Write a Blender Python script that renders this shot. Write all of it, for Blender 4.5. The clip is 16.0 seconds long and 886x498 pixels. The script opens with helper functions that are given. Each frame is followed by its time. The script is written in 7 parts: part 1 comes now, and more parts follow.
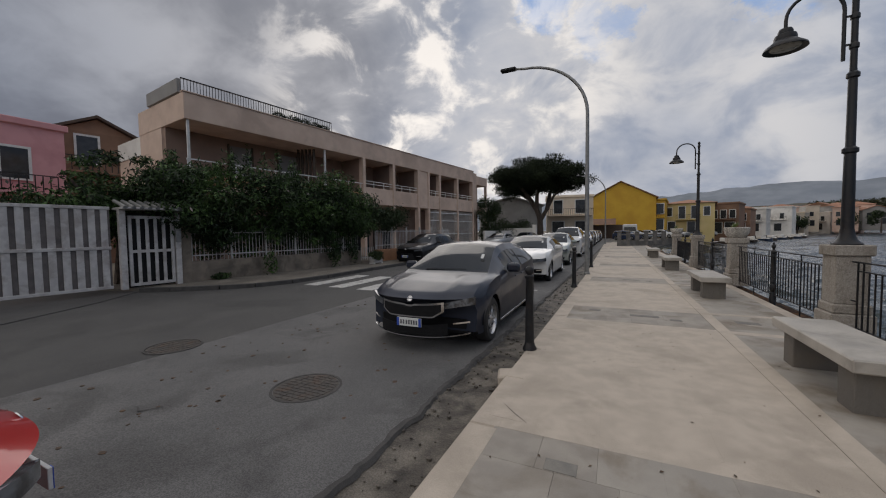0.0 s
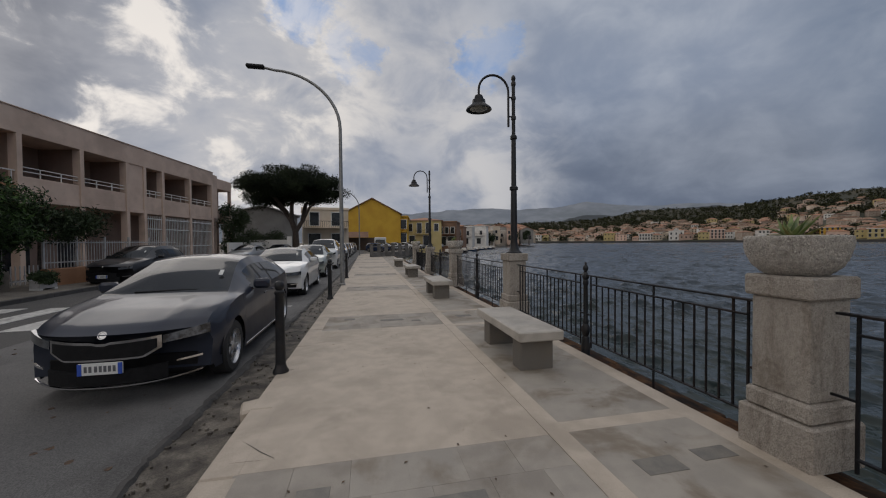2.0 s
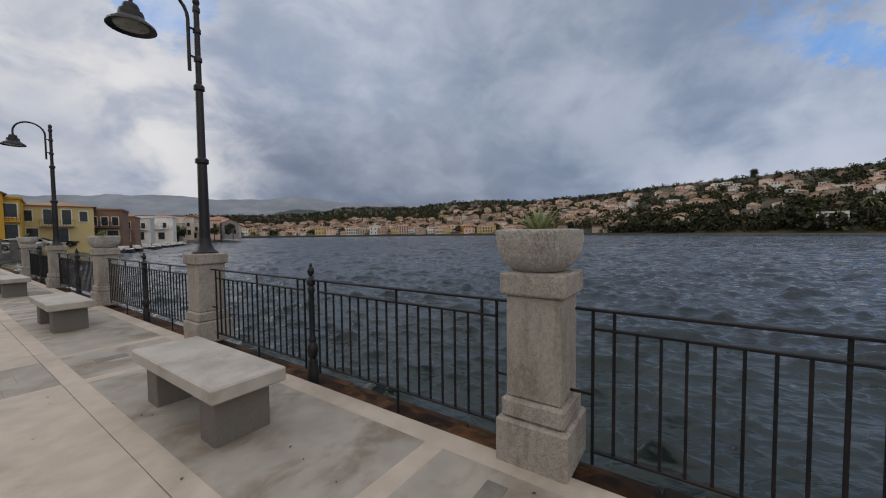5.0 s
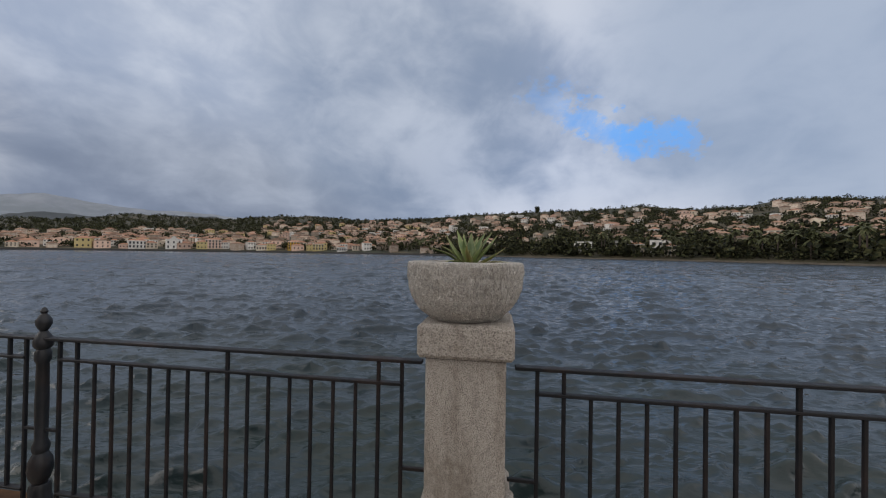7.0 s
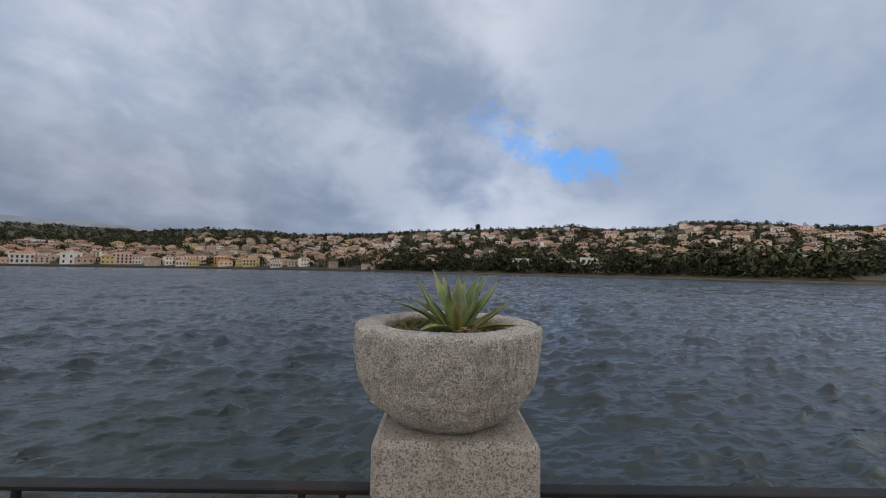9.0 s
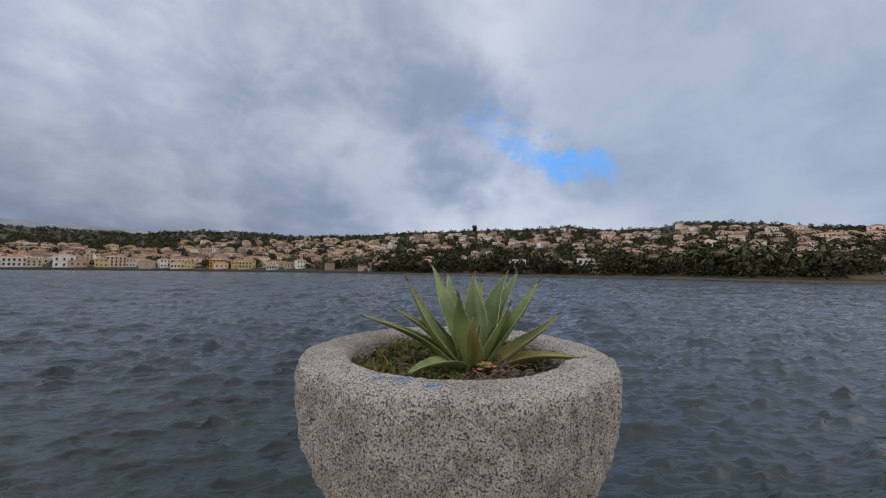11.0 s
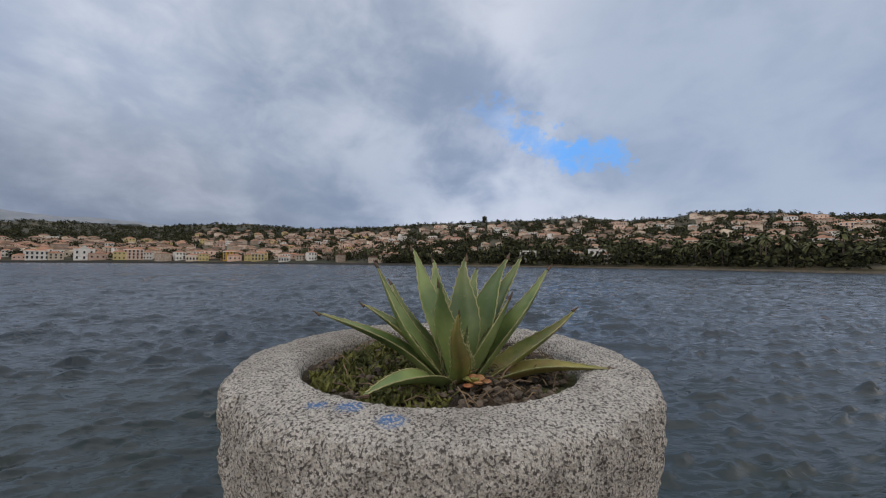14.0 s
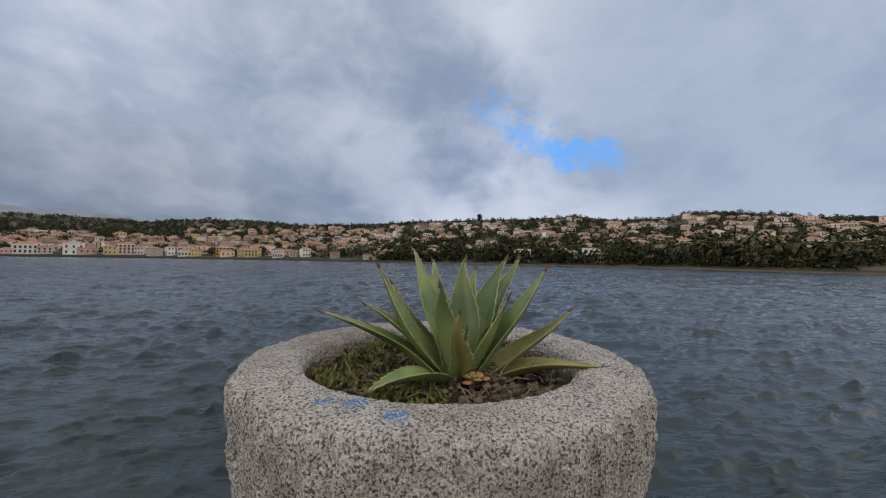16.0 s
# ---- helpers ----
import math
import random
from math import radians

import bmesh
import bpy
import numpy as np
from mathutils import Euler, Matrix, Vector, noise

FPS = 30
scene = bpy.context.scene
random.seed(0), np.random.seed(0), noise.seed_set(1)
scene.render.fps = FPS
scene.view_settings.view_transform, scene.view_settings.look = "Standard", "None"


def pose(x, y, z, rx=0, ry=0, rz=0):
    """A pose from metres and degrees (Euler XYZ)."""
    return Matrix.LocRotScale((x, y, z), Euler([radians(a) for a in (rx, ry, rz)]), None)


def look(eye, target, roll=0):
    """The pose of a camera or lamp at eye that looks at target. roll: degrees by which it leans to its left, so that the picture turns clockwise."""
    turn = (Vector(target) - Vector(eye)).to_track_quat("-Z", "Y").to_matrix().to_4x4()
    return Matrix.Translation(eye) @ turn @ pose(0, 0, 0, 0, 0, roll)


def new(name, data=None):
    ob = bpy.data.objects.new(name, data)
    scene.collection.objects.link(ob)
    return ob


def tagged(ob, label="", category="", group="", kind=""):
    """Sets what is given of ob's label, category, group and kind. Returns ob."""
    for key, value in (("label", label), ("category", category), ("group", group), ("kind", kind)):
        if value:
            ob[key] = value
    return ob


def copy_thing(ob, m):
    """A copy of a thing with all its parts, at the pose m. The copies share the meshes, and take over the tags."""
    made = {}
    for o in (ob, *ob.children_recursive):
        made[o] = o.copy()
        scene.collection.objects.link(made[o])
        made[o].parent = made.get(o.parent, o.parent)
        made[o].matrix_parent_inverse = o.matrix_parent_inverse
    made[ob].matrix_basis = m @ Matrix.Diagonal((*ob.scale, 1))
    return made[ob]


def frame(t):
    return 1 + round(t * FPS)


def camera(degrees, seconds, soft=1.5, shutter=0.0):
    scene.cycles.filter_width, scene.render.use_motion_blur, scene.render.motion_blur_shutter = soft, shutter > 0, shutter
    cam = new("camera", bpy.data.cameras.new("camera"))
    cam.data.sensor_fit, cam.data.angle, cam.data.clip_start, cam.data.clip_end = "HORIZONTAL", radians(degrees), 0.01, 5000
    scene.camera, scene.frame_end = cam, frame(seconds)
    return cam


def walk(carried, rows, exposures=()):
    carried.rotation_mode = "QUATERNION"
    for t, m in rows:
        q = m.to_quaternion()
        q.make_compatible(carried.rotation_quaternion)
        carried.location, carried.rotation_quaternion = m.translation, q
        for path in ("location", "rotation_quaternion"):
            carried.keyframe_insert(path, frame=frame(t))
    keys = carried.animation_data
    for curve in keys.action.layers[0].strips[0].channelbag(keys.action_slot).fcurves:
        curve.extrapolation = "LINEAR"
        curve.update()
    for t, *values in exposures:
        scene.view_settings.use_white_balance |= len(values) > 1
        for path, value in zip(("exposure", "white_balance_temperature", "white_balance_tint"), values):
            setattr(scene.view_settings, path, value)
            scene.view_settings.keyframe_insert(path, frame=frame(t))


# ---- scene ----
cam = camera(101.4, 16.0, 1.1)
PATH = [
    (0, (0.024, -0.008, 1.446), (-0.823, 1.801, 1.352), -0.8),
    (0.5, (-0.012, 0.016, 1.437), (-0.573, 1.935, 1.389), -0.2),
    (1, (0.009, 0.041, 1.438), (-0.165, 2.033, 1.411), -0.2),
    (1.5, (0.034, 0.054, 1.448), (0.156, 2.05, 1.411), -0.2),
    (2, (0.063, 0.092, 1.44), (0.477, 2.048, 1.398), -0.5),
    (2.5, (0.141, 0.209, 1.421), (0.712, 2.123, 1.325), -0.4),
    (3, (0.261, 0.401, 1.43), (0.994, 2.261, 1.353), -0.9),
    (3.5, (0.313, 0.611, 1.407), (1.316, 2.339, 1.323), -0.7),
    (4, (0.349, 0.843, 1.429), (1.697, 2.317, 1.321), -1.3),
    (4.5, (0.458, 1.013, 1.422), (1.933, 2.362, 1.349), -1.5),
    (5, (0.639, 1.177, 1.442), (2.282, 2.315, 1.354), -0.6),
    (5.2, (0.727, 1.214, 1.437), (2.427, 2.264, 1.346), -0.7),
    (7.3, (1.265, 1.941, 1.523), (3.26, 2.09, 1.512), 0.5),
    (7.5, (1.317, 1.992, 1.539), (3.316, 2.058, 1.515), 0.2),
    (8, (1.485, 2.041, 1.566), (3.485, 2.07, 1.604), 0.5),
    (8.5, (1.663, 2.011, 1.597), (3.659, 2.099, 1.685), 1.2),
    (9, (1.81, 2.021, 1.612), (3.807, 2.007, 1.724), 1.0),
    (11.3, (2.266, 2.036, 1.596), (4.263, 2.002, 1.715), 0.7),
    (11.5, (2.287, 2.041, 1.595), (4.284, 1.997, 1.701), 1.1),
    (12, (2.312, 2.052, 1.594), (4.311, 2.058, 1.671), 0.2),
    (12.5, (2.341, 2.048, 1.592), (4.34, 2.043, 1.661), 0.2),
    (13, (2.375, 2.014, 1.582), (4.374, 2.05, 1.638), 0.2),
    (13.5, (2.379, 1.989, 1.58), (4.378, 2.028, 1.641), 0.3),
    (14, (2.375, 1.989, 1.588), (4.373, 2.012, 1.66), 0.5),
    (14.5, (2.372, 1.994, 1.591), (4.371, 2.004, 1.656), 0.7),
    (15, (2.367, 2.001, 1.594), (4.366, 2.018, 1.675), 0.8),
    (15.5, (2.363, 2.002, 1.596), (4.36, 2.037, 1.687), 0.7),
    (16, (2.362, 1.997, 1.592), (4.361, 1.991, 1.651), 1.0),
]
walk(cam, [(t, look(eye, aim, roll)) for t, eye, aim, roll in PATH],
     [(0, -0.32, 6550, 12.5), (2, -0.52, 6550, 12.5), (3, -0.50, 6550, 12.5), (4, -0.32, 6550, 12.5), (5, -0.10, 6550, 12.5), (7.5, 0.12, 6550, 12.5), (16, 0.17, 6550, 12.5)])

# ---- sky, sun ----
SUN_AZ, SUN_EL = radians(-24), radians(21)          # azimuth from +y towards +x
sun_dir = Vector((math.sin(SUN_AZ) * math.cos(SUN_EL), math.cos(SUN_AZ) * math.cos(SUN_EL), math.sin(SUN_EL)))


def nd(tree, kind, inputs=None, **props):
    n = tree.nodes.new(kind)
    for k, v in props.items():
        setattr(n, k, v)
    for k, v in (inputs or {}).items():
        if hasattr(v, "is_output"):
            tree.links.new(v, n.inputs[k])
        else:
            n.inputs[k].default_value = v
    return n


def mth(tree, op, a, b=0.0, clamp=False):
    return nd(tree, "ShaderNodeMath", {0: a, 1: b}, operation=op, use_clamp=clamp).outputs[0]


def smooth(tree, x, lo, hi, a=0.0, b=1.0):
    return nd(tree, "ShaderNodeMapRange", {"Value": x, "From Min": lo, "From Max": hi, "To Min": a, "To Max": b},
              interpolation_type="SMOOTHSTEP").outputs["Result"]


def mixc(tree, f, a, b, blend="MIX"):
    n = nd(tree, "ShaderNodeMix", {"Factor": f}, data_type="RGBA", blend_type=blend)
    for i, v in ((6, a), (7, b)):
        if hasattr(v, "is_output"):
            tree.links.new(v, n.inputs[i])
        else:
            n.inputs[i].default_value = (*v, 1)
    return n.outputs[2]


def noise_tex(tree, vec, scale, detail=6, rough=0.55, dist=0.0):
    return nd(tree, "ShaderNodeTexNoise", {"Vector": vec, "Scale": scale, "Detail": detail, "Roughness": rough, "Distortion": dist})


def azel(az, el):
    a, e = radians(az), radians(el)
    return (math.sin(a) * math.cos(e), math.cos(a) * math.cos(e), math.sin(e))


def build_world():
    w = bpy.data.worlds.new("cloudy_sky")
    w.use_nodes = True
    scene.world = w
    t = w.node_tree
    t.nodes.clear()
    d = nd(t, "ShaderNodeTexCoord").outputs["Generated"]
    sep = nd(t, "ShaderNodeSeparateXYZ", {0: d})
    up = mth(t, "MAXIMUM", sep.outputs[2], 0.0)
    k = mth(t, "DIVIDE", 1.0, mth(t, "ADD", up, 0.22))
    flat = nd(t, "ShaderNodeCombineXYZ", {0: mth(t, "MULTIPLY", sep.outputs[0], k), 1: mth(t, "MULTIPLY", sep.outputs[1], k), 2: up}).outputs[0]
    sq = nd(t, "ShaderNodeMapping", {"Vector": d, "Scale": (1.0, 1.0, 1.45)}).outputs[0]
    big = noise_tex(t, sq, 2.3, 5, 0.50, 0.25).outputs[0]
    fine = noise_tex(t, sq, 6.5, 7, 0.56, 0.35).outputs[0]
    wisp = noise_tex(t, flat, 2.0, 6, 0.55, 0.3).outputs[0]
    soft = noise_tex(t, d, 2.2, 3, 0.5).outputs[0]
    tex = mth(t, "ADD", mth(t, "ADD", mth(t, "MULTIPLY", big, 0.55), mth(t, "MULTIPLY", fine, 0.30)), mth(t, "MULTIPLY", wisp, 0.15))
    sky = nd(t, "ShaderNodeTexSky", sky_type="NISHITA", sun_disc=False, sun_elevation=SUN_EL, sun_rotation=SUN_AZ)

    def towards(v):
        return nd(t, "ShaderNodeVectorMath", {0: d, 1: v}, operation="DOT_PRODUCT").outputs["Value"]
    s = towards(tuple(sun_dir))
    glow = smooth(t, s, 0.55, 1.0)
    core = smooth(t, s, 0.88, 0.985)
    # cloud light: dull blue grey in the thick parts, pale where thin
    thin = smooth(t, tex, 0.40, 0.60)
    cloud = mixc(t, thin, (0.235, 0.31, 0.45), (0.49, 0.56, 0.68))
    west = mth(t, "MULTIPLY", smooth(t, towards(azel(-64, 24)), 0.74, 0.96), smooth(t, tex, 0.66, 0.40, 0.55, 1.0))
    cloud = mixc(t, mth(t, "MULTIPLY", west, 0.95), cloud, (0.15, 0.165, 0.205))
    # rain-laden bank low over the bay
    bank = mth(t, "MULTIPLY", mth(t, "MULTIPLY", smooth(t, towards(azel(50, 5)), 0.80, 0.99), smooth(t, up, 0.40, 0.14)), smooth(t, tex, 0.62, 0.42, 0.6, 1.0))
    cloud = mixc(t, mth(t, "MULTIPLY", bank, 0.95), cloud, (0.16, 0.20, 0.275))
    left = mth(t, "MULTIPLY", glow, smooth(t, tex, 0.36, 0.62, 0.25, 1.0))
    cloud = mixc(t, mth(t, "MULTIPLY", left, 0.75), cloud, (0.72, 0.72, 0.73))
    gaps = mth(t, "MULTIPLY", core, smooth(t, fine, 0.47, 0.62))
    cloud = mixc(t, gaps, cloud, (1.22, 1.17, 1.09))
    lowglow = mth(t, "MULTIPLY", mth(t, "MULTIPLY", smooth(t, towards(azel(4, 8)), 0.86, 0.99), smooth(t, soft, 0.30, 0.55)), smooth(t, fine, 0.36, 0.58, 0.25, 1.0))
    cloud = mixc(t, mth(t, "MULTIPLY", lowglow, 0.55), cloud, (0.98, 0.95, 0.89))
    top = mth(t, "MULTIPLY", smooth(t, up, 0.30, 0.75), smooth(t, tex, 0.38, 0.60, 0.5, 1.0))
    cloud = mixc(t, mth(t, "MULTIPLY", top, 0.55), cloud, (0.60, 0.63, 0.67))
    # brighter, thinner cloud overhead to the south-west, unseen, added to light the planter
    back = mth(t, "MULTIPLY", smooth(t, towards(azel(-155, 48)), 0.45, 0.9), smooth(t, tex, 0.38, 0.58, 0.6, 1.0))
    cloud = mixc(t, back, cloud, (1.08, 1.05, 1.00))
    veil = mth(t, "MULTIPLY", smooth(t, towards(azel(58, 38)), 0.80, 0.97), smooth(t, tex, 0.36, 0.55, 0.4, 1.0))
    cloud = mixc(t, mth(t, "MULTIPLY", veil, 0.7), cloud, (0.58, 0.64, 0.72))
    cloud = mixc(t, mth(t, "MULTIPLY", smooth(t, towards(azel(132, 24)), 0.86, 0.97), 0.65), cloud, (0.285, 0.365, 0.485))
    # extra bright cloud above the view, added to brighten the near water
    high = mth(t, "MULTIPLY", smooth(t, towards(azel(46, 66)), 0.88, 0.985), smooth(t, tex, 0.36, 0.55, 0.5, 1.0))
    cloud = mixc(t, high, cloud, (1.05, 1.06, 1.08))
    cloud = mixc(t, mth(t, "MULTIPLY", smooth(t, towards(azel(76, 22)), 0.91, 0.985), smooth(t, tex, 0.64, 0.42, 0.3, 0.75)), cloud, (0.19, 0.255, 0.365))
    pale = mth(t, "MULTIPLY", smooth(t, towards(azel(104, 4)), 0.90, 0.99), smooth(t, up, 0.20, 0.06))
    cloud = mixc(t, mth(t, "MULTIPLY", pale, 0.55), cloud, (0.60, 0.645, 0.73))
    # ragged holes with blue sky behind
    rag = nd(t, "ShaderNodeVectorMath", {0: nd(t, "ShaderNodeTexNoise", {"Vector": sq, "Scale": 11.0, "Detail": 8, "Roughness": 0.68}).outputs["Color"], 1: (0.5, 0.5, 0.5)}, operation="SUBTRACT").outputs[0]
    torn = nd(t, "ShaderNodeVectorMath", {0: nd(t, "ShaderNodeVectorMath", {0: rag, 1: (0.34, 0.34, 0.17)}, operation="MULTIPLY").outputs[0], 1: d}, operation="ADD").outputs[0]
    torn = nd(t, "ShaderNodeVectorMath", {0: torn}, operation="NORMALIZE").outputs[0]
    hole = None
    for az, el, wide, amount in ((98, 22.5, 1.8, 0.45), (101, 20.2, 1.8, 0.7), (103.5, 18.4, 1.7, 0.8), (106.5, 17.0, 1.6, 0.9), (109.5, 16.2, 1.6, 0.95), (112.5, 15.6, 1.5, 0.8), (115.5, 15.2, 1.3, 0.5), (-9, 33, 3.4, 0.7), (19, 27, 2.8, 0.55), (-2, 27, 2.2, 0.4)):
        near = nd(t, "ShaderNodeVectorMath", {0: torn, 1: azel(az, el)}, operation="DOT_PRODUCT").outputs["Value"]
        m = smooth(t, near, math.cos(radians(wide * 1.75)), math.cos(radians(wide * 0.45)), 0.0, amount)
        hole = m if hole is None else mth(t, "MAXIMUM", hole, m)
    blue = mixc(t, 0.93, nd(t, "ShaderNodeVectorMath", {0: sky.outputs[0], 1: (0.1, 0.1, 0.1)}, operation="MULTIPLY").outputs[0], (0.11, 0.40, 0.95))
    col = mixc(t, mth(t, "MULTIPLY", mth(t, "MULTIPLY", hole, smooth(t, fine, 0.62, 0.44, 0.55, 1.0)), 0.85), cloud, blue)
    below = smooth(t, sep.outputs[2], -0.02, -0.12)
    col = mixc(t, below, col, (0.10, 0.11, 0.12))
    bg = nd(t, "ShaderNodeBackground", {"Color": col, "Strength": 1.0})
    nd(t, "ShaderNodeOutputWorld", {"Surface": bg.outputs[0]})


build_world()
sun = new("sun", bpy.data.lights.new("sun", "SUN"))
sun.data.energy, sun.data.angle, sun.data.color = 0.8, radians(50), (1.0, 0.95, 0.88)
sun.matrix_world = look(sun_dir * 50, (0, 0, 0))

# ---- materials ----


def mat(name, c1, c2, scale=6.0, rough=0.7, bump=0.15, bscale=80.0, metal=0.0, stain=None, sscale=0.7, samt=0.5, rnd=0.0,
        grain=0.0, gscale=200.0, coat=0.0, spec=0.5, rvar=0.1, bdist=0.01, contrast=(0.35, 0.65)):
    m = bpy.data.materials.new(name)
    m.use_nodes = True
    t = m.node_tree
    b = t.nodes["Principled BSDF"]
    pos = nd(t, "ShaderNodeNewGeometry").outputs["Position"]
    n1 = noise_tex(t, pos, scale, 5).outputs[0]
    col = mixc(t, smooth(t, n1, *contrast), c1, c2)
    if stain:
        n2 = noise_tex(t, pos, sscale, 6, 0.6, 0.4).outputs[0]
        col = mixc(t, mth(t, "MULTIPLY", smooth(t, n2, 0.46, 0.66), samt), col, stain)
    if grain:
        n3 = noise_tex(t, pos, gscale, 2).outputs[0]
        col = nd(t, "ShaderNodeHueSaturation", {"Color": col, "Value": smooth(t, n3, 0.3, 0.7, 1 - grain, 1 + grain)}).outputs[0]
    if rnd:
        r = nd(t, "ShaderNodeObjectInfo").outputs["Random"]
        col = nd(t, "ShaderNodeHueSaturation", {"Color": col, "Value": smooth(t, r, 0.0, 1.0, 1 - rnd, 1 + rnd)}).outputs[0]
    t.links.new(col, b.inputs["Base Color"])
    t.links.new(smooth(t, n1, 0.3, 0.7, max(rough - rvar, 0.02), min(rough + rvar, 1.0)), b.inputs["Roughness"])
    b.inputs["Metallic"].default_value = metal
    b.inputs["Coat Weight"].default_value = coat
    b.inputs["Coat Roughness"].default_value = 0.06
    b.inputs["Specular IOR Level"].default_value = spec
    if bump:
        nb = noise_tex(t, pos, bscale, 4, 0.6).outputs[0]
        t.links.new(nd(t, "ShaderNodeBump", {"Strength": bump, "Distance": bdist, "Height": nb}).outputs[0], b.inputs["Normal"])
    return m


def granite(name, light, mid, dark, bump, spots=150.0, cdist=0.004, smears=(), weather=0.0):
    m = bpy.data.materials.new(name)
    m.use_nodes = True
    t = m.node_tree
    b = t.nodes["Principled BSDF"]
    pos = nd(t, "ShaderNodeNewGeometry").outputs["Position"]
    a = noise_tex(t, pos, spots * 2.3, 3, 0.6).outputs[0]
    c = noise_tex(t, pos, spots * 1.5, 3, 0.55).outputs[0]
    e = noise_tex(t, pos, 3.0, 4).outputs[0]
    tall = nd(t, "ShaderNodeMapping", {"Vector": pos, "Scale": (1.0, 1.0, 0.55)}).outputs[0]
    peck = noise_tex(t, tall, spots * 0.42, 4, 0.6, 0.4).outputs[0]
    col = mixc(t, smooth(t, a, 0.45, 0.55), mid, light)
    col = mixc(t, mth(t, "MULTIPLY", smooth(t, c, 0.52, 0.60), 0.92), col, dark)
    col = mixc(t, mth(t, "MULTIPLY", smooth(t, c, 0.46, 0.38), 0.7), col, light)
    col = mixc(t, mth(t, "MULTIPLY", smooth(t, e, 0.48, 0.70), 0.45), col, (0.21, 0.175, 0.135))
    if weather:                                          # mottled lichen, brown runs down the faces
        mott = noise_tex(t, pos, 34.0, 5, 0.65, 0.3).outputs[0]
        runs = noise_tex(t, nd(t, "ShaderNodeMapping", {"Vector": pos, "Scale": (9.0, 9.0, 1.6)}).outputs[0], 1.0, 6, 0.65, 0.3).outputs[0]
        pits = noise_tex(t, pos, 60.0, 3, 0.5).outputs[0]
        col = mixc(t, mth(t, "MULTIPLY", smooth(t, mott, 0.50, 0.66), 0.55 * weather), col, dark)
        col = mixc(t, mth(t, "MULTIPLY", smooth(t, runs, 0.50, 0.66), 0.65 * weather), col, (0.15, 0.12, 0.09))
        col = mixc(t, mth(t, "MULTIPLY", smooth(t, mott, 0.47, 0.34), 0.6 * weather), col, light)
        col = mixc(t, mth(t, "MULTIPLY", smooth(t, pits, 0.64, 0.70), 0.7 * weather), col, (0.05, 0.042, 0.035))
    for p, r in smears:                                  # old blue paint rubbed into the grain
        dist = nd(t, "ShaderNodeVectorMath", {0: pos, 1: p}, operation="DISTANCE").outputs["Value"]
        m_ = mth(t, "MULTIPLY", smooth(t, dist, r, r * 0.35), smooth(t, c, 0.42, 0.52))
        col = mixc(t, mth(t, "MULTIPLY", m_, 0.85), col, (0.12, 0.29, 0.62))
    t.links.new(col, b.inputs["Base Color"])
    b.inputs["Roughness"].default_value = 0.85
    b.inputs["Specular IOR Level"].default_value = 0.3
    h = mth(t, "ADD", mth(t, "ADD", mth(t, "MULTIPLY", c, 0.35), mth(t, "MULTIPLY", a, 0.35)), mth(t, "MULTIPLY", peck, 1.3))
    t.links.new(nd(t, "ShaderNodeBump", {"Strength": bump, "Distance": cdist, "Height": h}).outputs[0], b.inputs["Normal"])
    return m


def glass_mat(name, tint, rough=0.03, alpha=0.35):
    m = bpy.data.materials.new(name)
    m.use_nodes = True
    t = m.node_tree
    b = t.nodes["Principled BSDF"]
    b.inputs["Base Color"].default_value = (*tint, 1)
    b.inputs["Roughness"].default_value = rough
    b.inputs["IOR"].default_value = 1.5
    b.inputs["Specular IOR Level"].default_value = 0.45
    b.inputs["Alpha"].default_value = 1 - alpha
    return m


def water_mat():
    m = bpy.data.materials.new("sea_water")
    m.use_nodes = True
    t = m.node_tree
    b = t.nodes["Principled BSDF"]
    pos = nd(t, "ShaderNodeNewGeometry").outputs["Position"]
    x = nd(t, "ShaderNodeSeparateXYZ", {0: pos}).outputs[0]
    n = noise_tex(t, pos, 0.35, 4).outputs[0]
    shallow = mth(t, "MULTIPLY", smooth(t, x, 16.0, 3.5), smooth(t, n, 0.35, 0.65, 0.5, 1.0))
    col = mixc(t, shallow, (0.027, 0.040, 0.054), (0.019, 0.030, 0.025))
    t.links.new(col, b.inputs["Base Color"])
    out = nd(t, "ShaderNodeVectorMath", {0: pos}, operation="LENGTH").outputs["Value"]
    t.links.new(smooth(t, out, 10.0, 150.0, 0.04, 0.16), b.inputs["Roughness"])
    b.inputs["IOR"].default_value = 1.333
    m1 = nd(t, "ShaderNodeMapping", {"Vector": pos, "Rotation": (0, 0, radians(-17)), "Scale": (1.6, 0.6, 1.0)}).outputs[0]
    a = noise_tex(t, m1, 5.0, 4, 0.5, 0.3).outputs[0]
    mid = noise_tex(t, m1, 1.5, 3, 0.55, 0.4).outputs[0]
    far = noise_tex(t, m1, 0.30, 5, 0.65, 0.3).outputs[0]
    h = mth(t, "ADD", mth(t, "ADD", mth(t, "MULTIPLY", a, 0.034), mth(t, "MULTIPLY", mid, smooth(t, out, 5.0, 22.0, 0.03, 0.22))), mth(t, "MULTIPLY", far, smooth(t, out, 7.0, 60.0, 0.10, 1.0)))
    t.links.new(nd(t, "ShaderNodeBump", {"Strength": 1.0, "Distance": 0.8, "Height": h}).outputs[0], b.inputs["Normal"])
    return m


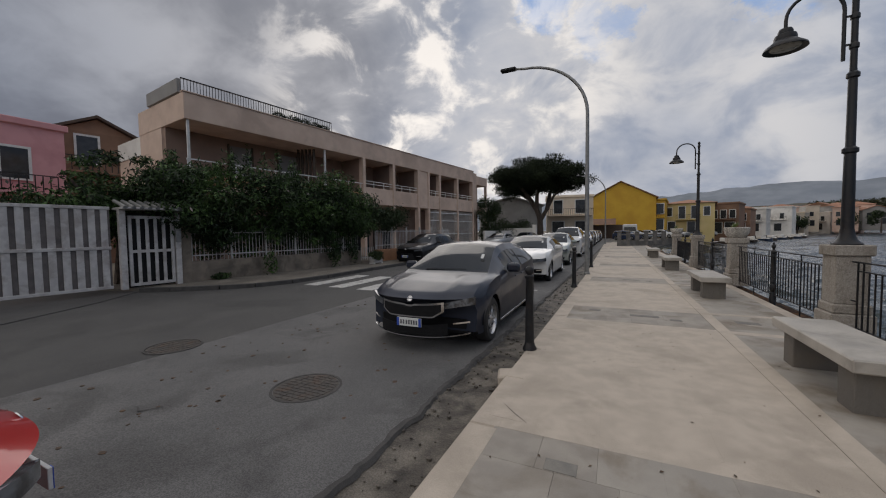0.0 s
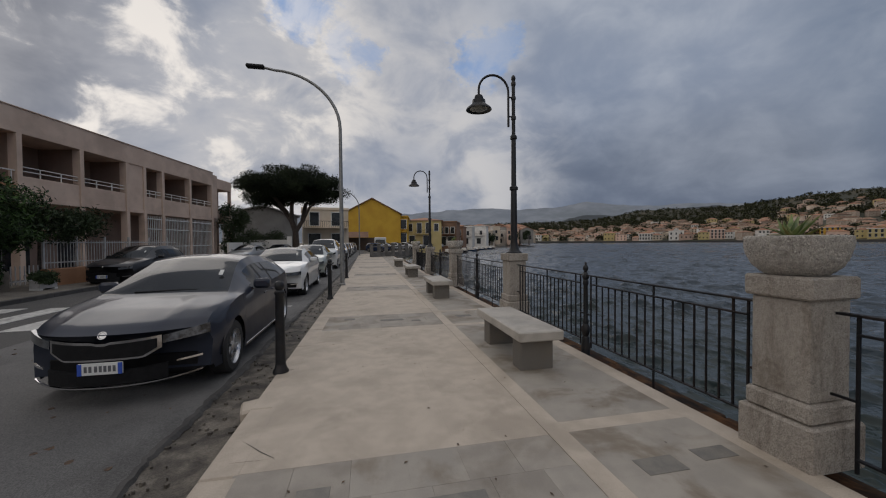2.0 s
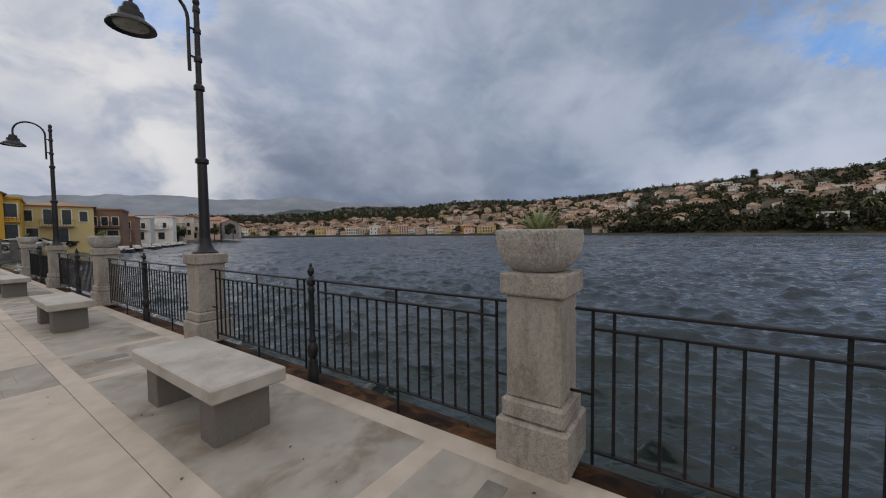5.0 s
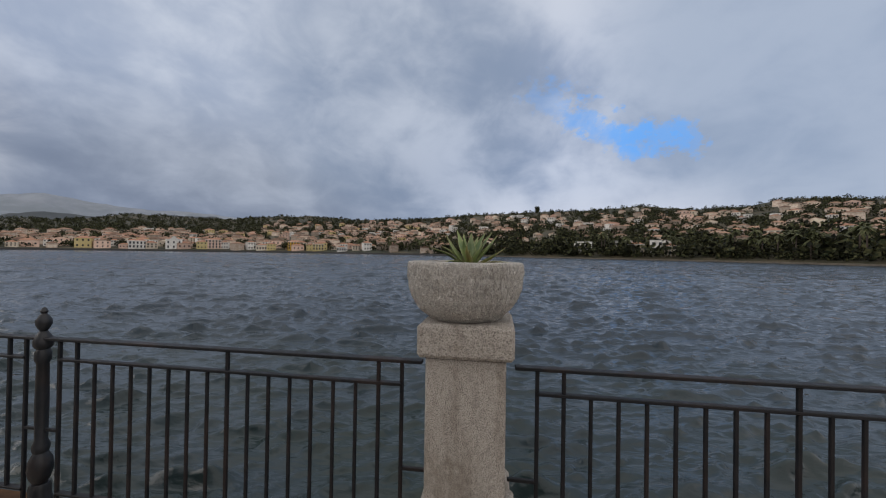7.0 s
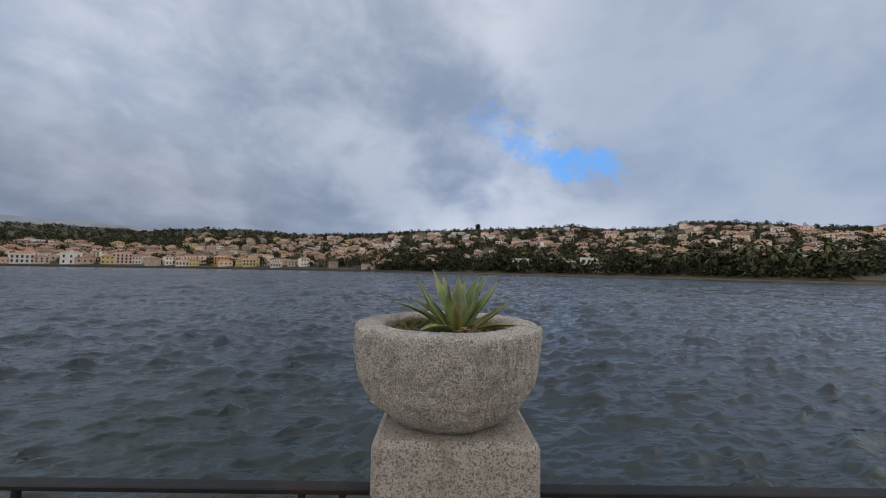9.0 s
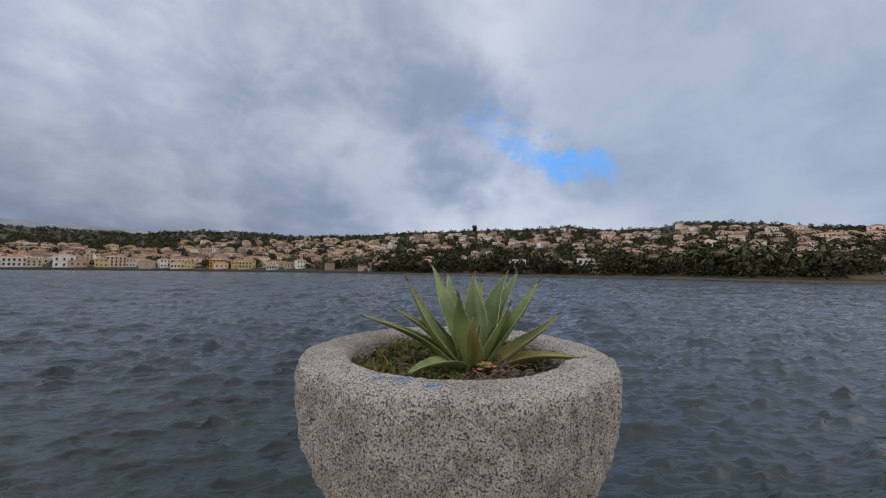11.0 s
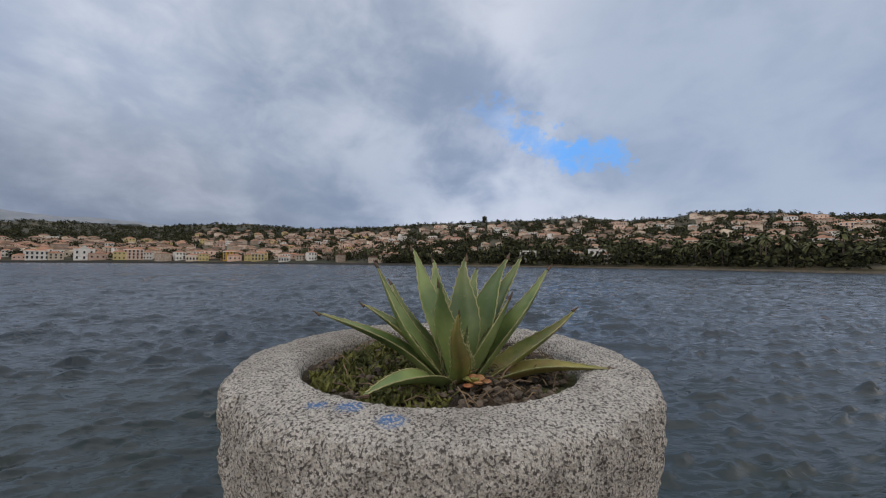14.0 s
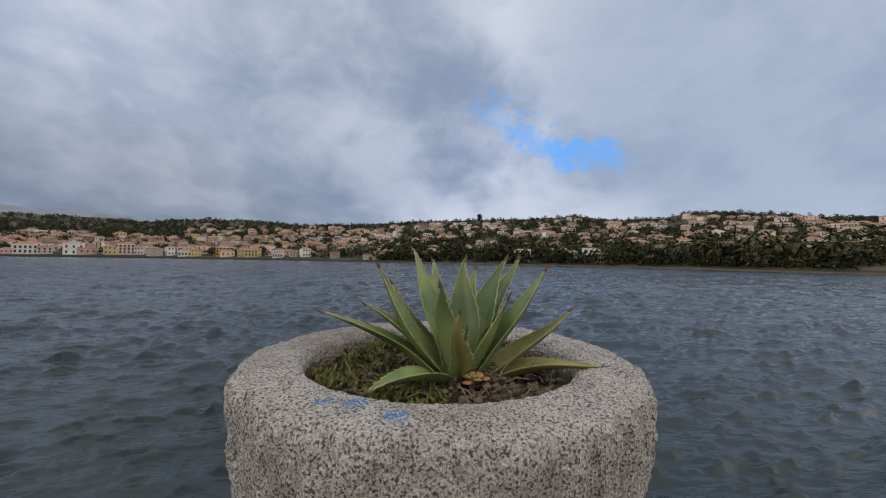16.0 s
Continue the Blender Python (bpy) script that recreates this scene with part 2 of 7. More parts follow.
CREAM = mat("cream_limestone", (0.435, 0.37, 0.30), (0.515, 0.443, 0.365), 5.0, 0.75, 0.25, 60, stain=(0.33, 0.28, 0.225), sscale=1.2, samt=0.7, grain=0.12, gscale=160)
GREYPAVE = mat("grey_basalt_paver", (0.27, 0.24, 0.205), (0.345, 0.31, 0.265), 4.0, 0.7, 0.2, 90, stain=(0.20, 0.17, 0.135), sscale=1.9, samt=0.7, rnd=0.07, grain=0.10)
BEIGEPAVE = mat("beige_grey_paver", (0.30, 0.272, 0.235), (0.375, 0.34, 0.293), 3.0, 0.72, 0.2, 80, stain=(0.20, 0.162, 0.12), sscale=1.9, samt=0.9, rnd=0.015, grain=0.08)
DARKPAVE = mat("dark_paver", (0.15, 0.14, 0.125), (0.21, 0.195, 0.17), 8.0, 0.7, 0.2, 90, grain=0.1, rnd=0.1)
JOINT = mat("mortar_bed", (0.34, 0.295, 0.23), (0.42, 0.365, 0.285), 12.0, 0.9, 0.3, 60)
ASPHALT = mat("worn_asphalt", (0.115, 0.112, 0.11), (0.155, 0.15, 0.146), 1.2, 0.80, 0.8, 130, stain=(0.065, 0.062, 0.06), sscale=1.1, samt=0.6, grain=0.3, gscale=95)
ASPHALT_DARK = mat("dark_asphalt", (0.066, 0.063, 0.061), (0.088, 0.084, 0.080), 1.2, 0.82, 0.45, 120, stain=(0.045, 0.043, 0.042), sscale=0.6, samt=0.6, grain=0.3, gscale=110)
GUTTER = mat("gutter_concrete", (0.075, 0.064, 0.052), (0.19, 0.168, 0.14), 5.0, 0.75, 0.9, 40, stain=(0.035, 0.03, 0.026), sscale=2.6, samt=0.9, grain=0.25, gscale=90, bdist=0.02)
SIDEWALK = mat("old_concrete_pavement", (0.16, 0.14, 0.115), (0.22, 0.195, 0.165), 1.5, 0.9, 0.4, 60, stain=(0.10, 0.09, 0.075), sscale=0.8, samt=0.6, grain=0.2)
LAVA = mat("dark_lava_kerb", (0.05, 0.047, 0.045), (0.085, 0.08, 0.075), 5.0, 0.85, 0.4, 50, grain=0.2)
PAINTLINE = mat("worn_white_road_paint", (0.42, 0.41, 0.39), (0.58, 0.57, 0.54), 9.0, 0.7, 0.3, 120, stain=(0.22, 0.21, 0.20), sscale=5, samt=0.7)
RUST = mat("rusty_wet_channel", (0.012, 0.008, 0.006), (0.050, 0.024, 0.013), 5.0, 0.85, 0.7, 40, stain=(0.17, 0.085, 0.036), sscale=2.6, samt=0.6, spec=0.12)
QUAY = mat("quay_concrete", (0.022, 0.017, 0.013), (0.050, 0.030, 0.019), 4.0, 0.88, 0.6, 40, stain=(0.13, 0.070, 0.034), sscale=2.0, samt=0.7, spec=0.12)
GRANITE = granite("bush_hammered_granite", (0.52, 0.47, 0.41), (0.37, 0.33, 0.285), (0.13, 0.115, 0.098), 1.0, 150, 0.008, (), 0.6)
GRANITE_ROUGH = granite("pecked_granite", (0.88, 0.83, 0.75), (0.55, 0.50, 0.44), (0.10, 0.088, 0.08), 1.0, 235, 0.018,
                        (((2.702, 2.104, 1.459), 0.013), ((2.698, 2.074, 1.459), 0.017), ((2.673, 2.033, 1.459), 0.017)), 0.42)
BENCHTOP = mat("smooth_bench_stone", (0.38, 0.35, 0.31), (0.46, 0.425, 0.375), 4.0, 0.6, 0.25, 90, stain=(0.29, 0.265, 0.23), sscale=2.6, samt=0.7, grain=0.08)
BENCHLEG = granite("grey_bench_leg", (0.20, 0.185, 0.165), (0.15, 0.138, 0.122), (0.085, 0.077, 0.068), 0.3, 170)
IRON = mat("black_painted_iron", (0.008, 0.009, 0.011), (0.015, 0.016, 0.019), 20, 0.45, 0.12, 120, stain=(0.04, 0.025, 0.018), sscale=9, samt=0.35, spec=0.4)
RAILIRON = mat("rusting_rail_iron", (0.007, 0.008, 0.010), (0.014, 0.014, 0.016), 20, 0.55, 0.2, 120, stain=(0.045, 0.026, 0.019), sscale=3, samt=0.4, spec=0.25)
GALV = mat("galvanised_steel", (0.22, 0.22, 0.215), (0.30, 0.30, 0.29), 9, 0.5, 0.08, 80, metal=0.6)
LAMPGLASS = mat("lamp_diffuser", (0.30, 0.29, 0.26), (0.38, 0.37, 0.33), 9, 0.3, 0)
SOIL = mat("dark_soil", (0.030, 0.021, 0.014), (0.075, 0.05, 0.030), 30, 0.95, 1.0, 70, stain=(0.07, 0.085, 0.022), sscale=9, samt=0.8, bdist=0.02)
MOSS = mat("moss_clumps", (0.06, 0.07, 0.018), (0.19, 0.19, 0.05), 40, 0.9, 0.5, 120, rnd=0.2)
DRYSTEM = mat("dry_stems", (0.10, 0.065, 0.038), (0.24, 0.17, 0.10), 30, 0.9, 0.2, 100)
PEBBLE = mat("soil_pebbles", (0.06, 0.045, 0.032), (0.20, 0.155, 0.115), 40, 0.9, 0.3, 100, rnd=0.3)
BLUEPAINT = mat("blue_paint_mark", (0.24, 0.36, 0.58), (0.46, 0.50, 0.55), 90, 0.8, 0.6, 140)
SUCCULENT = mat("orange_succulent", (0.30, 0.085, 0.04), (0.40, 0.22, 0.09), 25, 0.5, 0.1, 80)
DRYTIP = mat("dry_leaf_tip", (0.05, 0.035, 0.025), (0.14, 0.085, 0.05), 40, 0.8, 0.2, 90)
CHROME = mat("chrome", (0.62, 0.62, 0.63), (0.68, 0.68, 0.69), 5, 0.12, 0, metal=1.0, rvar=0.04)
RUBBER = mat("tyre_rubber", (0.018, 0.018, 0.018), (0.030, 0.029, 0.028), 20, 0.8, 0.2, 90)
ALLOY = mat("alloy_rim", (0.52, 0.52, 0.53), (0.62, 0.62, 0.63), 8, 0.3, 0, metal=0.9)
PLASTIC = mat("black_plastic", (0.007, 0.007, 0.008), (0.012, 0.012, 0.013), 20, 0.55, 0.1, 150, spec=0.2)
DARKIN = mat("dark_interior", (0.012, 0.012, 0.013), (0.025, 0.024, 0.024), 6, 0.9, 0)
SIDEGLASS = glass_mat("side_window_glass", (0.006, 0.007, 0.008), 0.05, 0.02)
SIDEGLASS.node_tree.nodes["Principled BSDF"].inputs["Specular IOR Level"].default_value = 0.15
CARGLASS = glass_mat("car_glass", (0.008, 0.010, 0.012), 0.03, 0.03)
HEADGLASS = mat("headlamp_glass", (0.02, 0.022, 0.026), (0.20, 0.22, 0.25), 9, 0.08, 0, metal=0.5, coat=1.0)
TAILGLASS = mat("clear_tail_lens", (0.55, 0.55, 0.56), (0.72, 0.72, 0.72), 12, 0.15, 0, coat=1.0)
PLATEW = mat("plate_white", (0.66, 0.66, 0.64), (0.72, 0.72, 0.70), 30, 0.4, 0)
PLATEB = mat("plate_blue", (0.03, 0.08, 0.42), (0.04, 0.10, 0.46), 30, 0.4, 0)
PLATETXT = mat("plate_marks", (0.10, 0.10, 0.11), (0.14, 0.14, 0.15), 30, 0.5, 0)


def paint(name, c, metallic=0.35, coat=1.0):
    return mat(name, tuple(v * 0.93 for v in c), tuple(min(v * 1.07, 1) for v in c), 1.5, 0.40, 0, metal=metallic, coat=coat, rvar=0.05, spec=0.25)


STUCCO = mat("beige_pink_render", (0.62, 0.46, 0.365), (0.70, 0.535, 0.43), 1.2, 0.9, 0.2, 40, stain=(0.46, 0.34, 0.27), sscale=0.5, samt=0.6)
# brownish darker copy of the render, the shade of the recesses in its colour
STUCCO_SHADE = mat("shade_toned_loggia_render", (0.27, 0.185, 0.145), (0.33, 0.23, 0.18), 1.2, 0.9, 0.15, 40)
TERRACOTTA = mat("terracotta_band", (0.34, 0.17, 0.09), (0.42, 0.22, 0.12), 2, 0.9, 0.2, 40)
PINK = mat("pink_render", (0.56, 0.27, 0.28), (0.64, 0.33, 0.34), 1.0, 0.9, 0.2, 40, stain=(0.48, 0.23, 0.24), sscale=0.6, samt=0.5)
WHITEP = mat("white_paint", (0.62, 0.61, 0.59), (0.72, 0.71, 0.69), 3, 0.6, 0.1, 60, stain=(0.45, 0.42, 0.38), sscale=2.0, samt=0.4)
GATEWHITE = mat("weathered_white_gate", (0.47, 0.45, 0.44), (0.58, 0.56, 0.54), 5, 0.6, 0.15, 60, stain=(0.26, 0.22, 0.20), sscale=2.5, samt=0.6)
GATEGREY = mat("dull_grey_gate_sheet", (0.13, 0.115, 0.11), (0.18, 0.16, 0.15), 5, 0.7, 0.15, 60, stain=(0.09, 0.075, 0.07), sscale=2, samt=0.5)
YELLOW = mat("ochre_yellow_render", (0.55, 0.32, 0.035), (0.62, 0.38, 0.05), 0.5, 0.9, 0.15, 30, stain=(0.50, 0.27, 0.03), sscale=0.3, samt=0.5)
LEMON = mat("pale_yellow_render", (0.56, 0.45, 0.20), (0.62, 0.50, 0.25), 0.5, 0.9, 0.1, 30)
OFFWHITE = mat("off_white_render", (0.68, 0.65, 0.60), (0.78, 0.75, 0.70), 0.6, 0.9, 0.15, 30, stain=(0.50, 0.46, 0.41), sscale=0.5, samt=0.5, rnd=0.12)
SALMON = mat("salmon_render", (0.60, 0.41, 0.32), (0.68, 0.50, 0.40), 0.5, 0.9, 0.1, 30, rnd=0.25)
SAND = mat("sand_render", (0.62, 0.52, 0.40), (0.72, 0.62, 0.50), 0.5, 0.9, 0.1, 30, rnd=0.25)
BROWNW = mat("brown_render", (0.20, 0.115, 0.075), (0.27, 0.16, 0.105), 0.6, 0.9, 0.15, 30, rnd=0.1)
GREYW = mat("grey_render", (0.26, 0.25, 0.24), (0.33, 0.32, 0.30), 0.5, 0.9, 0.15, 30, stain=(0.19, 0.18, 0.17), sscale=0.3, samt=0.6)
ROOFTILE = mat("clay_roof_tile", (0.30, 0.145, 0.085), (0.40, 0.21, 0.13), 1.5, 0.9, 0.4, 14, stain=(0.22, 0.13, 0.09), sscale=0.4, samt=0.5, rnd=0.15)
DARKOPEN = mat("dark_window_glass", (0.020, 0.023, 0.027), (0.035, 0.038, 0.042), 3, 0.15, 0)
SHUTTER = mat("green_brown_shutter", (0.07, 0.065, 0.05), (0.11, 0.10, 0.08), 8, 0.7, 0.1, 60, rnd=0.2)
WOODDK = mat("dark_wood", (0.06, 0.04, 0.028), (0.10, 0.065, 0.045), 8, 0.7, 0.2, 60)
BARK = mat("tree_bark", (0.055, 0.042, 0.034), (0.11, 0.085, 0.068), 9, 0.95, 0.8, 25, bdist=0.03)
LAND = mat("hill_ground", (0.030, 0.032, 0.016), (0.085, 0.068, 0.040), 0.04, 0.95, 0.3, 0.5, stain=(0.018, 0.024, 0.011), sscale=0.02, samt=0.9)
# distance haze mixed into the base colours: blue-grey hill, paler mountain
MOUNT = mat("haze_blue_hill_land", (0.045, 0.054, 0.062), (0.085, 0.094, 0.102), 0.012, 1.0, 0, stain=(0.036, 0.045, 0.048), sscale=0.006, samt=0.9)
HAZE_PALE = mat("haze_pale_mountain_land", (0.20, 0.225, 0.26), (0.27, 0.295, 0.33), 0.008, 1.0, 0, stain=(0.17, 0.195, 0.22), sscale=0.004, samt=0.8)
GROUNDM = mat("dry_ground", (0.12, 0.10, 0.075), (0.17, 0.145, 0.11), 0.8, 0.95, 0.3, 20)


def leaf_mat(name, c1, c2, rough=0.55, rnd=0.35):
    m = bpy.data.materials.new(name)
    m.use_nodes = True
    t = m.node_tree
    b = t.nodes["Principled BSDF"]
    g = nd(t, "ShaderNodeNewGeometry")
    n = noise_tex(t, g.outputs["Position"], 0.8, 3).outputs[0]
    col = mixc(t, smooth(t, n, 0.35, 0.65), c1, c2)
    col = nd(t, "ShaderNodeHueSaturation", {"Color": col, "Value": smooth(t, g.outputs["Random Per Island"], 0, 1, 1 - rnd, 1 + rnd)}).outputs[0]
    t.links.new(col, b.inputs["Base Color"])
    b.inputs["Roughness"].default_value = rough
    b.inputs["Specular IOR Level"].default_value = 0.25
    return m


LEAF = leaf_mat("shrub_leaves", (0.016, 0.032, 0.010), (0.060, 0.105, 0.030), 0.45, 0.75)
LEAF2 = leaf_mat("dark_leaves", (0.022, 0.036, 0.014), (0.040, 0.058, 0.022))
NEEDLE = leaf_mat("pine_needles", (0.010, 0.017, 0.008), (0.024, 0.034, 0.014), 0.8)
FARLEAF = leaf_mat("hill_tree_leaves", (0.014, 0.020, 0.009), (0.060, 0.058, 0.024), 0.9, 0.75)
PALMLEAF = leaf_mat("palm_leaves", (0.06, 0.07, 0.025), (0.10, 0.10, 0.045), 0.7)
FLOWER = leaf_mat("pale_flowers", (0.55, 0.42, 0.45), (0.62, 0.55, 0.50), 0.7)


def agave_mat():
    m = bpy.data.materials.new("agave_leaf")
    m.use_nodes = True
    t = m.node_tree
    b = t.nodes["Principled BSDF"]
    pos = nd(t, "ShaderNodeNewGeometry").outputs["Position"]
    n = noise_tex(t, pos, 14, 4).outputs[0]
    s = noise_tex(t, pos, 60, 5, 0.7).outputs[0]
    r = nd(t, "ShaderNodeObjectInfo").outputs["Random"]
    col = mixc(t, smooth(t, n, 0.35, 0.65), (0.085, 0.135, 0.040), (0.190, 0.245, 0.080))
    col = mixc(t, mth(t, "MULTIPLY", smooth(t, s, 0.60, 0.72), 0.5), col, (0.30, 0.27, 0.10))
    col = nd(t, "ShaderNodeHueSaturation", {"Color": col, "Value": smooth(t, r, 0, 1, 0.85, 1.2)}).outputs[0]
    t.links.new(col, b.inputs["Base Color"])
    b.inputs["Roughness"].default_value = 0.42
    t.links.new(nd(t, "ShaderNodeBump", {"Strength": 0.2, "Distance": 0.002, "Height": s}).outputs[0], b.inputs["Normal"])
    return m


AGAVE = agave_mat()
AGAVE_OLD = mat("ageing_agave_leaf", (0.13, 0.17, 0.045), (0.29, 0.26, 0.07), 18, 0.5, 0.2, 90, stain=(0.24, 0.13, 0.06), sscale=16, samt=0.6)
MARGIN = mat("pale_leaf_margin", (0.24, 0.25, 0.10), (0.36, 0.33, 0.16), 60, 0.6, 0)
TOWNWALL = leaf_mat("far_town_walls", (0.46, 0.34, 0.26), (0.62, 0.53, 0.44), 0.9, 0.4)
TOWNROOF = leaf_mat("far_town_roofs", (0.20, 0.12, 0.08), (0.30, 0.19, 0.13), 0.9, 0.4)
WATER = water_mat()

# ---- mesh tools ----


class G:
    """Collects vertices and faces of one mesh."""

    def __init__(self):
        self.v, self.f = [], []

    def add(self, vs, fs):
        n = len(self.v)
        self.v.extend(tuple(p) for p in vs)
        self.f.extend(tuple(i + n for i in f) for f in fs)
        return self

    def xf(self, m, start=0):
        self.v[start:] = [tuple(m @ Vector(p)) for p in self.v[start:]]
        return self

    def box(self, x0, x1, y0, y1, z0, z1, c=0.0):
        lo, hi = (x0, y0, z0), (x1, y1, z1)
        if c <= 0:
            vs = [(a, b, d) for a in (x0, x1) for b in (y0, y1) for d in (z0, z1)]
            return self.add(vs, [(0, 1, 3, 2), (4, 6, 7, 5), (0, 4, 5, 1), (2, 3, 7, 6), (0, 2, 6, 4), (1, 5, 7, 3)])
        vs, idx = [], {}
        for k in range(8):
            s = [(k >> i) & 1 for i in range(3)]
            for ax in range(3):
                p = []
                for i in range(3):
                    q = hi[i] if s[i] else lo[i]
                    p.append(q if i == ax else q + (-c if s[i] else c))
                idx[k, ax] = len(vs)
                vs.append(p)
        fs = []
        for ax in range(3):
            a, b = [i for i in range(3) if i != ax]
            for s in (0, 1):
                ks = [(s << ax) | (p << a) | (q << b) for p, q in ((0, 0), (1, 0), (1, 1), (0, 1))]
                fs.append([idx[k, ax] for k in ks])
            for p in (0, 1):
                for q in (0, 1):
                    k0 = (p << a) | (q << b)
                    k1 = k0 | (1 << ax)
                    fs.append([idx[k0, a], idx[k1, a], idx[k1, b], idx[k0, b]])
        for k in range(8):
            fs.append([idx[k, 0], idx[k, 1], idx[k, 2]])
        return self.add(vs, fs)

    def lathe(self, prof, seg=16, cx=0.0, cy=0.0, caps=True):
        vs, fs, n = [], [], len(prof)
        for r, z in prof:
            for i in range(seg):
                a = 2 * math.pi * i / seg
                vs.append((cx + r * math.cos(a), cy + r * math.sin(a), z))
        for j in range(n - 1):
            for i in range(seg):
                k = (i + 1) % seg
                fs.append((j * seg + i, j * seg + k, (j + 1) * seg + k, (j + 1) * seg + i))
        if caps:
            fs.append(tuple(range(seg - 1, -1, -1)))
            fs.append(tuple((n - 1) * seg + i for i in range(seg)))
        return self.add(vs, fs)

    def tube(self, pts, r, seg=8, caps=True):
        pts = [Vector(p) for p in pts]
        rs = r if isinstance(r, (list, tuple)) else [r] * len(pts)
        vs, fs, nrm = [], [], None
        for i, p in enumerate(pts):
            d = (pts[min(i + 1, len(pts) - 1)] - pts[max(i - 1, 0)]).normalized()
            if nrm is None:
                nrm = d.orthogonal().normalized()
            nrm = (nrm - d * nrm.dot(d)).normalized()
            b = d.cross(nrm)
            for k in range(seg):
                a = 2 * math.pi * k / seg
                vs.append(p + (nrm * math.cos(a) + b * math.sin(a)) * rs[i])
        for j in range(len(pts) - 1):
            for k in range(seg):
                q = (k + 1) % seg
                fs.append((j * seg + k, j * seg + q, (j + 1) * seg + q, (j + 1) * seg + k))
        if caps:
            fs.append(tuple(range(seg - 1, -1, -1)))
            fs.append(tuple((len(pts) - 1) * seg + k for k in range(seg)))
        return self.add(vs, fs)

    def prism(self, poly, z0, z1):
        n = len(poly)
        vs = [(x, y, z0) for x, y in poly] + [(x, y, z1) for x, y in poly]
        fs = [tuple(range(n - 1, -1, -1)), tuple(range(n, 2 * n))] + [(i, (i + 1) % n, n + (i + 1) % n, n + i) for i in range(n)]
        return self.add(vs, fs)

    def grid(self, rows, close=False):
        m = len(rows[0])
        fs = []
        for j in range(len(rows) - 1):
            for i in range(m if close else m - 1):
                k = (i + 1) % m
                fs.append((j * m + i, j * m + k, (j + 1) * m + k, (j + 1) * m + i))
        return self.add([p for r in rows for p in r], fs)


def mesh(name, g, material, smooth_shade=False, tidy=True):
    me = bpy.data.meshes.new(name)
    me.from_pydata(g.v, [], g.f)
    if tidy and len(g.f) < 30000:
        bm = bmesh.new()
        bm.from_mesh(me)
        bmesh.ops.recalc_face_normals(bm, faces=bm.faces)
        bm.to_mesh(me)
        bm.free()
    me.materials.append(material)
    if smooth_shade:
        me.shade_smooth()
        me.set_sharp_from_angle(angle=radians(38))
    me.update()
    return me


def part(name, g, material, parent=None, label="", smooth_shade=False, tidy=True):
    """Links the mesh as one object under a thing or a part."""
    ob = new(name, g if isinstance(g, bpy.types.Mesh) else mesh(name, g, material, smooth_shade, tidy))
    ob.parent = parent
    return tagged(ob, label)


def thing(name, m, label, category, group="", kind=""):
    ob = new(name)
    ob.empty_display_size = 0.1
    ob.matrix_world = m
    return tagged(ob, label, category, group, kind)


def setting(name, g, material, label, category="", smooth_shade=False, tidy=True):
    return tagged(part(name, g, material, None, "", smooth_shade, tidy), label, category or name.replace("_", " "), "", "structure")


# ---- setting: promenade, road, quay, sea ----
RAILX = 2.89
PY0, MODULE = 1.975, 4.80                     # first planter pedestal; distance to the next pedestal


def kerb_x(y):
    return -1.02 + 0.02 * y


Y0, Y1 = -9.0, 46.0
g = G().add([(kerb_x(Y0) + 0.02, Y0, -0.35), (2.76, Y0, -0.35), (2.76, Y1, -0.35), (kerb_x(Y1) + 0.02, Y1, -0.35),
             (kerb_x(Y0) + 0.02, Y0, -0.012), (2.76, Y0, -0.012), (2.76, Y1, -0.012), (kerb_x(Y1) + 0.02, Y1, -0.012)],
            [(3, 2, 1, 0), (4, 5, 6, 7), (0, 1, 5, 4), (1, 2, 6, 5), (2, 3, 7, 6), (3, 0, 4, 7)])
promenade = setting("promenade", g, JOINT, "seafront promenade paved in cream and grey stone slabs", "pavement")

# channel and quay edge beyond the paving
g = G().box(2.762, 3.03, Y0, Y1, -0.35, -0.085)
setting("drain_channel", g, RUST, "rust-stained wet channel under the railing", "gutter")
g = G()
yy = Y0
rq = random.Random(5)
while yy < Y1:
    step = 1.15 + rq.random() * 0.3
    g.box(3.032, 3.13 + rq.random() * 0.03, yy, yy + step - 0.015, -2.6, -0.10 + rq.uniform(-0.008, 0.008), 0.015)
    yy += step
setting("quay_wall", g, QUAY, "weathered concrete quay wall above the sea", "quay")

# road: jagged edge above the gutter
rr = random.Random(11)
ys = [Y0 - 21 + i * 0.4 for i in range(65)] + [-4.0 + i * 0.055 for i in range(400)] + [18.0 + 0.4 * i for i in range(190)]
top, low = [], []
for i, y in enumerate(ys):
    e = kerb_x(y) - 0.545 + 0.045 * noise.noise((y * 1.7, 3, 0)) + 0.028 * noise.noise((y * 7.0, 3, 2)) + rr.uniform(-0.012, 0.012)
    top.append((e, y, -0.125 + 0.008 * noise.noise((y * 3, 1, 0))))
    low.append((e + 0.03, y, -0.165))
g = G().grid([[(-5.35 + 0.12 * noise.noise((y * 0.4, 9, 2)), y, -0.125) for y in ys], [(e[0] - 0.25, e[1], -0.118) for e in top], top, low])
setting("road", g, ASPHALT, "worn grey asphalt carriageway with ragged edge", "road", tidy=True)
g = G().grid([[(e[0] - 0.02 - 0.05 * abs(noise.noise((e[1] * 2.3, 6, 1))), e[1], -0.119) for e in top], [(e[0] + 0.012, e[1], -0.121) for e in top], [(e[0] + 0.035 + 0.03 * noise.noise((e[1] * 1.9, 2, 1)), e[1], -0.150) for e in top]])
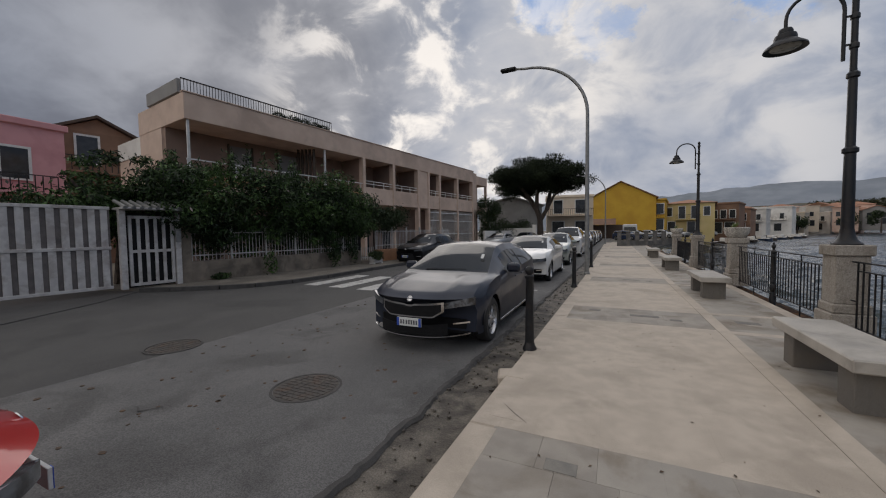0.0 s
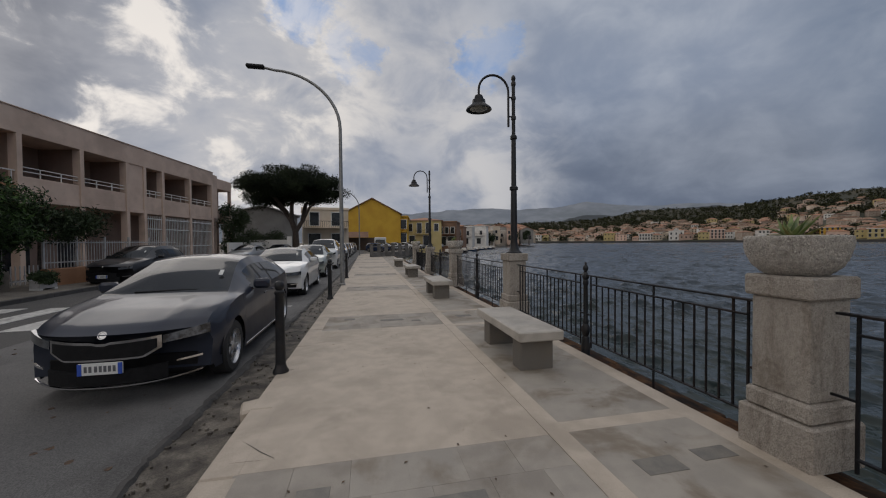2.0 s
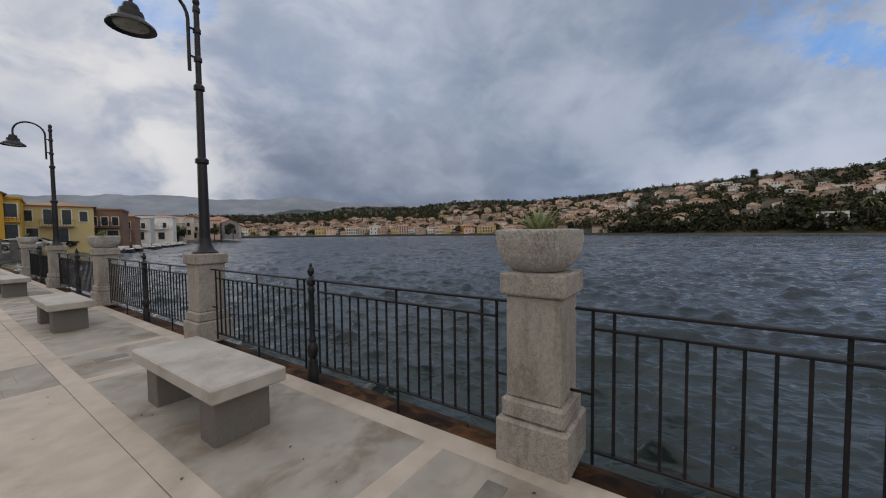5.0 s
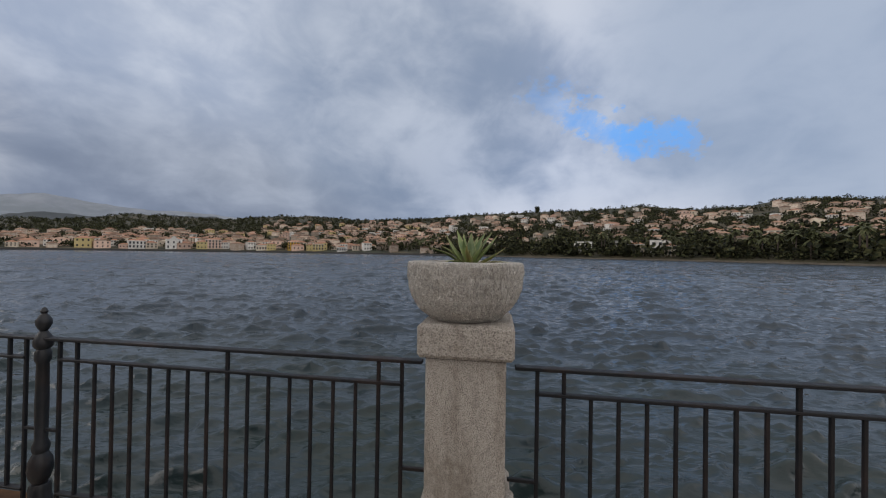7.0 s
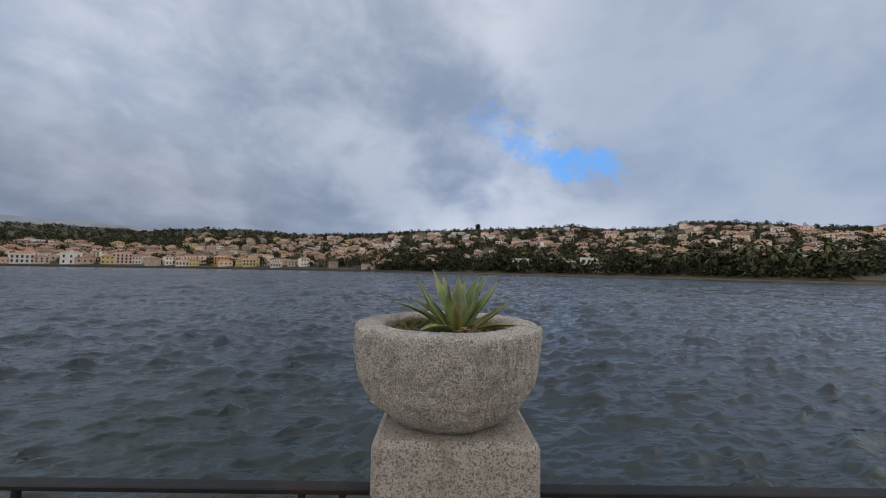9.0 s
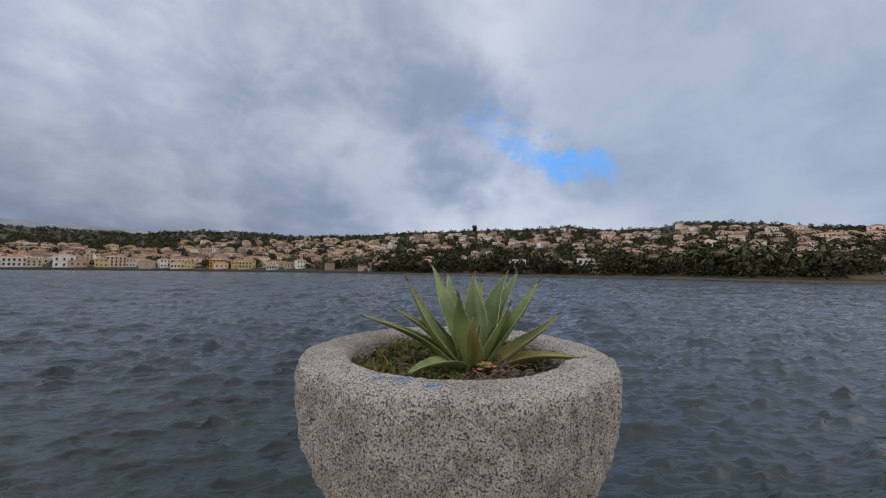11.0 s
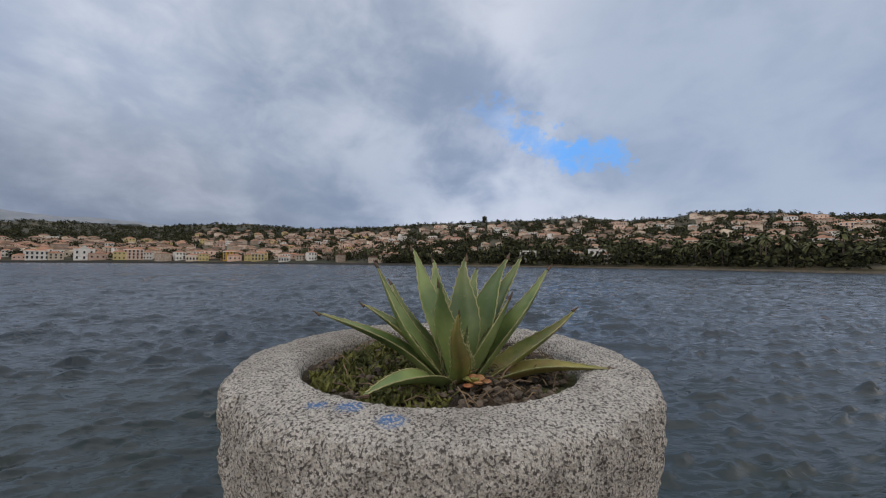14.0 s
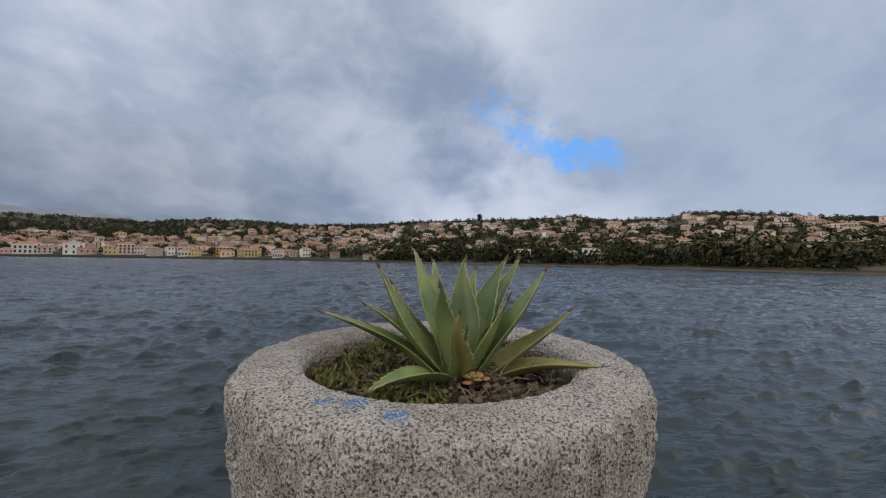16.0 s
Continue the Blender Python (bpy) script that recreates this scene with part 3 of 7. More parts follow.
setting("road_edge", g, LAVA, "dark broken lip of the asphalt along the gutter", "road edge")
g = G()
for i in range(420):                                     # broken asphalt crumbs and grit lying in the gutter
    y = rr.uniform(0.3, 14)
    q = rr.uniform(0.006, 0.022) * (0.6 if rr.random() < 0.6 else 1.2)
    x = kerb_x(y) - 0.54 + 0.50 * rr.random() ** 1.8
    g.prism([(x + q * rr.uniform(0.6, 1.2) * math.cos(k), y + q * rr.uniform(0.6, 1.2) * math.sin(k)) for k in (0, 1.3, 2.4, 3.6, 5.0)], -0.17, -0.146 + q * 0.5)
tagged(part("gutter_grit", g, GUTTER, None, "", tidy=False), "crumbs of broken asphalt and grit in the gutter", "grit", "", "stuff")
g = G().add([(-14.5, Y0 - 21, -0.130), (-1.9, Y0 - 21, -0.130), (-1.9, 110, -0.130), (-14.5, 110, -0.130)], [(0, 1, 2, 3)])
setting("road_far_lane", g, ASPHALT_DARK, "darker asphalt of the far lane", "road")
g = G().grid([[(kerb_x(y) - 0.62, y, -0.152 + 0.012 * noise.noise((y * 2.1, 0, 4))) for y in ys],
              [(kerb_x(y) - 0.3, y, -0.158 + 0.014 * noise.noise((y * 2.6, 5, 4))) for y in ys],
              [(kerb_x(y) + 0.03, y, -0.140 + 0.010 * noise.noise((y * 2.3, 8, 4))) for y in ys]])
setting("gutter", g, GUTTER, "cracked dirty concrete gutter strip along the kerb", "gutter", True)
g = G().add([(-3000, -3000, -0.35), (2.8, -3000, -0.35), (2.8, 3000, -0.35), (-3000, 3000, -0.35)], [(0, 1, 2, 3)])
setting("ground", g, GROUNDM, "dry open ground behind the seafront", "ground")

# sea: one fan-shaped sheet round the quay, its mesh growing coarser with distance
SEA = -1.25
rad = [0.6]
while rad[-1] < 4200:
    rad.append(rad[-1] + max(0.028, (0.006 if rad[-1] < 60 else 0.0085 if rad[-1] < 300 else 0.03) * rad[-1]))
ang = np.radians(np.linspace(-12, 188, 560))
A, R = np.meshgrid(ang, np.array(rad))
X, Yg = 2.45 + R * np.sin(A), 1.6 + R * np.cos(A)
sp = np.maximum(0.0064 * R, 0.028)
rw = np.random.RandomState(3)


def gusts(scale, n=7):
    """A slow field of rough and calm patches, about 0 to 1."""
    q = np.zeros_like(X)
    for i in range(n):
        a = rw.uniform(0, 6.3)
        k = 2 * math.pi / (scale * rw.uniform(0.6, 1.7))
        q += np.sin(k * (math.cos(a) * X + math.sin(a) * Yg) + rw.uniform(0, 6.3))
    return np.clip(0.5 + 0.5 * q / math.sqrt(n), 0.0, 1.4)


Z, DX, DY = np.zeros_like(X), np.zeros_like(X), np.zeros_like(X)
for wl, amp, n, spread, patch_size in ((22.0, 0.05, 7, 22, 160), (9.0, 0.035, 9, 24, 60), (4.2, 0.022, 12, 30, 22), (2.1, 0.020, 16, 34, 9), (1.1, 0.018, 22, 38, 5), (0.6, 0.012, 26, 45, 2.5), (0.3, 0.005, 22, 55, 1.5)):
    far_grow = np.clip(R / (wl * 7), 0.15, 1.0) if wl > 3 else 1.0
    gate = np.clip(1.6 - sp * 3.2 / wl, 0, 1) * (0.35 + 0.9 * gusts(patch_size)) * far_grow
    for i in range(n):
        a = radians(197 + rw.normal() * spread)
        k = 2 * math.pi / (wl * rw.uniform(0.65, 1.5))
        ph = k * (math.cos(a) * X + math.sin(a) * Yg) + rw.uniform(0, 6.3)
        h = amp / math.sqrt(n) * gate
        Z += h * np.sin(ph)
        DX += h * math.cos(a) * np.cos(ph)
        DY += h * math.sin(a) * np.cos(ph)
# scattered steeper crests, leaning towards the quay
for wl, amp, n, spread in ((6.0, 0.10, 11, 18), (3.0, 0.075, 14, 22), (1.5, 0.070, 18, 24), (0.85, 0.064, 22, 26), (0.46, 0.042, 24, 30), (0.26, 0.018, 24, 36)):
    q = np.zeros_like(X)
    for i in range(n):
        a = radians(197 + rw.normal() * spread)
        k = 2 * math.pi / (wl * rw.uniform(0.6, 1.6))
        q += np.sin(k * (math.cos(a) * X + math.sin(a) * Yg) + rw.uniform(0, 6.3))
    crest = np.maximum(q / math.sqrt(n) - 0.30, 0.0) ** 1.5 * np.clip(1.7 - sp * 3.0 / wl, 0, 1) * (np.clip(R / (wl * 6), 0.0, 1.0) if wl > 3 else 1.0) * amp
    Z += crest
    DX -= 0.35 * crest
ny, nx = X.shape
V = np.stack([X + 0.8 * DX, Yg + 0.8 * DY, np.clip(Z, -0.9, 0.6) + SEA], -1).reshape(-1, 3)
I = np.arange(ny * nx).reshape(ny, nx)
F = np.stack([I[:-1, :-1], I[1:, :-1], I[1:, 1:], I[:-1, 1:]], -1).reshape(-1, 4)
me = bpy.data.meshes.new("water")
me.from_pydata(V.tolist(), [], F.tolist())
me.materials.append(WATER)
me.shade_smooth()
tagged(new("water", me), "choppy dark blue-green sea in the bay", "water", "", "structure")

# ---- promenade furniture ----


def stone_block(g, h, z0, z1, c=0.012):
    g.box(-h, h, -h, h, z0, z1, c)


def pedestal_meshes():
    r = {}
    for name, h, z0, z1, c in (("base_block", 0.226, -0.02, 0.275, 0.014), ("plinth", 0.200, 0.275, 0.405, 0.02), ("shaft", 0.172, 0.405, 1.052, 0.010), ("cap", 0.205, 1.052, 1.196, 0.014)):
        g = G()
        stone_block(g, h, z0, z1, c)
        r[name] = mesh(name, g, GRANITE)
    return r


PED = pedestal_meshes()


def pedestal(y, label):
    ob = thing("stone_pedestal", pose(2.905, y, 0), label, "pedestal", "pedestals along the railing")
    for k, me in PED.items():
        part(k, me, GRANITE, ob)
    return ob


def planter_shell(seed, seg, step):
    prof = [(0.150, 1.197), (0.158, 1.200), (0.185, 1.220), (0.218, 1.252), (0.244, 1.294), (0.259, 1.336), (0.2665, 1.380), (0.2695, 1.412), (0.2695, 1.440), (0.2675, 1.4500), (0.2635, 1.4550), (0.256, 1.4575),
            (0.230, 1.4595), (0.203, 1.4590), (0.193, 1.4560), (0.187, 1.449), (0.183, 1.428), (0.179, 1.385)]
    fine = []
    for (r0, z0), (r1, z1) in zip(prof, prof[1:]):
        n = max(1, int(math.hypot(r1 - r0, z1 - z0) / step))
        fine += [(r0 + (r1 - r0) * i / n, z0 + (z1 - z0) * i / n) for i in range(n)]
    g = G().lathe(fine + [prof[-1]], seg, caps=False)
    out = []
    for x, y, z in g.v:
        rad = math.hypot(x, y)
        side = min(max((rad - 0.254) / 0.010, 0.0), 1.0) if z > 1.40 else 1.0
        d = 0.003 * noise.noise((x * 18, y * 18, z * 18 + seed)) + 0.004 * noise.noise((x * 5, y * 5, z * 5 + seed))
        pit = 0.0016 * noise.noise((x * 130, y * 130, z * 130 + seed)) + 0.0011 * noise.noise((x * 260, y * 260, z * 260))
        gouge = noise.noise((x * 75, y * 75, z * 40 + seed))
        d += side * (0.0080 * gouge - 0.0060 * max(0.0, gouge - 0.15) + 0.0050 * noise.noise((x * 34, y * 34, z * 17 + 4)) + pit * 1.3)
        s = 1 + d / max(rad, 0.1)
        out.append((x * s, y * s, z + (1 - side) * (0.5 * d + pit)))
    g.v = out
    return g


SHELL_NEAR = mesh("bowl", planter_shell(0, 620, 0.0027), GRANITE_ROUGH, True, False)
SHELL = mesh("bowl", planter_shell(0, 160, 0.010), GRANITE_ROUGH, True)
SOILM = G().lathe([(0.186, 1.385)] + [(0.186 - 0.006 * i, 1.435 + 0.0002 * i) for i in range(31)], 110)
SOILM.v = [(x, y, z + (0.010 * noise.noise((x * 20, y * 20, 2)) + 0.009 * noise.noise((x * 60, y * 60, 5)) + 0.004 * noise.noise((x * 150, y * 150, 5)) if z > 1.42 else 0)) for x, y, z in SOILM.v]
SOILM = mesh("soil", SOILM, SOIL, True)


def blade_rows(base, tip, w, bend=0.0, n=26):
    """Cross-sections of a fleshy, channelled, pointed leaf from base to tip, bowed by bend."""
    b, e = Vector(base), Vector(tip)
    d = e - b
    side = d.cross(Vector((0, 0, 1)))
    if side.length < 0.02:
        side = Vector((0, 1, 0))
    side.normalize()
    up = side.cross(d).normalized()
    rows = []
    for i in range(n + 1):
        t = i / n
        c = b + d * t + up * (bend * math.sin(math.pi * t)) + side * (0.003 * math.sin(2.6 * math.pi * t + w * 900))
        ww = w * 1.2 * (0.46 + 0.74 * math.sin(math.pi * min(t * 0.95 + 0.04, 1.0))) * (1 - t ** 2.3) + 0.0006
        th = w * 0.20 * (1 - t) + 0.0010
        dep = ww * 0.50
        ser = 0.0011 if i % 2 else 0.0
        rows.append([c + side * (-ww - ser) + up * dep, c + side * (-ww * 0.55) + up * dep * 0.30, c + up * 0.0, c + side * (ww * 0.55) + up * dep * 0.30, c + side * (ww + ser) + up * dep,
                     c + side * (ww * 0.5) - up * (th - dep * 0.2), c - up * th, c + side * (-ww * 0.5) - up * (th - dep * 0.2)])
    return rows


def leaf_margin(rows):
    """The pale horny rim down both edges of a leaf, set with small hooked teeth."""
    g = G()
    for k, s in ((0, -1), (4, 1)):
        g.tube([r[k] for r in rows[2:-1]], 0.0008, 5)
        for r, q in zip(rows[3:-3:2], rows[4:-2:2]):
            o = (r[k] - r[2]).normalized()
            g.tube([r[k], r[k] + o * 0.0018 + (q[k] - r[k]) * 0.25, r[k] + o * 0.0026 + (q[k] - r[k]) * 0.55], [0.0009, 0.0006, 0.0001], 4)
    return g


def spine(g, base, tip, w, bend):
    b, e = Vector(base), Vector(tip)
    d = (e - b)
    g.tube([e - d.normalized() * 0.006, e, e + d.normalized() * 0.006], [w * 0.12 + 0.0008, w * 0.06 + 0.0006, 0.0003], 6)
    return g


def agave(parent, leaves, base):
    for tip, w, bend, old in leaves:
        b = (base[0] + (tip[0] - base[0]) * 0.06, base[1] + (tip[1] - base[1]) * 0.08, base[2])
        rows = blade_rows(b, tip, w, bend)
        leaf = part("leaf", G().grid(rows, close=True), AGAVE_OLD if old else AGAVE, parent, "yellowing older leaf" if old else "", True)
        part("leaf_margin", leaf_margin(rows), MARGIN, leaf, "pale toothed leaf margin")
        part("spine", spine(G(), b, tip, w, bend), DRYTIP, leaf, "dry dark spine")


def planter(y, seed):
    ob = thing("stone_planter", pose(2.90, y + 0.022, 0, 0, 0, seed * 71), "round pecked granite planter bowl on a stone pedestal", "planter", "planters on the pedestals")
    part("bowl", SHELL if seed else SHELL_NEAR, GRANITE_ROUGH, ob)
    part("soil", SOILM, SOIL, ob, "dark mossy soil")
    return ob


def iron_post(y):
    ob = thing("cast_iron_post", pose(RAILX, y, -0.09), "black cast-iron railing post with ball finial", "post", "railing posts")
    part("foot", G().lathe([(0.055, 0), (0.055, 0.16), (0.048, 0.18), (0.048, 0.24), (0.040, 0.26)], 14), IRON, ob, "", True)
    part("baluster", G().lathe([(0.030, 0.26), (0.045, 0.29), (0.056, 0.34), (0.050, 0.39), (0.032, 0.43), (0.038, 0.45), (0.038, 0.47), (0.028, 0.50), (0.030, 0.70), (0.027, 0.93), (0.036, 0.95), (0.036, 0.99), (0.028, 1.01)], 14), IRON, ob, "", True)
    part("collar", G().lathe([(0.028, 1.01), (0.042, 1.03), (0.044, 1.06), (0.030, 1.09), (0.018, 1.11)], 14), IRON, ob, "", True)
    part("finial", G().lathe([(0.014, 1.11), (0.024, 1.125), (0.035, 1.15), (0.034, 1.175), (0.020, 1.20), (0.012, 1.21), (0.018, 1.222), (0.010, 1.24), (0.002, 1.245)], 14), IRON, ob, "", True)


BAR = {}


def bar_mesh(z0, z1, w):
    if (z0, z1, w) not in BAR:
        BAR[z0, z1, w] = mesh("baluster", G().box(-w, w, -w, w, z0, z1, 0.002), RAILIRON)
    return BAR[z0, z1, w]


def rail_panel(ya, yb):
    """One panel between a pedestal face and a post, with two upper rails and square bars."""
    ob = thing("railing", pose(RAILX, ya, 0), "black iron railing panel with square bars, rust on the rails", "railing", "railing panels by the sea")
    L = yb - ya
    part("handrail", G().box(-0.022, 0.022, -0.10, L + 0.10, 0.972, 0.988, 0.003), RAILIRON, ob, "rusting flat handrail")
    part("middle_rail", G().box(-0.016, 0.016, 0.0, L, 0.860, 0.875, 0.003), RAILIRON, ob)
    part("bottom_rail", G().box(-0.016, 0.016, 0.0, L, 0.118, 0.132, 0.003), RAILIRON, ob)
    for e in (-0.06, L + 0.06):
        part("bracket", G().box(-0.008, 0.008, e - 0.07, e + 0.07, 0.462, 0.478, 0.002), RAILIRON, ob)
    n = round(L / 0.1175)
    for i in range(n + 1):
        y = L * i / n
        tall = i in (0, 1, n // 2, n - 1, n)
        foot = -0.09 if i in (n // 2,) else (0.04 if i in (0, n) else 0.125)
        bar = part("baluster", bar_mesh(foot, 0.98 if tall else 0.868, 0.0085 if tall else 0.0075), RAILIRON, ob)
        bar.location.y = y


def bench(y, label, leaf=False):
    ob = thing("stone_bench", pose(1.915, y, 0), label, "bench", "stone benches")
    seat = G().box(-0.262, 0.262, -0.76, 0.76, 0.345, 0.452, 0.012)
    part("seat", seat, BENCHTOP, ob, "pale smooth stone slab seat")
    for s in (-1, 1):
        part("leg", G().box(-0.195, 0.195, s * 0.52 - 0.115, s * 0.52 + 0.115, -0.01, 0.346, 0.008), BENCHLEG, ob, "grey granite block leg")
    return ob


def street_lamp(y):
    """Ornate black promenade lamp on its pedestal."""
    ob = thing("promenade_lamp", pose(2.905, y, 1.196), "black cast-iron promenade lamp with curved arm and bell shade", "street lamp", "ornate promenade lamps")
    part("base", G().lathe([(0.155, 0), (0.155, 0.018), (0.125, 0.04), (0.092, 0.09), (0.076, 0.16), (0.070, 0.21)], 20), IRON, ob, "", True)
    part("pole", G().lathe([(0.066, 0.20), (0.062, 0.8), (0.058, 1.26), (0.050, 1.30), (0.046, 2.2), (0.036, 2.35), (0.034, 3.36)], 16), IRON, ob, "", True)
    for z, r in ((1.27, 0.082), (2.26, 0.066), (2.64, 0.050), (3.02, 0.048), (3.30, 0.046)):
        part("collar", G().lathe([(r * 0.6, z - 0.05), (r, z - 0.03), (r, z + 0.02), (r * 0.6, z + 0.05)], 16), IRON, ob, "", True)
    part("finial", G().lathe([(0.03, 3.36), (0.045, 3.39), (0.040, 3.43), (0.018, 3.46), (0.004, 3.47)], 12), IRON, ob, "", True)
    pts = [(-0.105, 0, 2.46), (-0.105, 0, 2.75), (-0.105, 0, 3.12)]
    for i in range(13):
        a = math.pi * i / 12
        pts.append((-0.405 + 0.30 * math.cos(a), 0, 3.13 + 0.30 * math.sin(a)))
    pts += [(-0.705, 0, 3.02)]
    part("arm", G().tube(pts, 0.022, 10), IRON, ob, "", True)
    for z in (2.66, 3.03):
        part("bracket", G().box(-0.115, -0.02, -0.012, 0.012, z - 0.012, z + 0.012, 0.003), IRON, ob)
    part("shade", G().lathe([(0.020, 3.04), (0.070, 3.02), (0.085, 2.985), (0.085, 2.95), (0.118, 2.935), (0.128, 2.90), (0.128, 2.865), (0.16, 2.835), (0.235, 2.775), (0.245, 2.745), (0.238, 2.742), (0.20, 2.765), (0.14, 2.785)], 28, -0.705, 0, caps=False), IRON, ob, "black bell-shaped metal shade", True)
    part("diffuser", G().lathe([(0.175, 2.775), (0.165, 2.760), (0.10, 2.745), (0.004, 2.74)], 24, -0.705, 0), LAMPGLASS, ob, "pale glass diffuser", True)


def bollard(x, y):
    ob = thing("bollard", pose(x, y, 0), "black cast-iron bollard with ball top on the kerb", "bollard", "kerb bollards")
    part("foot", G().lathe([(0.085, -0.01), (0.085, 0.015), (0.065, 0.05), (0.056, 0.09)], 16), IRON, ob, "", True)
    part("shaft", G().lathe([(0.055, 0.08), (0.050, 0.5), (0.044, 0.86), (0.054, 0.875), (0.054, 0.90), (0.042, 0.915)], 16), IRON, ob, "", True)
    part("knob", G().lathe([(0.030, 0.91), (0.048, 0.935), (0.055, 0.965), (0.048, 0.995), (0.025, 1.015), (0.003, 1.02)], 16), IRON, ob, "", True)


def tall_lamp(x, y, reach=2.35):
    ob = thing("roadside_lamp", pose(x, y, 0), "tall grey steel street lamp with curved arm", "street lamp", "tall roadside lamps")
    pts = [(0, 0, 0), (0, 0, 2.5), (0, 0, 5.2)]
    for i in range(1, 13):
        a = math.pi / 2 * i / 12
        pts.append((-reach * 0.86 * (1 - math.cos(a)) ** 1.0, 0, 5.2 + 1.78 * math.sin(a)))
    pts.append((-reach * 0.86 - 0.35, 0, 7.04))
    part("pole", G().tube(pts, [0.072, 0.065] + [0.055 - 0.0012 * i for i in range(14)], 12), GALV, ob, "", True)
    part("foot", G().lathe([(0.10, -0.02), (0.10, 0.05), (0.075, 0.08)], 14), GALV, ob, "", True)
    x1 = -reach * 0.86 - 0.3
    g = G().box(x1 - 0.52, x1 + 0.02, -0.10, 0.10, 6.99, 7.10, 0.03)
    part("lantern", g, PLASTIC, ob, "flat grey lantern head")


ys_ped = [PY0 + MODULE * i for i in range(-1, 5)]
for i, y in enumerate(ys_ped):
    if i % 2 == 1:
        pedestal(y, "square granite pedestal carrying a planter bowl")
    else:
        pedestal(y, "square granite pedestal carrying a black lamp")
        if i >= 1:
            street_lamp(y)
    if i < len(ys_ped) - 1:
        mid = y + MODULE / 2
        iron_post(mid)
        rail_panel(y + 0.315, mid - 0.115)
        rail_panel(mid + 0.115, y + MODULE - 0.315)
for k, i in enumerate((1, 3, 5)):
    planter(ys_ped[i], k)
for i, y in enumerate((4.45, 9.65, 15.35, 21.6)):
    bench(y, "backless bench with pale stone seat on two granite blocks")
bollard(-0.887, 4.40)
bollard(-0.855, 9.72)
bollard(-0.72, 15.1)
tall_lamp(-0.735, 12.70)
tall_lamp(-0.65, 40.5)


# agave in the first planter, with soil litter
AB = (2.838, 1.973, 1.428)
AG_LEAVES = [((2.930, 2.044, 1.609), 0.0140, 0.004, 0), ((2.960, 2.013, 1.592), 0.0130, 0.004, 0), ((2.860, 2.085, 1.585), 0.0150, -0.012, 0), ((2.900, 2.072, 1.560), 0.0130, -0.008, 0),
             ((2.880, 2.108, 1.529), 0.0135, 0.012, 1), ((2.840, 2.156, 1.522), 0.0130, 0.012, 0), ((2.800, 1.999, 1.564), 0.0165, -0.004, 0), ((2.880, 1.962, 1.595), 0.0180, 0.004, 0),
             ((2.970, 1.939, 1.581), 0.0120, 0.002, 0), ((2.900, 1.900, 1.598), 0.0190, 0.004, 0), ((2.940, 1.875, 1.599), 0.0145, 0.004, 0), ((2.880, 1.846, 1.583), 0.0165, -0.004, 0),
             ((2.830, 1.909, 1.547), 0.0180, -0.004, 0), ((2.880, 1.811, 1.525), 0.0150, -0.008, 1), ((2.828, 1.785, 1.459), 0.0150, 0.010, 1), ((2.756, 1.976, 1.535), 0.0085, -0.008, 1),
             ((2.728, 2.069, 1.458), 0.0150, 0.014, 0), ((2.785, 1.966, 1.512), 0.0085, -0.004, 0)]
plant = thing("agave_plant", pose(0, 0, 0), "green agave with pointed spiny leaves growing in a granite bowl", "agave", "agaves in the planters")
agave(plant, AG_LEAVES, AB)
part("heart", G().lathe([(0.018, 1.405), (0.020, 1.425), (0.014, 1.455), (0.004, 1.47)], 12, AB[0], AB[1]), AGAVE, plant, "", True)
for y in (ys_ped[3], ys_ped[5]):
    copy_thing(plant, pose(0, y - PY0, 0))

ros = thing("succulent", pose(2.800, 1.955, 1.447), "small orange and pink succulent rosette beside the agave", "succulent")
for k in range(13):
    a, tilt, ln = k * 2.4, 0.10 + 0.10 * k, 0.021 - 0.0010 * k
    d = Vector((math.cos(a) * math.cos(tilt), math.sin(a) * math.cos(tilt), math.sin(tilt)))
    sd = Vector((-math.sin(a), math.cos(a), 0))
    nr = d.cross(sd)
    rows = [[d * ln * q + sd * w_ * math.cos(j * math.pi / 4) + nr * w_ * 0.36 * math.sin(j * math.pi / 4) - nr * 0.1 * ln * q * q for j in range(8)] for q, w_ in ((0.1, 0.002), (0.45, 0.0045), (0.75, 0.0060), (0.93, 0.0042), (1.0, 0.0006))]
    part("leaf", G().grid(rows, close=True), SUCCULENT if k % 3 else AGAVE_OLD, ros, "", True)

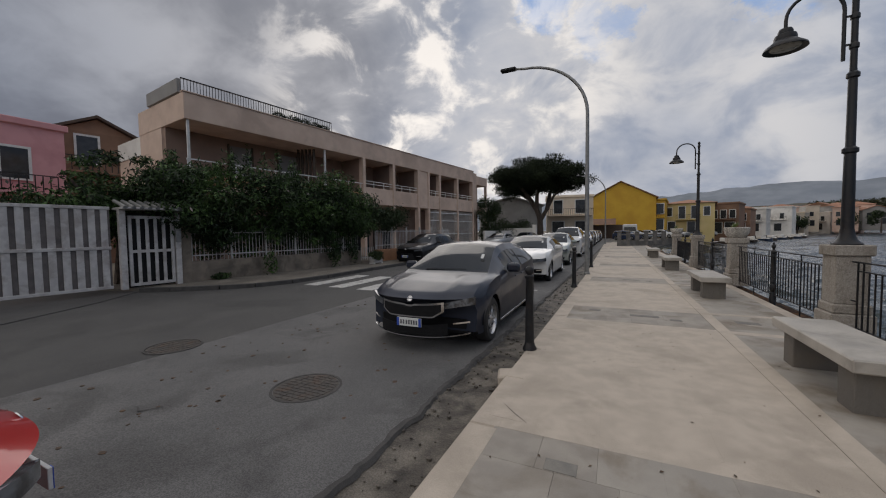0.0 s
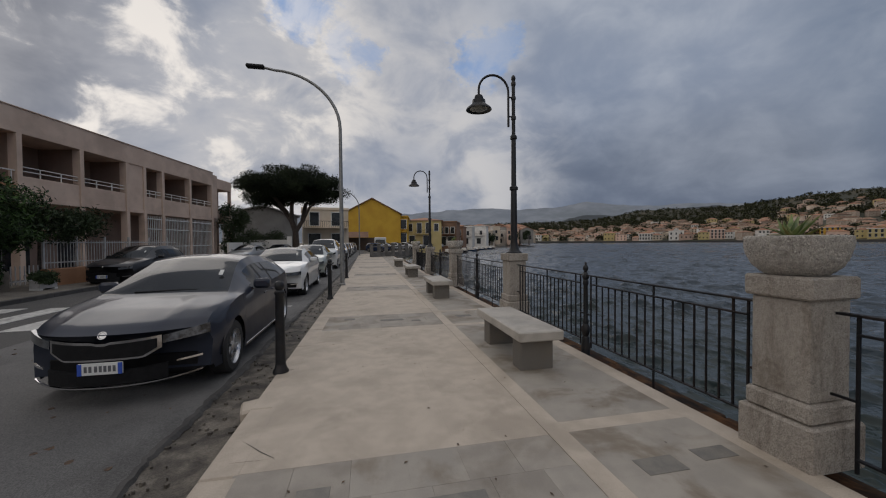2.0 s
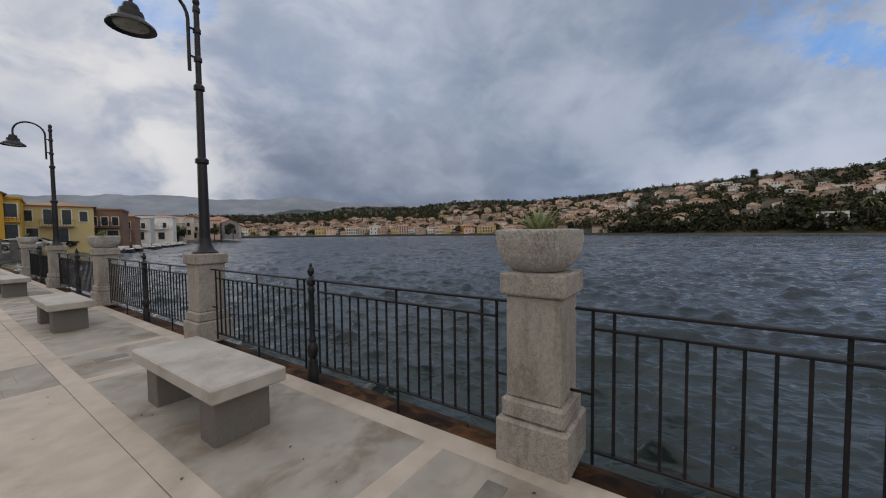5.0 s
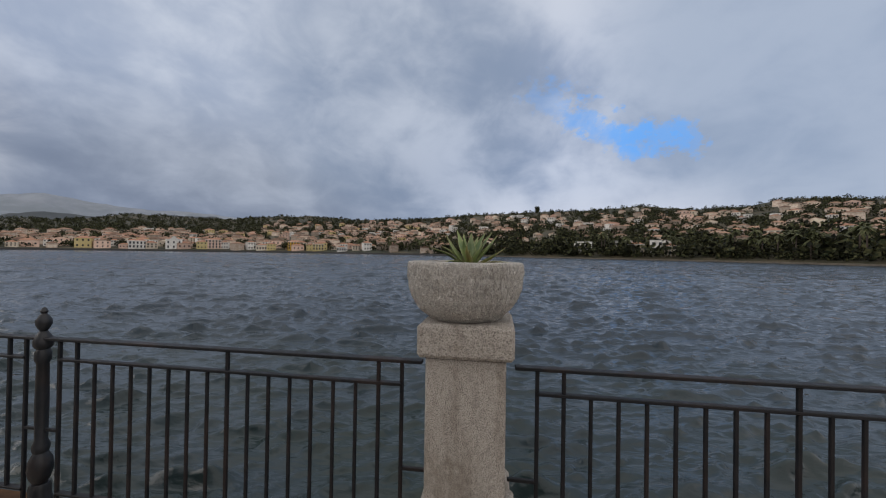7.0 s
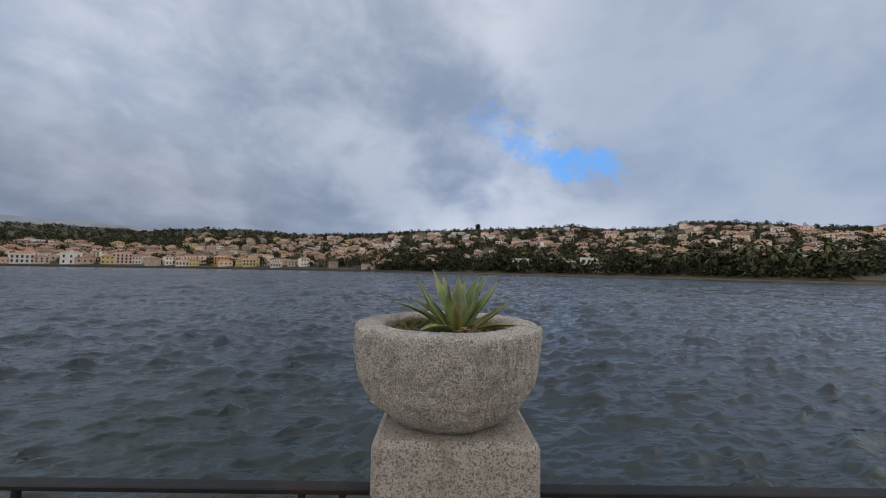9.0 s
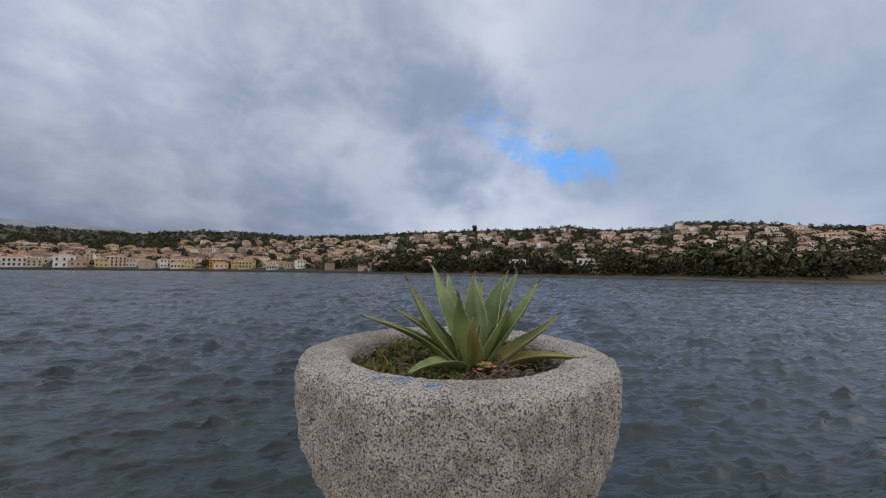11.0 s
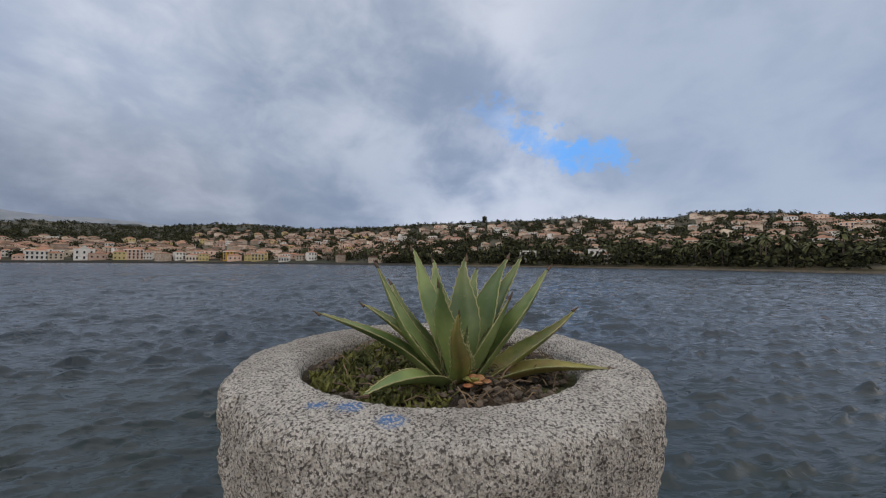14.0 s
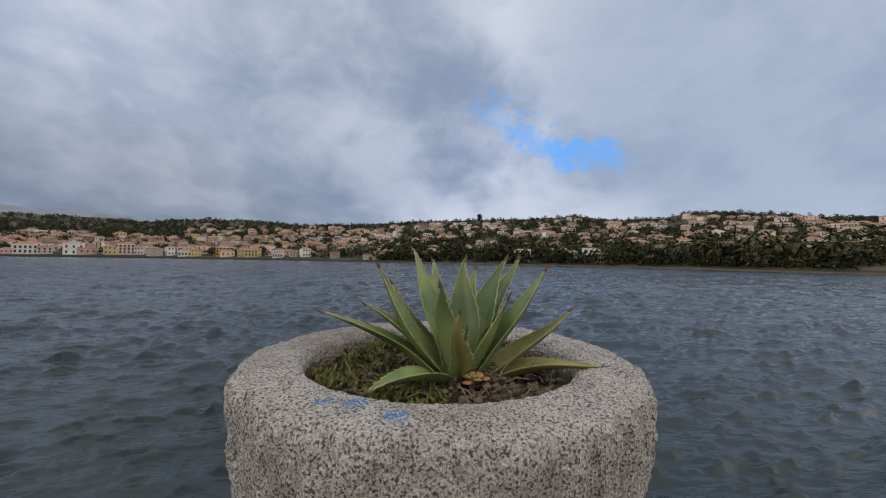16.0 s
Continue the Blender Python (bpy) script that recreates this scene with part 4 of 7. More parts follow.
rm = random.Random(8)
g, gp, gs = G(), G(), G()
for _ in range(1700):
    a, r = rm.uniform(0, 6.28), 0.172 * math.sqrt(rm.random())
    x, y = 2.90 + r * math.cos(a), 1.997 + r * math.sin(a)
    z = 1.437 + 0.010 * noise.noise(((x - 2.9) * 20, (y - 1.997) * 20, 2)) + 0.004 * rm.random()
    kind = noise.noise((x * 14, y * 14, 3))
    if y > 1.99 and kind > -0.15 and rm.random() < 0.8:
        for _k in range(5):
            d = Vector((rm.uniform(-1, 1), rm.uniform(-1, 1), rm.uniform(0.4, 1.3))).normalized() * rm.uniform(0.006, 0.013)
            s = Vector((rm.uniform(-1, 1), rm.uniform(-1, 1), 0)).normalized() * 0.0022
            p = Vector((x + rm.uniform(-0.007, 0.007), y + rm.uniform(-0.007, 0.007), z))
            g.add([p - s, p + s, p + d + s * 0.6, p + d - s * 0.6], [(0, 1, 2, 3)])
    elif rm.random() < 0.82:
        q = rm.uniform(0.002, 0.0055)
        n0 = len(gp.v)
        gp.lathe([(q * 0.5, -q * 0.4), (q, 0), (q * 0.7, q * 0.5), (q * 0.1, q * 0.7)], 6, 0, 0)
        gp.xf(Matrix.Translation((x, y, z + 0.003)) @ Euler((rm.uniform(-.5, .5), rm.uniform(-.5, .5), rm.uniform(0, 6))).to_matrix().to_4x4(), n0)
    else:
        d = Vector((rm.uniform(-1, 1), rm.uniform(-1, 1), rm.uniform(0, 0.5))).normalized() * rm.uniform(0.012, 0.04)
        p = Vector((x, y, z + 0.003))
        if ((p + d).xy - Vector((2.90, 1.997))).length < 0.172:
            gs.tube([p, p + d * 0.5 + Vector((0, 0, 0.004)), p + d], 0.0007, 5)
litter = thing("soil_litter", pose(0, 0, 0), "moss, pebbles and dry stems on the planter soil", "litter", "", "stuff")
part("moss", g, MOSS, litter, "green moss tufts", tidy=False)
part("pebble", gp, PEBBLE, litter, "", True)
part("stem", gs, DRYSTEM, litter, "dry brown stems")


# leaf bits and grit blown over the paving
g = G()
for _ in range(150):
    x, y, q = rm.uniform(-0.9, 2.6), rm.uniform(0.4, 14), rm.uniform(0.006, 0.02)
    a = rm.uniform(0, 6.28)
    dx, dy = math.cos(a) * q, math.sin(a) * q
    g.add([(x - dx, y - dy, 0.003), (x + dy * 0.45, y - dx * 0.45, 0.007), (x + dx, y + dy, 0.004), (x - dy * 0.45, y + dx * 0.45, 0.006)], [(0, 1, 2, 3)])
for _ in range(170):
    x, y, q = rm.uniform(-5.2, -1.7), rm.uniform(0.6, 12), rm.uniform(0.008, 0.03)
    g.prism([(x + q * rm.uniform(0.6, 1.3) * math.cos(k), y + q * rm.uniform(0.6, 1.3) * math.sin(k)) for k in (0, 1.1, 2.2, 3.3, 4.4, 5.4)], -0.124, -0.1165)
part("leaf_litter", g, DRYTIP, None, "", tidy=False)
tagged(bpy.data.objects["leaf_litter"], "dry leaf bits and dark spots on paving and road", "litter", "", "stuff")


def crack(pts, w, z=-0.1155, label="dark irregular crack in the worn asphalt", group="cracks in the road"):
    g = G()
    left, right = [], []
    for i, (x, y) in enumerate(pts):
        q = w * (0.4 + rm.random()) * (0.2 if i in (0, len(pts) - 1) else 1)
        left.append((x - q, y - q * 0.4, z))
        right.append((x + q, y + q * 0.4, z))
    g.grid([left, right])
    return tagged(part("crack", g, LAVA), label, "crack", group)


crack([(-4.05, 1.62), (-3.92, 1.75), (-3.80, 1.70), (-3.70, 1.84), (-3.62, 1.80)], 0.012)
crack([(-5.35, 3.32), (-5.2, 3.5), (-5.0, 3.55), (-4.8, 3.8)], 0.014)
crack([(-2.2, 5.9), (-2.05, 6.3), (-1.95, 6.9), (-1.8, 7.4)], 0.010)
crack([(-0.83, 2.939), (-0.735, 2.84), (-0.66, 2.76), (-0.554, 2.666)], 0.004, 0.0025, "fine dark crack across a cream paving slab", "cracks in the paving")
crack([(-0.849, 2.67), (-0.75, 2.668), (-0.65, 2.664), (-0.554, 2.666)], 0.003, 0.0025, "fine dark crack across a cream paving slab", "cracks in the paving")
ob = tagged(part("kerb_patch", G().box(-0.085, 0.085, -0.12, 0.12, -0.15, 0.0, 0.02), CREAM), "loose cream stone patch jutting from the kerb into the gutter", "stone slab")
ob.matrix_world = pose(-0.965, 3.60, -0.008, 0, -4, 14)

# ---- parked cars ----


def lerp_tab(tab, y):
    return float(np.interp(y, [a for a, _ in tab], [b for _, b in tab]))


def smooth_tab(tab, y):
    s = [lerp_tab(tab, y + o) for o in (-0.07, -0.035, 0, 0.035, 0.07)]
    return sum(s) / 5


WHEELS = {}


def wheel_meshes(r):
    if r in WHEELS:
        return WHEELS[r]
    w = 0.105
    tyre = G().lathe([(r * 0.66, -w), (r * 0.90, -w), (r * 0.985, -w * 0.75), (r, -w * 0.3), (r, w * 0.3), (r * 0.985, w * 0.75), (r * 0.90, w), (r * 0.66, w)], 32, caps=False)
    rim = G().lathe([(r * 0.68, w * 0.98), (r * 0.66, w * 0.90), (r * 0.62, w * 0.55), (r * 0.60, 0.0)], 32, caps=False)
    for k in range(5):
        a = 2 * math.pi * k / 5
        for da in (-0.16, 0.16):
            n0 = len(rim.v)
            rim.box(0.03, r * 0.645, -0.016, 0.016, w * 0.50, w * 0.72, 0.004)
            rim.xf(Matrix.Rotation(a + da, 4, "Z"), n0)
    rim.lathe([(0.055, w * 0.5), (0.055, w * 0.78), (0.035, w * 0.84), (0.002, w * 0.84)], 16)
    disc = G().lathe([(r * 0.60, w * 0.1), (r * 0.60, w * 0.2), (0.002, w * 0.2)], 24)
    turn = Matrix.Rotation(math.pi / 2, 4, "Y")
    WHEELS[r] = [(n, mesh(n, g_.xf(turn), m, True), m) for n, g_, m in (("tyre", tyre, RUBBER), ("rim", rim, ALLOY), ("brake_disc", disc, PLASTIC))]
    return WHEELS[r]


def car(x, y, rz, label, body_paint, L=4.36, W=1.79, H=1.47, nose=0.70, cowl=0.99, ground=-0.125, style="hatch", group="", detail=True, grille=True, glass=None, tail=False, intake=True):
    """A car whose front end looks to -y, built from fore-and-aft curves of height and width."""
    ob = thing("car", pose(x, y, ground, 0, 0, rz), label, "car", group)
    hw, wr = W / 2, 0.318
    fw, rwh = 0.86, L - 0.80
    boot = {"hatch": [(L - 0.42, H - 0.12), (L - 0.13, 1.02), (L, 0.98)], "suv": [(L - 0.25, H - 0.05), (L - 0.05, 1.05), (L, 1.0)],
            "coupe": [(L - 0.9, H - 0.10), (L - 0.35, 1.00), (L, 0.93)]}[style]
    a0 = 1.10 if style != "suv" else 1.15
    topz = [(0.0, nose), (0.10, nose + 0.075), (0.5, nose + 0.175), (a0, cowl), (a0 + 0.48, cowl + (H - cowl) * 0.53), (a0 + 0.96, H - 0.035), (a0 + 1.30, H - 0.004), (L * 0.55, H), (L * 0.75, H - 0.03)] + boot
    belt = [(0.0, nose - 0.04), (0.5, nose + 0.10), (a0, cowl - 0.04), (L * 0.6, cowl + 0.0), (L - 0.3, cowl + 0.06), (L, cowl - 0.04)]
    wid = [(0.0, 0.90), (0.3, 0.955), (0.8, 0.99), (1.6, 1.0), (L - 1.0, 1.0), (L - 0.3, 0.96), (L, 0.90)]
    topw = [(0.0, 0.86), (0.6, 0.86), (a0, 0.80), (a0 + 0.8, 0.64), (L * 0.6, 0.64), (L - 0.5, 0.63), (L, 0.74)]

    def bow(xx):
        return 0.46 * (abs(xx) / hw) ** 2.4

    n = 100
    ysl = [L * i / n for i in range(n + 1)]
    ysl = sorted(set(ysl + [fw + wr * 1.13 * math.cos(k * math.pi / 12) for k in range(13)] + [rwh + wr * 1.13 * math.cos(k * math.pi / 12) for k in range(13)]))
    rows = []
    for yy in ysl:
        zt, zb = smooth_tab(topz, yy), min(smooth_tab(belt, yy), smooth_tab(topz, yy) - 0.015)
        wb, wt = hw * smooth_tab(wid, yy), hw * smooth_tab(topw, yy)
        wt = min(wt, wb - 0.02)
        low = 0.20 + (0.05 if yy < 0.12 else 0)
        for c in (fw, rwh):
            q = (wr * 1.13) ** 2 - (yy - c) ** 2
            if q >= -1e-9:
                low = max(low, 0.315 + math.sqrt(max(q, 0)))
        half = []
        for k in range(7):                               # sill to belt
            t = k / 6
            z = low + (zb - low) * t
            zz = (z - 0.2) / max(zb - 0.2, 0.1)
            crease = 0.018 * math.exp(-((zz - 0.72) / 0.10) ** 2)
            half.append((wb * (0.965 + 0.035 * math.sin(math.pi * min(zz * 0.75 + 0.1, 1))) - 0.035 * max(zz - 0.75, 0) * 4 * 0.5 + crease * 0.6, z))
        for k in range(1, 5):                            # belt to roof rail
            t = k / 4
            x1 = half[6][0]
            half.append((x1 + (wt - x1) * (t ** 1.15), zb + (zt - 0.05 * min(1, (zt - zb) * 4) - zb) * t))
        x1, z1 = half[-1]
        for k in range(1, 13):                           # over the top, with two creases along the bonnet
            t = k / 12
            fold = 0.016 * max(0.0, 1 - abs(t - 0.42) / 0.13) * min(1.0, max(0.0, (a0 - yy) / 0.25)) * min(1.0, yy / 0.3)
            half.append((x1 * (1 - t), z1 + (zt - z1) * (1 - (1 - t) ** 2.2) + fold))
        f = max(0.0, 1 - yy / 1.1) ** 1.5
        fr = max(0.0, 1 - (L - yy) / 0.9) ** 1.5
        pts = [(xx, yy + f * bow(xx) - fr * 0.6 * bow(xx), zz) for xx, zz in half]
        rows.append(pts + [(-a, b, c) for a, b, c in pts[-2::-1]])
    m = len(rows[0])
    pil = {"hatch": [a0 + 1.12, L * 0.62, L - 0.62], "suv": [a0 + 1.15, L * 0.62, L - 0.35], "coupe": [a0 + 1.35, L * 0.70, L - 0.7]}[style]
    kinds = {}
    for j in range(len(rows) - 1):
        ym = (ysl[j] + ysl[j + 1]) / 2
        zt, zb = smooth_tab(topz, ym), smooth_tab(belt, ym)
        for i in range(m - 1):
            k = min(i, m - 2 - i)
            kind = "p"
            if 6 <= k <= 9 and zt - zb > 0.16 and a0 + 0.42 < ym < L - 0.36:
                if all(abs(ym - q) > 0.045 for q in pil) and k <= 8 and not (ym < a0 + 0.55 + 0.09 * (k - 6)):
                    kind = "s%d%d" % (i > m // 2, sum(ym > q for q in pil))
            if kind == "p" and 6 <= k <= 8 and zt - zb > 0.16 and a0 + 0.70 < ym < L - 0.40:
                kind = "b"
            if k >= 10 and a0 + 0.03 < ym < a0 + 1.04:
                kind = "w"
            if k >= 10 and {"hatch": L - 0.42 < ym < L - 0.15, "suv": L - 0.24 < ym < L - 0.06, "coupe": L - 0.9 < ym < L - 0.4}[style]:
                kind = "r"
            kinds.setdefault(kind, []).append((j * m + i, j * m + i + 1, (j + 1) * m + i + 1, (j + 1) * m + i))
    allv = [p for r in rows for p in r]

    def sub(kind, name, material, parent, label=""):
        used, gg = {}, G()
        for f in kinds.get(kind, []):
            gg.f.append(tuple(used.setdefault(i, len(used)) for i in f))
        gg.v = [allv[i] for i in used]
        return part(name, gg, material, parent, label, True) if gg.v else None

    # front and rear faces close the shell
    for row, s in ((0, 1), (len(rows) - 1, -1)):
        r = rows[row]
        h = (m - 1) // 2
        q = []
        for i in range(h):
            q.append((row * m + i, row * m + i + 1, row * m + m - 2 - i, row * m + m - 1 - i))
        kinds["p"] += q
    body = sub("p", "body", body_paint, ob)
    gl = glass or CARGLASS
    sub("w", "windscreen", gl, ob, "dark reflecting windscreen")
    for kd in sorted(k_ for k_ in kinds if k_[0] == "s"):
        sub(kd, "side_window", glass or SIDEGLASS, ob)
    sub("b", "window_pillars", PLASTIC, ob, "black window pillars")
    sub("r", "rear_window", gl, ob)
    # dark cabin and underbody
    part("cabin_lining", G().box(-hw * 0.60, hw * 0.60, a0 + 0.75, L - 0.65, 0.3, H - 0.13, 0.08), DARKIN, ob)
    part("dashboard", G().box(-hw * 0.72, hw * 0.72, a0 + 0.28, a0 + 0.75, 0.5, cowl - 0.02, 0.05), DARKIN, ob)
    part("underbody", G().box(-hw * 0.80, hw * 0.80, 0.35, L - 0.25, 0.17, 0.45, 0.05), PLASTIC, ob)
    for cy in (fw, rwh):
        for s in (-1, 1):
            gg = G()
            ring0 = [(s * (hw - 0.035), cy + wr * 1.125 * math.cos(k * math.pi / 14), 0.315 + wr * 1.125 * math.sin(k * math.pi / 14)) for k in range(15)]
            ring1 = [(s * (hw - 0.32), p[1], p[2]) for p in ring0]
            gg.grid([ring0, ring1])
            gg.add(ring1, [tuple(range(15))])
            part("wheel_arch", gg, PLASTIC, ob)
            wheel = part("wheel", wheel_meshes(0.318)[0][1], RUBBER, ob)
            wheel.location = (s * (hw - 0.125), cy, 0.318)
            wheel.rotation_euler.z = 0 if s > 0 else math.pi
            for nm, me_, mm in wheel_meshes(0.318)[1:]:
                part(nm, me_, mm, wheel)
    if not detail:
        return ob

    def front_y(xx, z):
        return bow(xx) - 0.004

    def patch(name, x0, x1, lo, hi, material, off=0.012, label="", thick=0.02, n_=14, parent=ob):
        gg = G()
        r1, r2, r3, r4 = [], [], [], []
        for i in range(n_ + 1):
            xx = x0 + (x1 - x0) * i / n_
            fy = front_y(xx, 0) - off
            r1.append((xx, fy + thick, lo(xx)))
            r2.append((xx, fy, lo(xx) + 0.004))
            r3.append((xx, fy, hi(xx) - 0.004))
            r4.append((xx, fy + thick, hi(xx)))
        gg.grid([r1, r2, r3, r4])
        return part(name, gg, material, parent, label, False)

    e = hw * 0.9
    if grille:
        patch("grille_frame", -0.46, 0.46, lambda q: 0.462 + 0.62 * max(abs(q) - 0.33, 0), lambda q: nose - 0.045 + 0.028 * (abs(q) / 0.46) ** 1.5 - 0.012 * (abs(q) < 0.07), CHROME, 0.014, "chrome grille surround", 0.03, 24)
        patch("grille", -0.43, 0.43, lambda q: 0.482 + 0.62 * max(abs(q) - 0.32, 0), lambda q: nose - 0.068 + 0.026 * (abs(q) / 0.47) ** 1.5 - 0.012 * (abs(q) < 0.07), PLASTIC, 0.022, "black grille", 0.03, 24)
    elif intake:
        patch("grille", -0.42, 0.42, lambda q: 0.27 + 0.06 * (abs(q) / 0.42) ** 2, lambda q: 0.545 - 0.03 * (abs(q) / 0.42) ** 2, PLASTIC, 0.016, "wide black air intake", 0.03, 20)
    if intake:
        patch("lower_intake", -0.50, 0.50, lambda q: 0.235, lambda q: 0.355 + 0.04 * (abs(q) / 0.6), PLASTIC, 0.012, "", 0.02)
    if intake:
        patch("splitter", -0.74, 0.74, lambda q: 0.205 + 0.03 * (abs(q) / 0.74) ** 3, lambda q: 0.225 + 0.035 * (abs(q) / 0.74) ** 3, CHROME if grille else PLASTIC, 0.016, "", 0.02)
    for s in (-1, 1):
        patch("headlamp", s * 0.47, s * e, lambda q: nose - 0.105 + 0.10 * (abs(q) - 0.5), lambda q: nose - 0.022 + 0.19 * max(abs(q) - 0.5, 0), HEADGLASS, 0.018, "clear headlamp", 0.05)
        patch("fog_lamp", s * 0.56, s * 0.74, lambda q: 0.375 + 0.03 * (abs(q) - 0.5), lambda q: 0.40 + 0.05 * (abs(q) - 0.5), CHROME, 0.016, "", 0.02, 6)
        mir = part("mirror", G().box(-0.11, 0.11, -0.05, 0.07, -0.065, 0.075, 0.035), body_paint, ob, "", True)
        mir.location = (s * (hw + 0.07), a0 + 0.62, cowl + 0.04)
        part("mirror_glass", G().box(-0.085, 0.085, 0.071, 0.075, -0.045, 0.055), CHROME, mir)
        for k, yy in enumerate((a0 + 1.02, L * 0.62 - 0.12)):
            han = part("door_handle", G().box(-0.012, 0.016, 0, 0.16, -0.014, 0.014, 0.006), body_paint, ob)
            han.location = (s * (hw * 0.985), yy, cowl - 0.14)
        part("sill_trim", G().box(min(s * hw * 0.955, s * hw * 0.985), max(s * hw * 0.955, s * hw * 0.985), fw + 0.42, rwh - 0.42, 0.20, 0.235, 0.004), CHROME if grille else PLASTIC, ob)
    plate = part("number_plate", G().box(-0.18, 0.18, -0.034, -0.014, 0.345, 0.455, 0.003), PLATEW, ob, "white plate with blue ends")
    for s in (-1, 1):
        part("plate_band", G().box(min(s * 0.145, s * 0.18), max(s * 0.145, s * 0.18), -0.037, -0.033, 0.346, 0.454), PLATEB, plate)
    for k in range(7):
        q = -0.115 + k * 0.037 + (0.008 if k > 1 else 0)
        part("plate_bar", G().box(q - 0.012, q + 0.012, -0.0355, -0.033, 0.372, 0.428), PLATETXT, plate)
    part("badge", G().lathe([(0.038, 0), (0.038, 0.006), (0.030, 0.008), (0.026, 0.004), (0.002, 0.005)], 20).xf(Matrix.Translation((0, 0.012, nose + 0.012)) @ Matrix.Rotation(radians(62), 4, "X")), CHROME, ob, "round chrome badge", True)
    for s in (-1, 1):
        wp = part("wiper", G().tube([(s * 0.05 - 0.3, a0 + 0.06, cowl + 0.035), (s * 0.05 + 0.28, a0 + 0.10, cowl + 0.045)], 0.008, 6), PLASTIC, ob)
    part("sticker", G().box(-0.025, 0.025, -0.002, 0.002, -0.05, 0.05).xf(Matrix.Translation((hw * 0.56, a0 + 0.42, cowl + (H - cowl) * 0.50)) @ Matrix.Rotation(radians(-52), 4, "X")), PLATEW, ob, "small white windscreen sticker")
    if tail:
        for s in (-1, 1):
            part("tail_lamp", G().box(s * (hw * 0.80) - 0.11, s * (hw * 0.80) + 0.11, L - 0.30, L - 0.02, 0.78, 0.96, 0.05), TAILGLASS, ob, "clear tail lamp", True)
    return ob


ROW = "cars parked along the kerb"
GREYBLUE = paint("graphite_grey_paint", (0.018, 0.023, 0.038), 0.1, 0.45)
WHITECAR = paint("white_car_paint", (0.66, 0.66, 0.65), 0.0)
SILVER = paint("silver_paint", (0.40, 0.41, 0.42), 0.7)
SAGE = paint("grey_green_paint", (0.30, 0.33, 0.31), 0.6)
BLACKCAR = paint("black_car_paint", (0.010, 0.010, 0.013), 0.0, 0.6)
REDCAR = paint("red_car_paint", (0.42, 0.012, 0.014), 0.1)
BLUECAR = paint("dark_blue_paint", (0.04, 0.06, 0.12), 0.5)
car(-2.385, 4.08, 0, "dark graphite grey hatchback parked facing along the kerb", GREYBLUE, 4.36, 1.77, 1.40, 0.69, 0.935, group=ROW)
car(-2.58, 10.75, 0, "white two-door car with wide black intake, parked by the kerb", WHITECAR, 4.4, 1.80, 1.42, 0.72, 0.98, style="coupe", group=ROW, grille=False)
car(-2.55, 16.4, 0, "grey-green hatchback parked in the kerbside row", SAGE, 4.1, 1.74, 1.48, 0.72, 1.0, group=ROW, grille=False)
car(-2.50, 21.6, 0, "white off-road car parked in the kerbside row", WHITECAR, 4.5, 1.85, 1.78, 0.95, 1.18, style="suv", group=ROW)
rc = random.Random(3)
for k, (pt, nm) in enumerate(((BLUECAR, "dark blue"), (SILVER, "silver"), (BLACKCAR, "black"), (WHITECAR, "white"), (SILVER, "silver"), (BLUECAR, "dark blue"), (WHITECAR, "white"))):
    car(-2.45 + 0.02 * k, 27.2 + 5.4 * k, 0, nm + " car far along the kerbside row", pt, 4.2, 1.76, 1.50, 0.76, 1.0, group=ROW, detail=False)
car(-9.2, 15.3, -4, "black hatchback parked beside the garden fence", BLACKCAR, 4.1, 1.74, 1.53, 0.74, 1.0, group="cars across the road", grille=False)
car(-9.25, 29.0, -6, "silver saloon parked across the road", SILVER, 4.3, 1.75, 1.45, 0.74, 1.0, style="coupe", group="cars across the road", grille=False)
car(-8.5, 36.0, -6, "black car parked across the road under the pine", BLACKCAR, 4.2, 1.75, 1.46, 0.74, 1.0, group="cars across the road", grille=False)
car(-2.62, 0.70, 180, "red hatchback parked at the kerb, tail to the road end", REDCAR, 3.9, 1.70, 1.46, 0.67, 0.95, group=ROW, grille=False, intake=False)

# ---- across the road ----
PF = pose(-12.3, 5.2, 0, 0, 0, -8)           # frame of the garden boundary: local y runs along it
rl = random.Random(4)
SW = [(-14.2, 4.9), (-12.0, 5.6), (-11.3, 6.0), (-10.3, 6.75), (-9.7, 7.4), (-9.3, 8.4), (-9.15, 9.8), (-9.2, 12), (-9.2, 14.2), (-8.9, 20), (-8.2, 30), (-7.5, 42), (-6.8, 60), (-14, 60), (-14.2, 30)]
setting("pavement", G().prism(SW, -0.3, -0.02), SIDEWALK, "old grey pavement across the road", "pavement")
kb = SW[1:13]
for (xa, ya), (xb, yb) in zip(kb, kb[1:]):
    dd = Vector((xb - xa, yb - ya))
    nrm = Vector((dd.y, -dd.x)).normalized() * 0.11
    n = max(1, round(dd.length / 1.0))
    for i in range(n):
        p, q = Vector((xa, ya)) + dd * i / n, Vector((xa, ya)) + dd * (i + 0.985) / n
        ob = setting("kerb", G().prism([tuple(p - nrm * 0.6), tuple(q - nrm * 0.6), tuple(q + nrm), tuple(p + nrm)], -0.3, -0.012), LAVA, "dark lava stone kerb across the road", "kerb")
setting("driveway", G().prism([(-12.25, -6), (-10.2, -6), (-10.0, 2.5), (-11.0, 4.2), (-12.2, 5.7), (-14.5, 5.0)], -0.3, -0.112), ASPHALT_DARK, "patched asphalt apron before the sliding gate", "driveway")


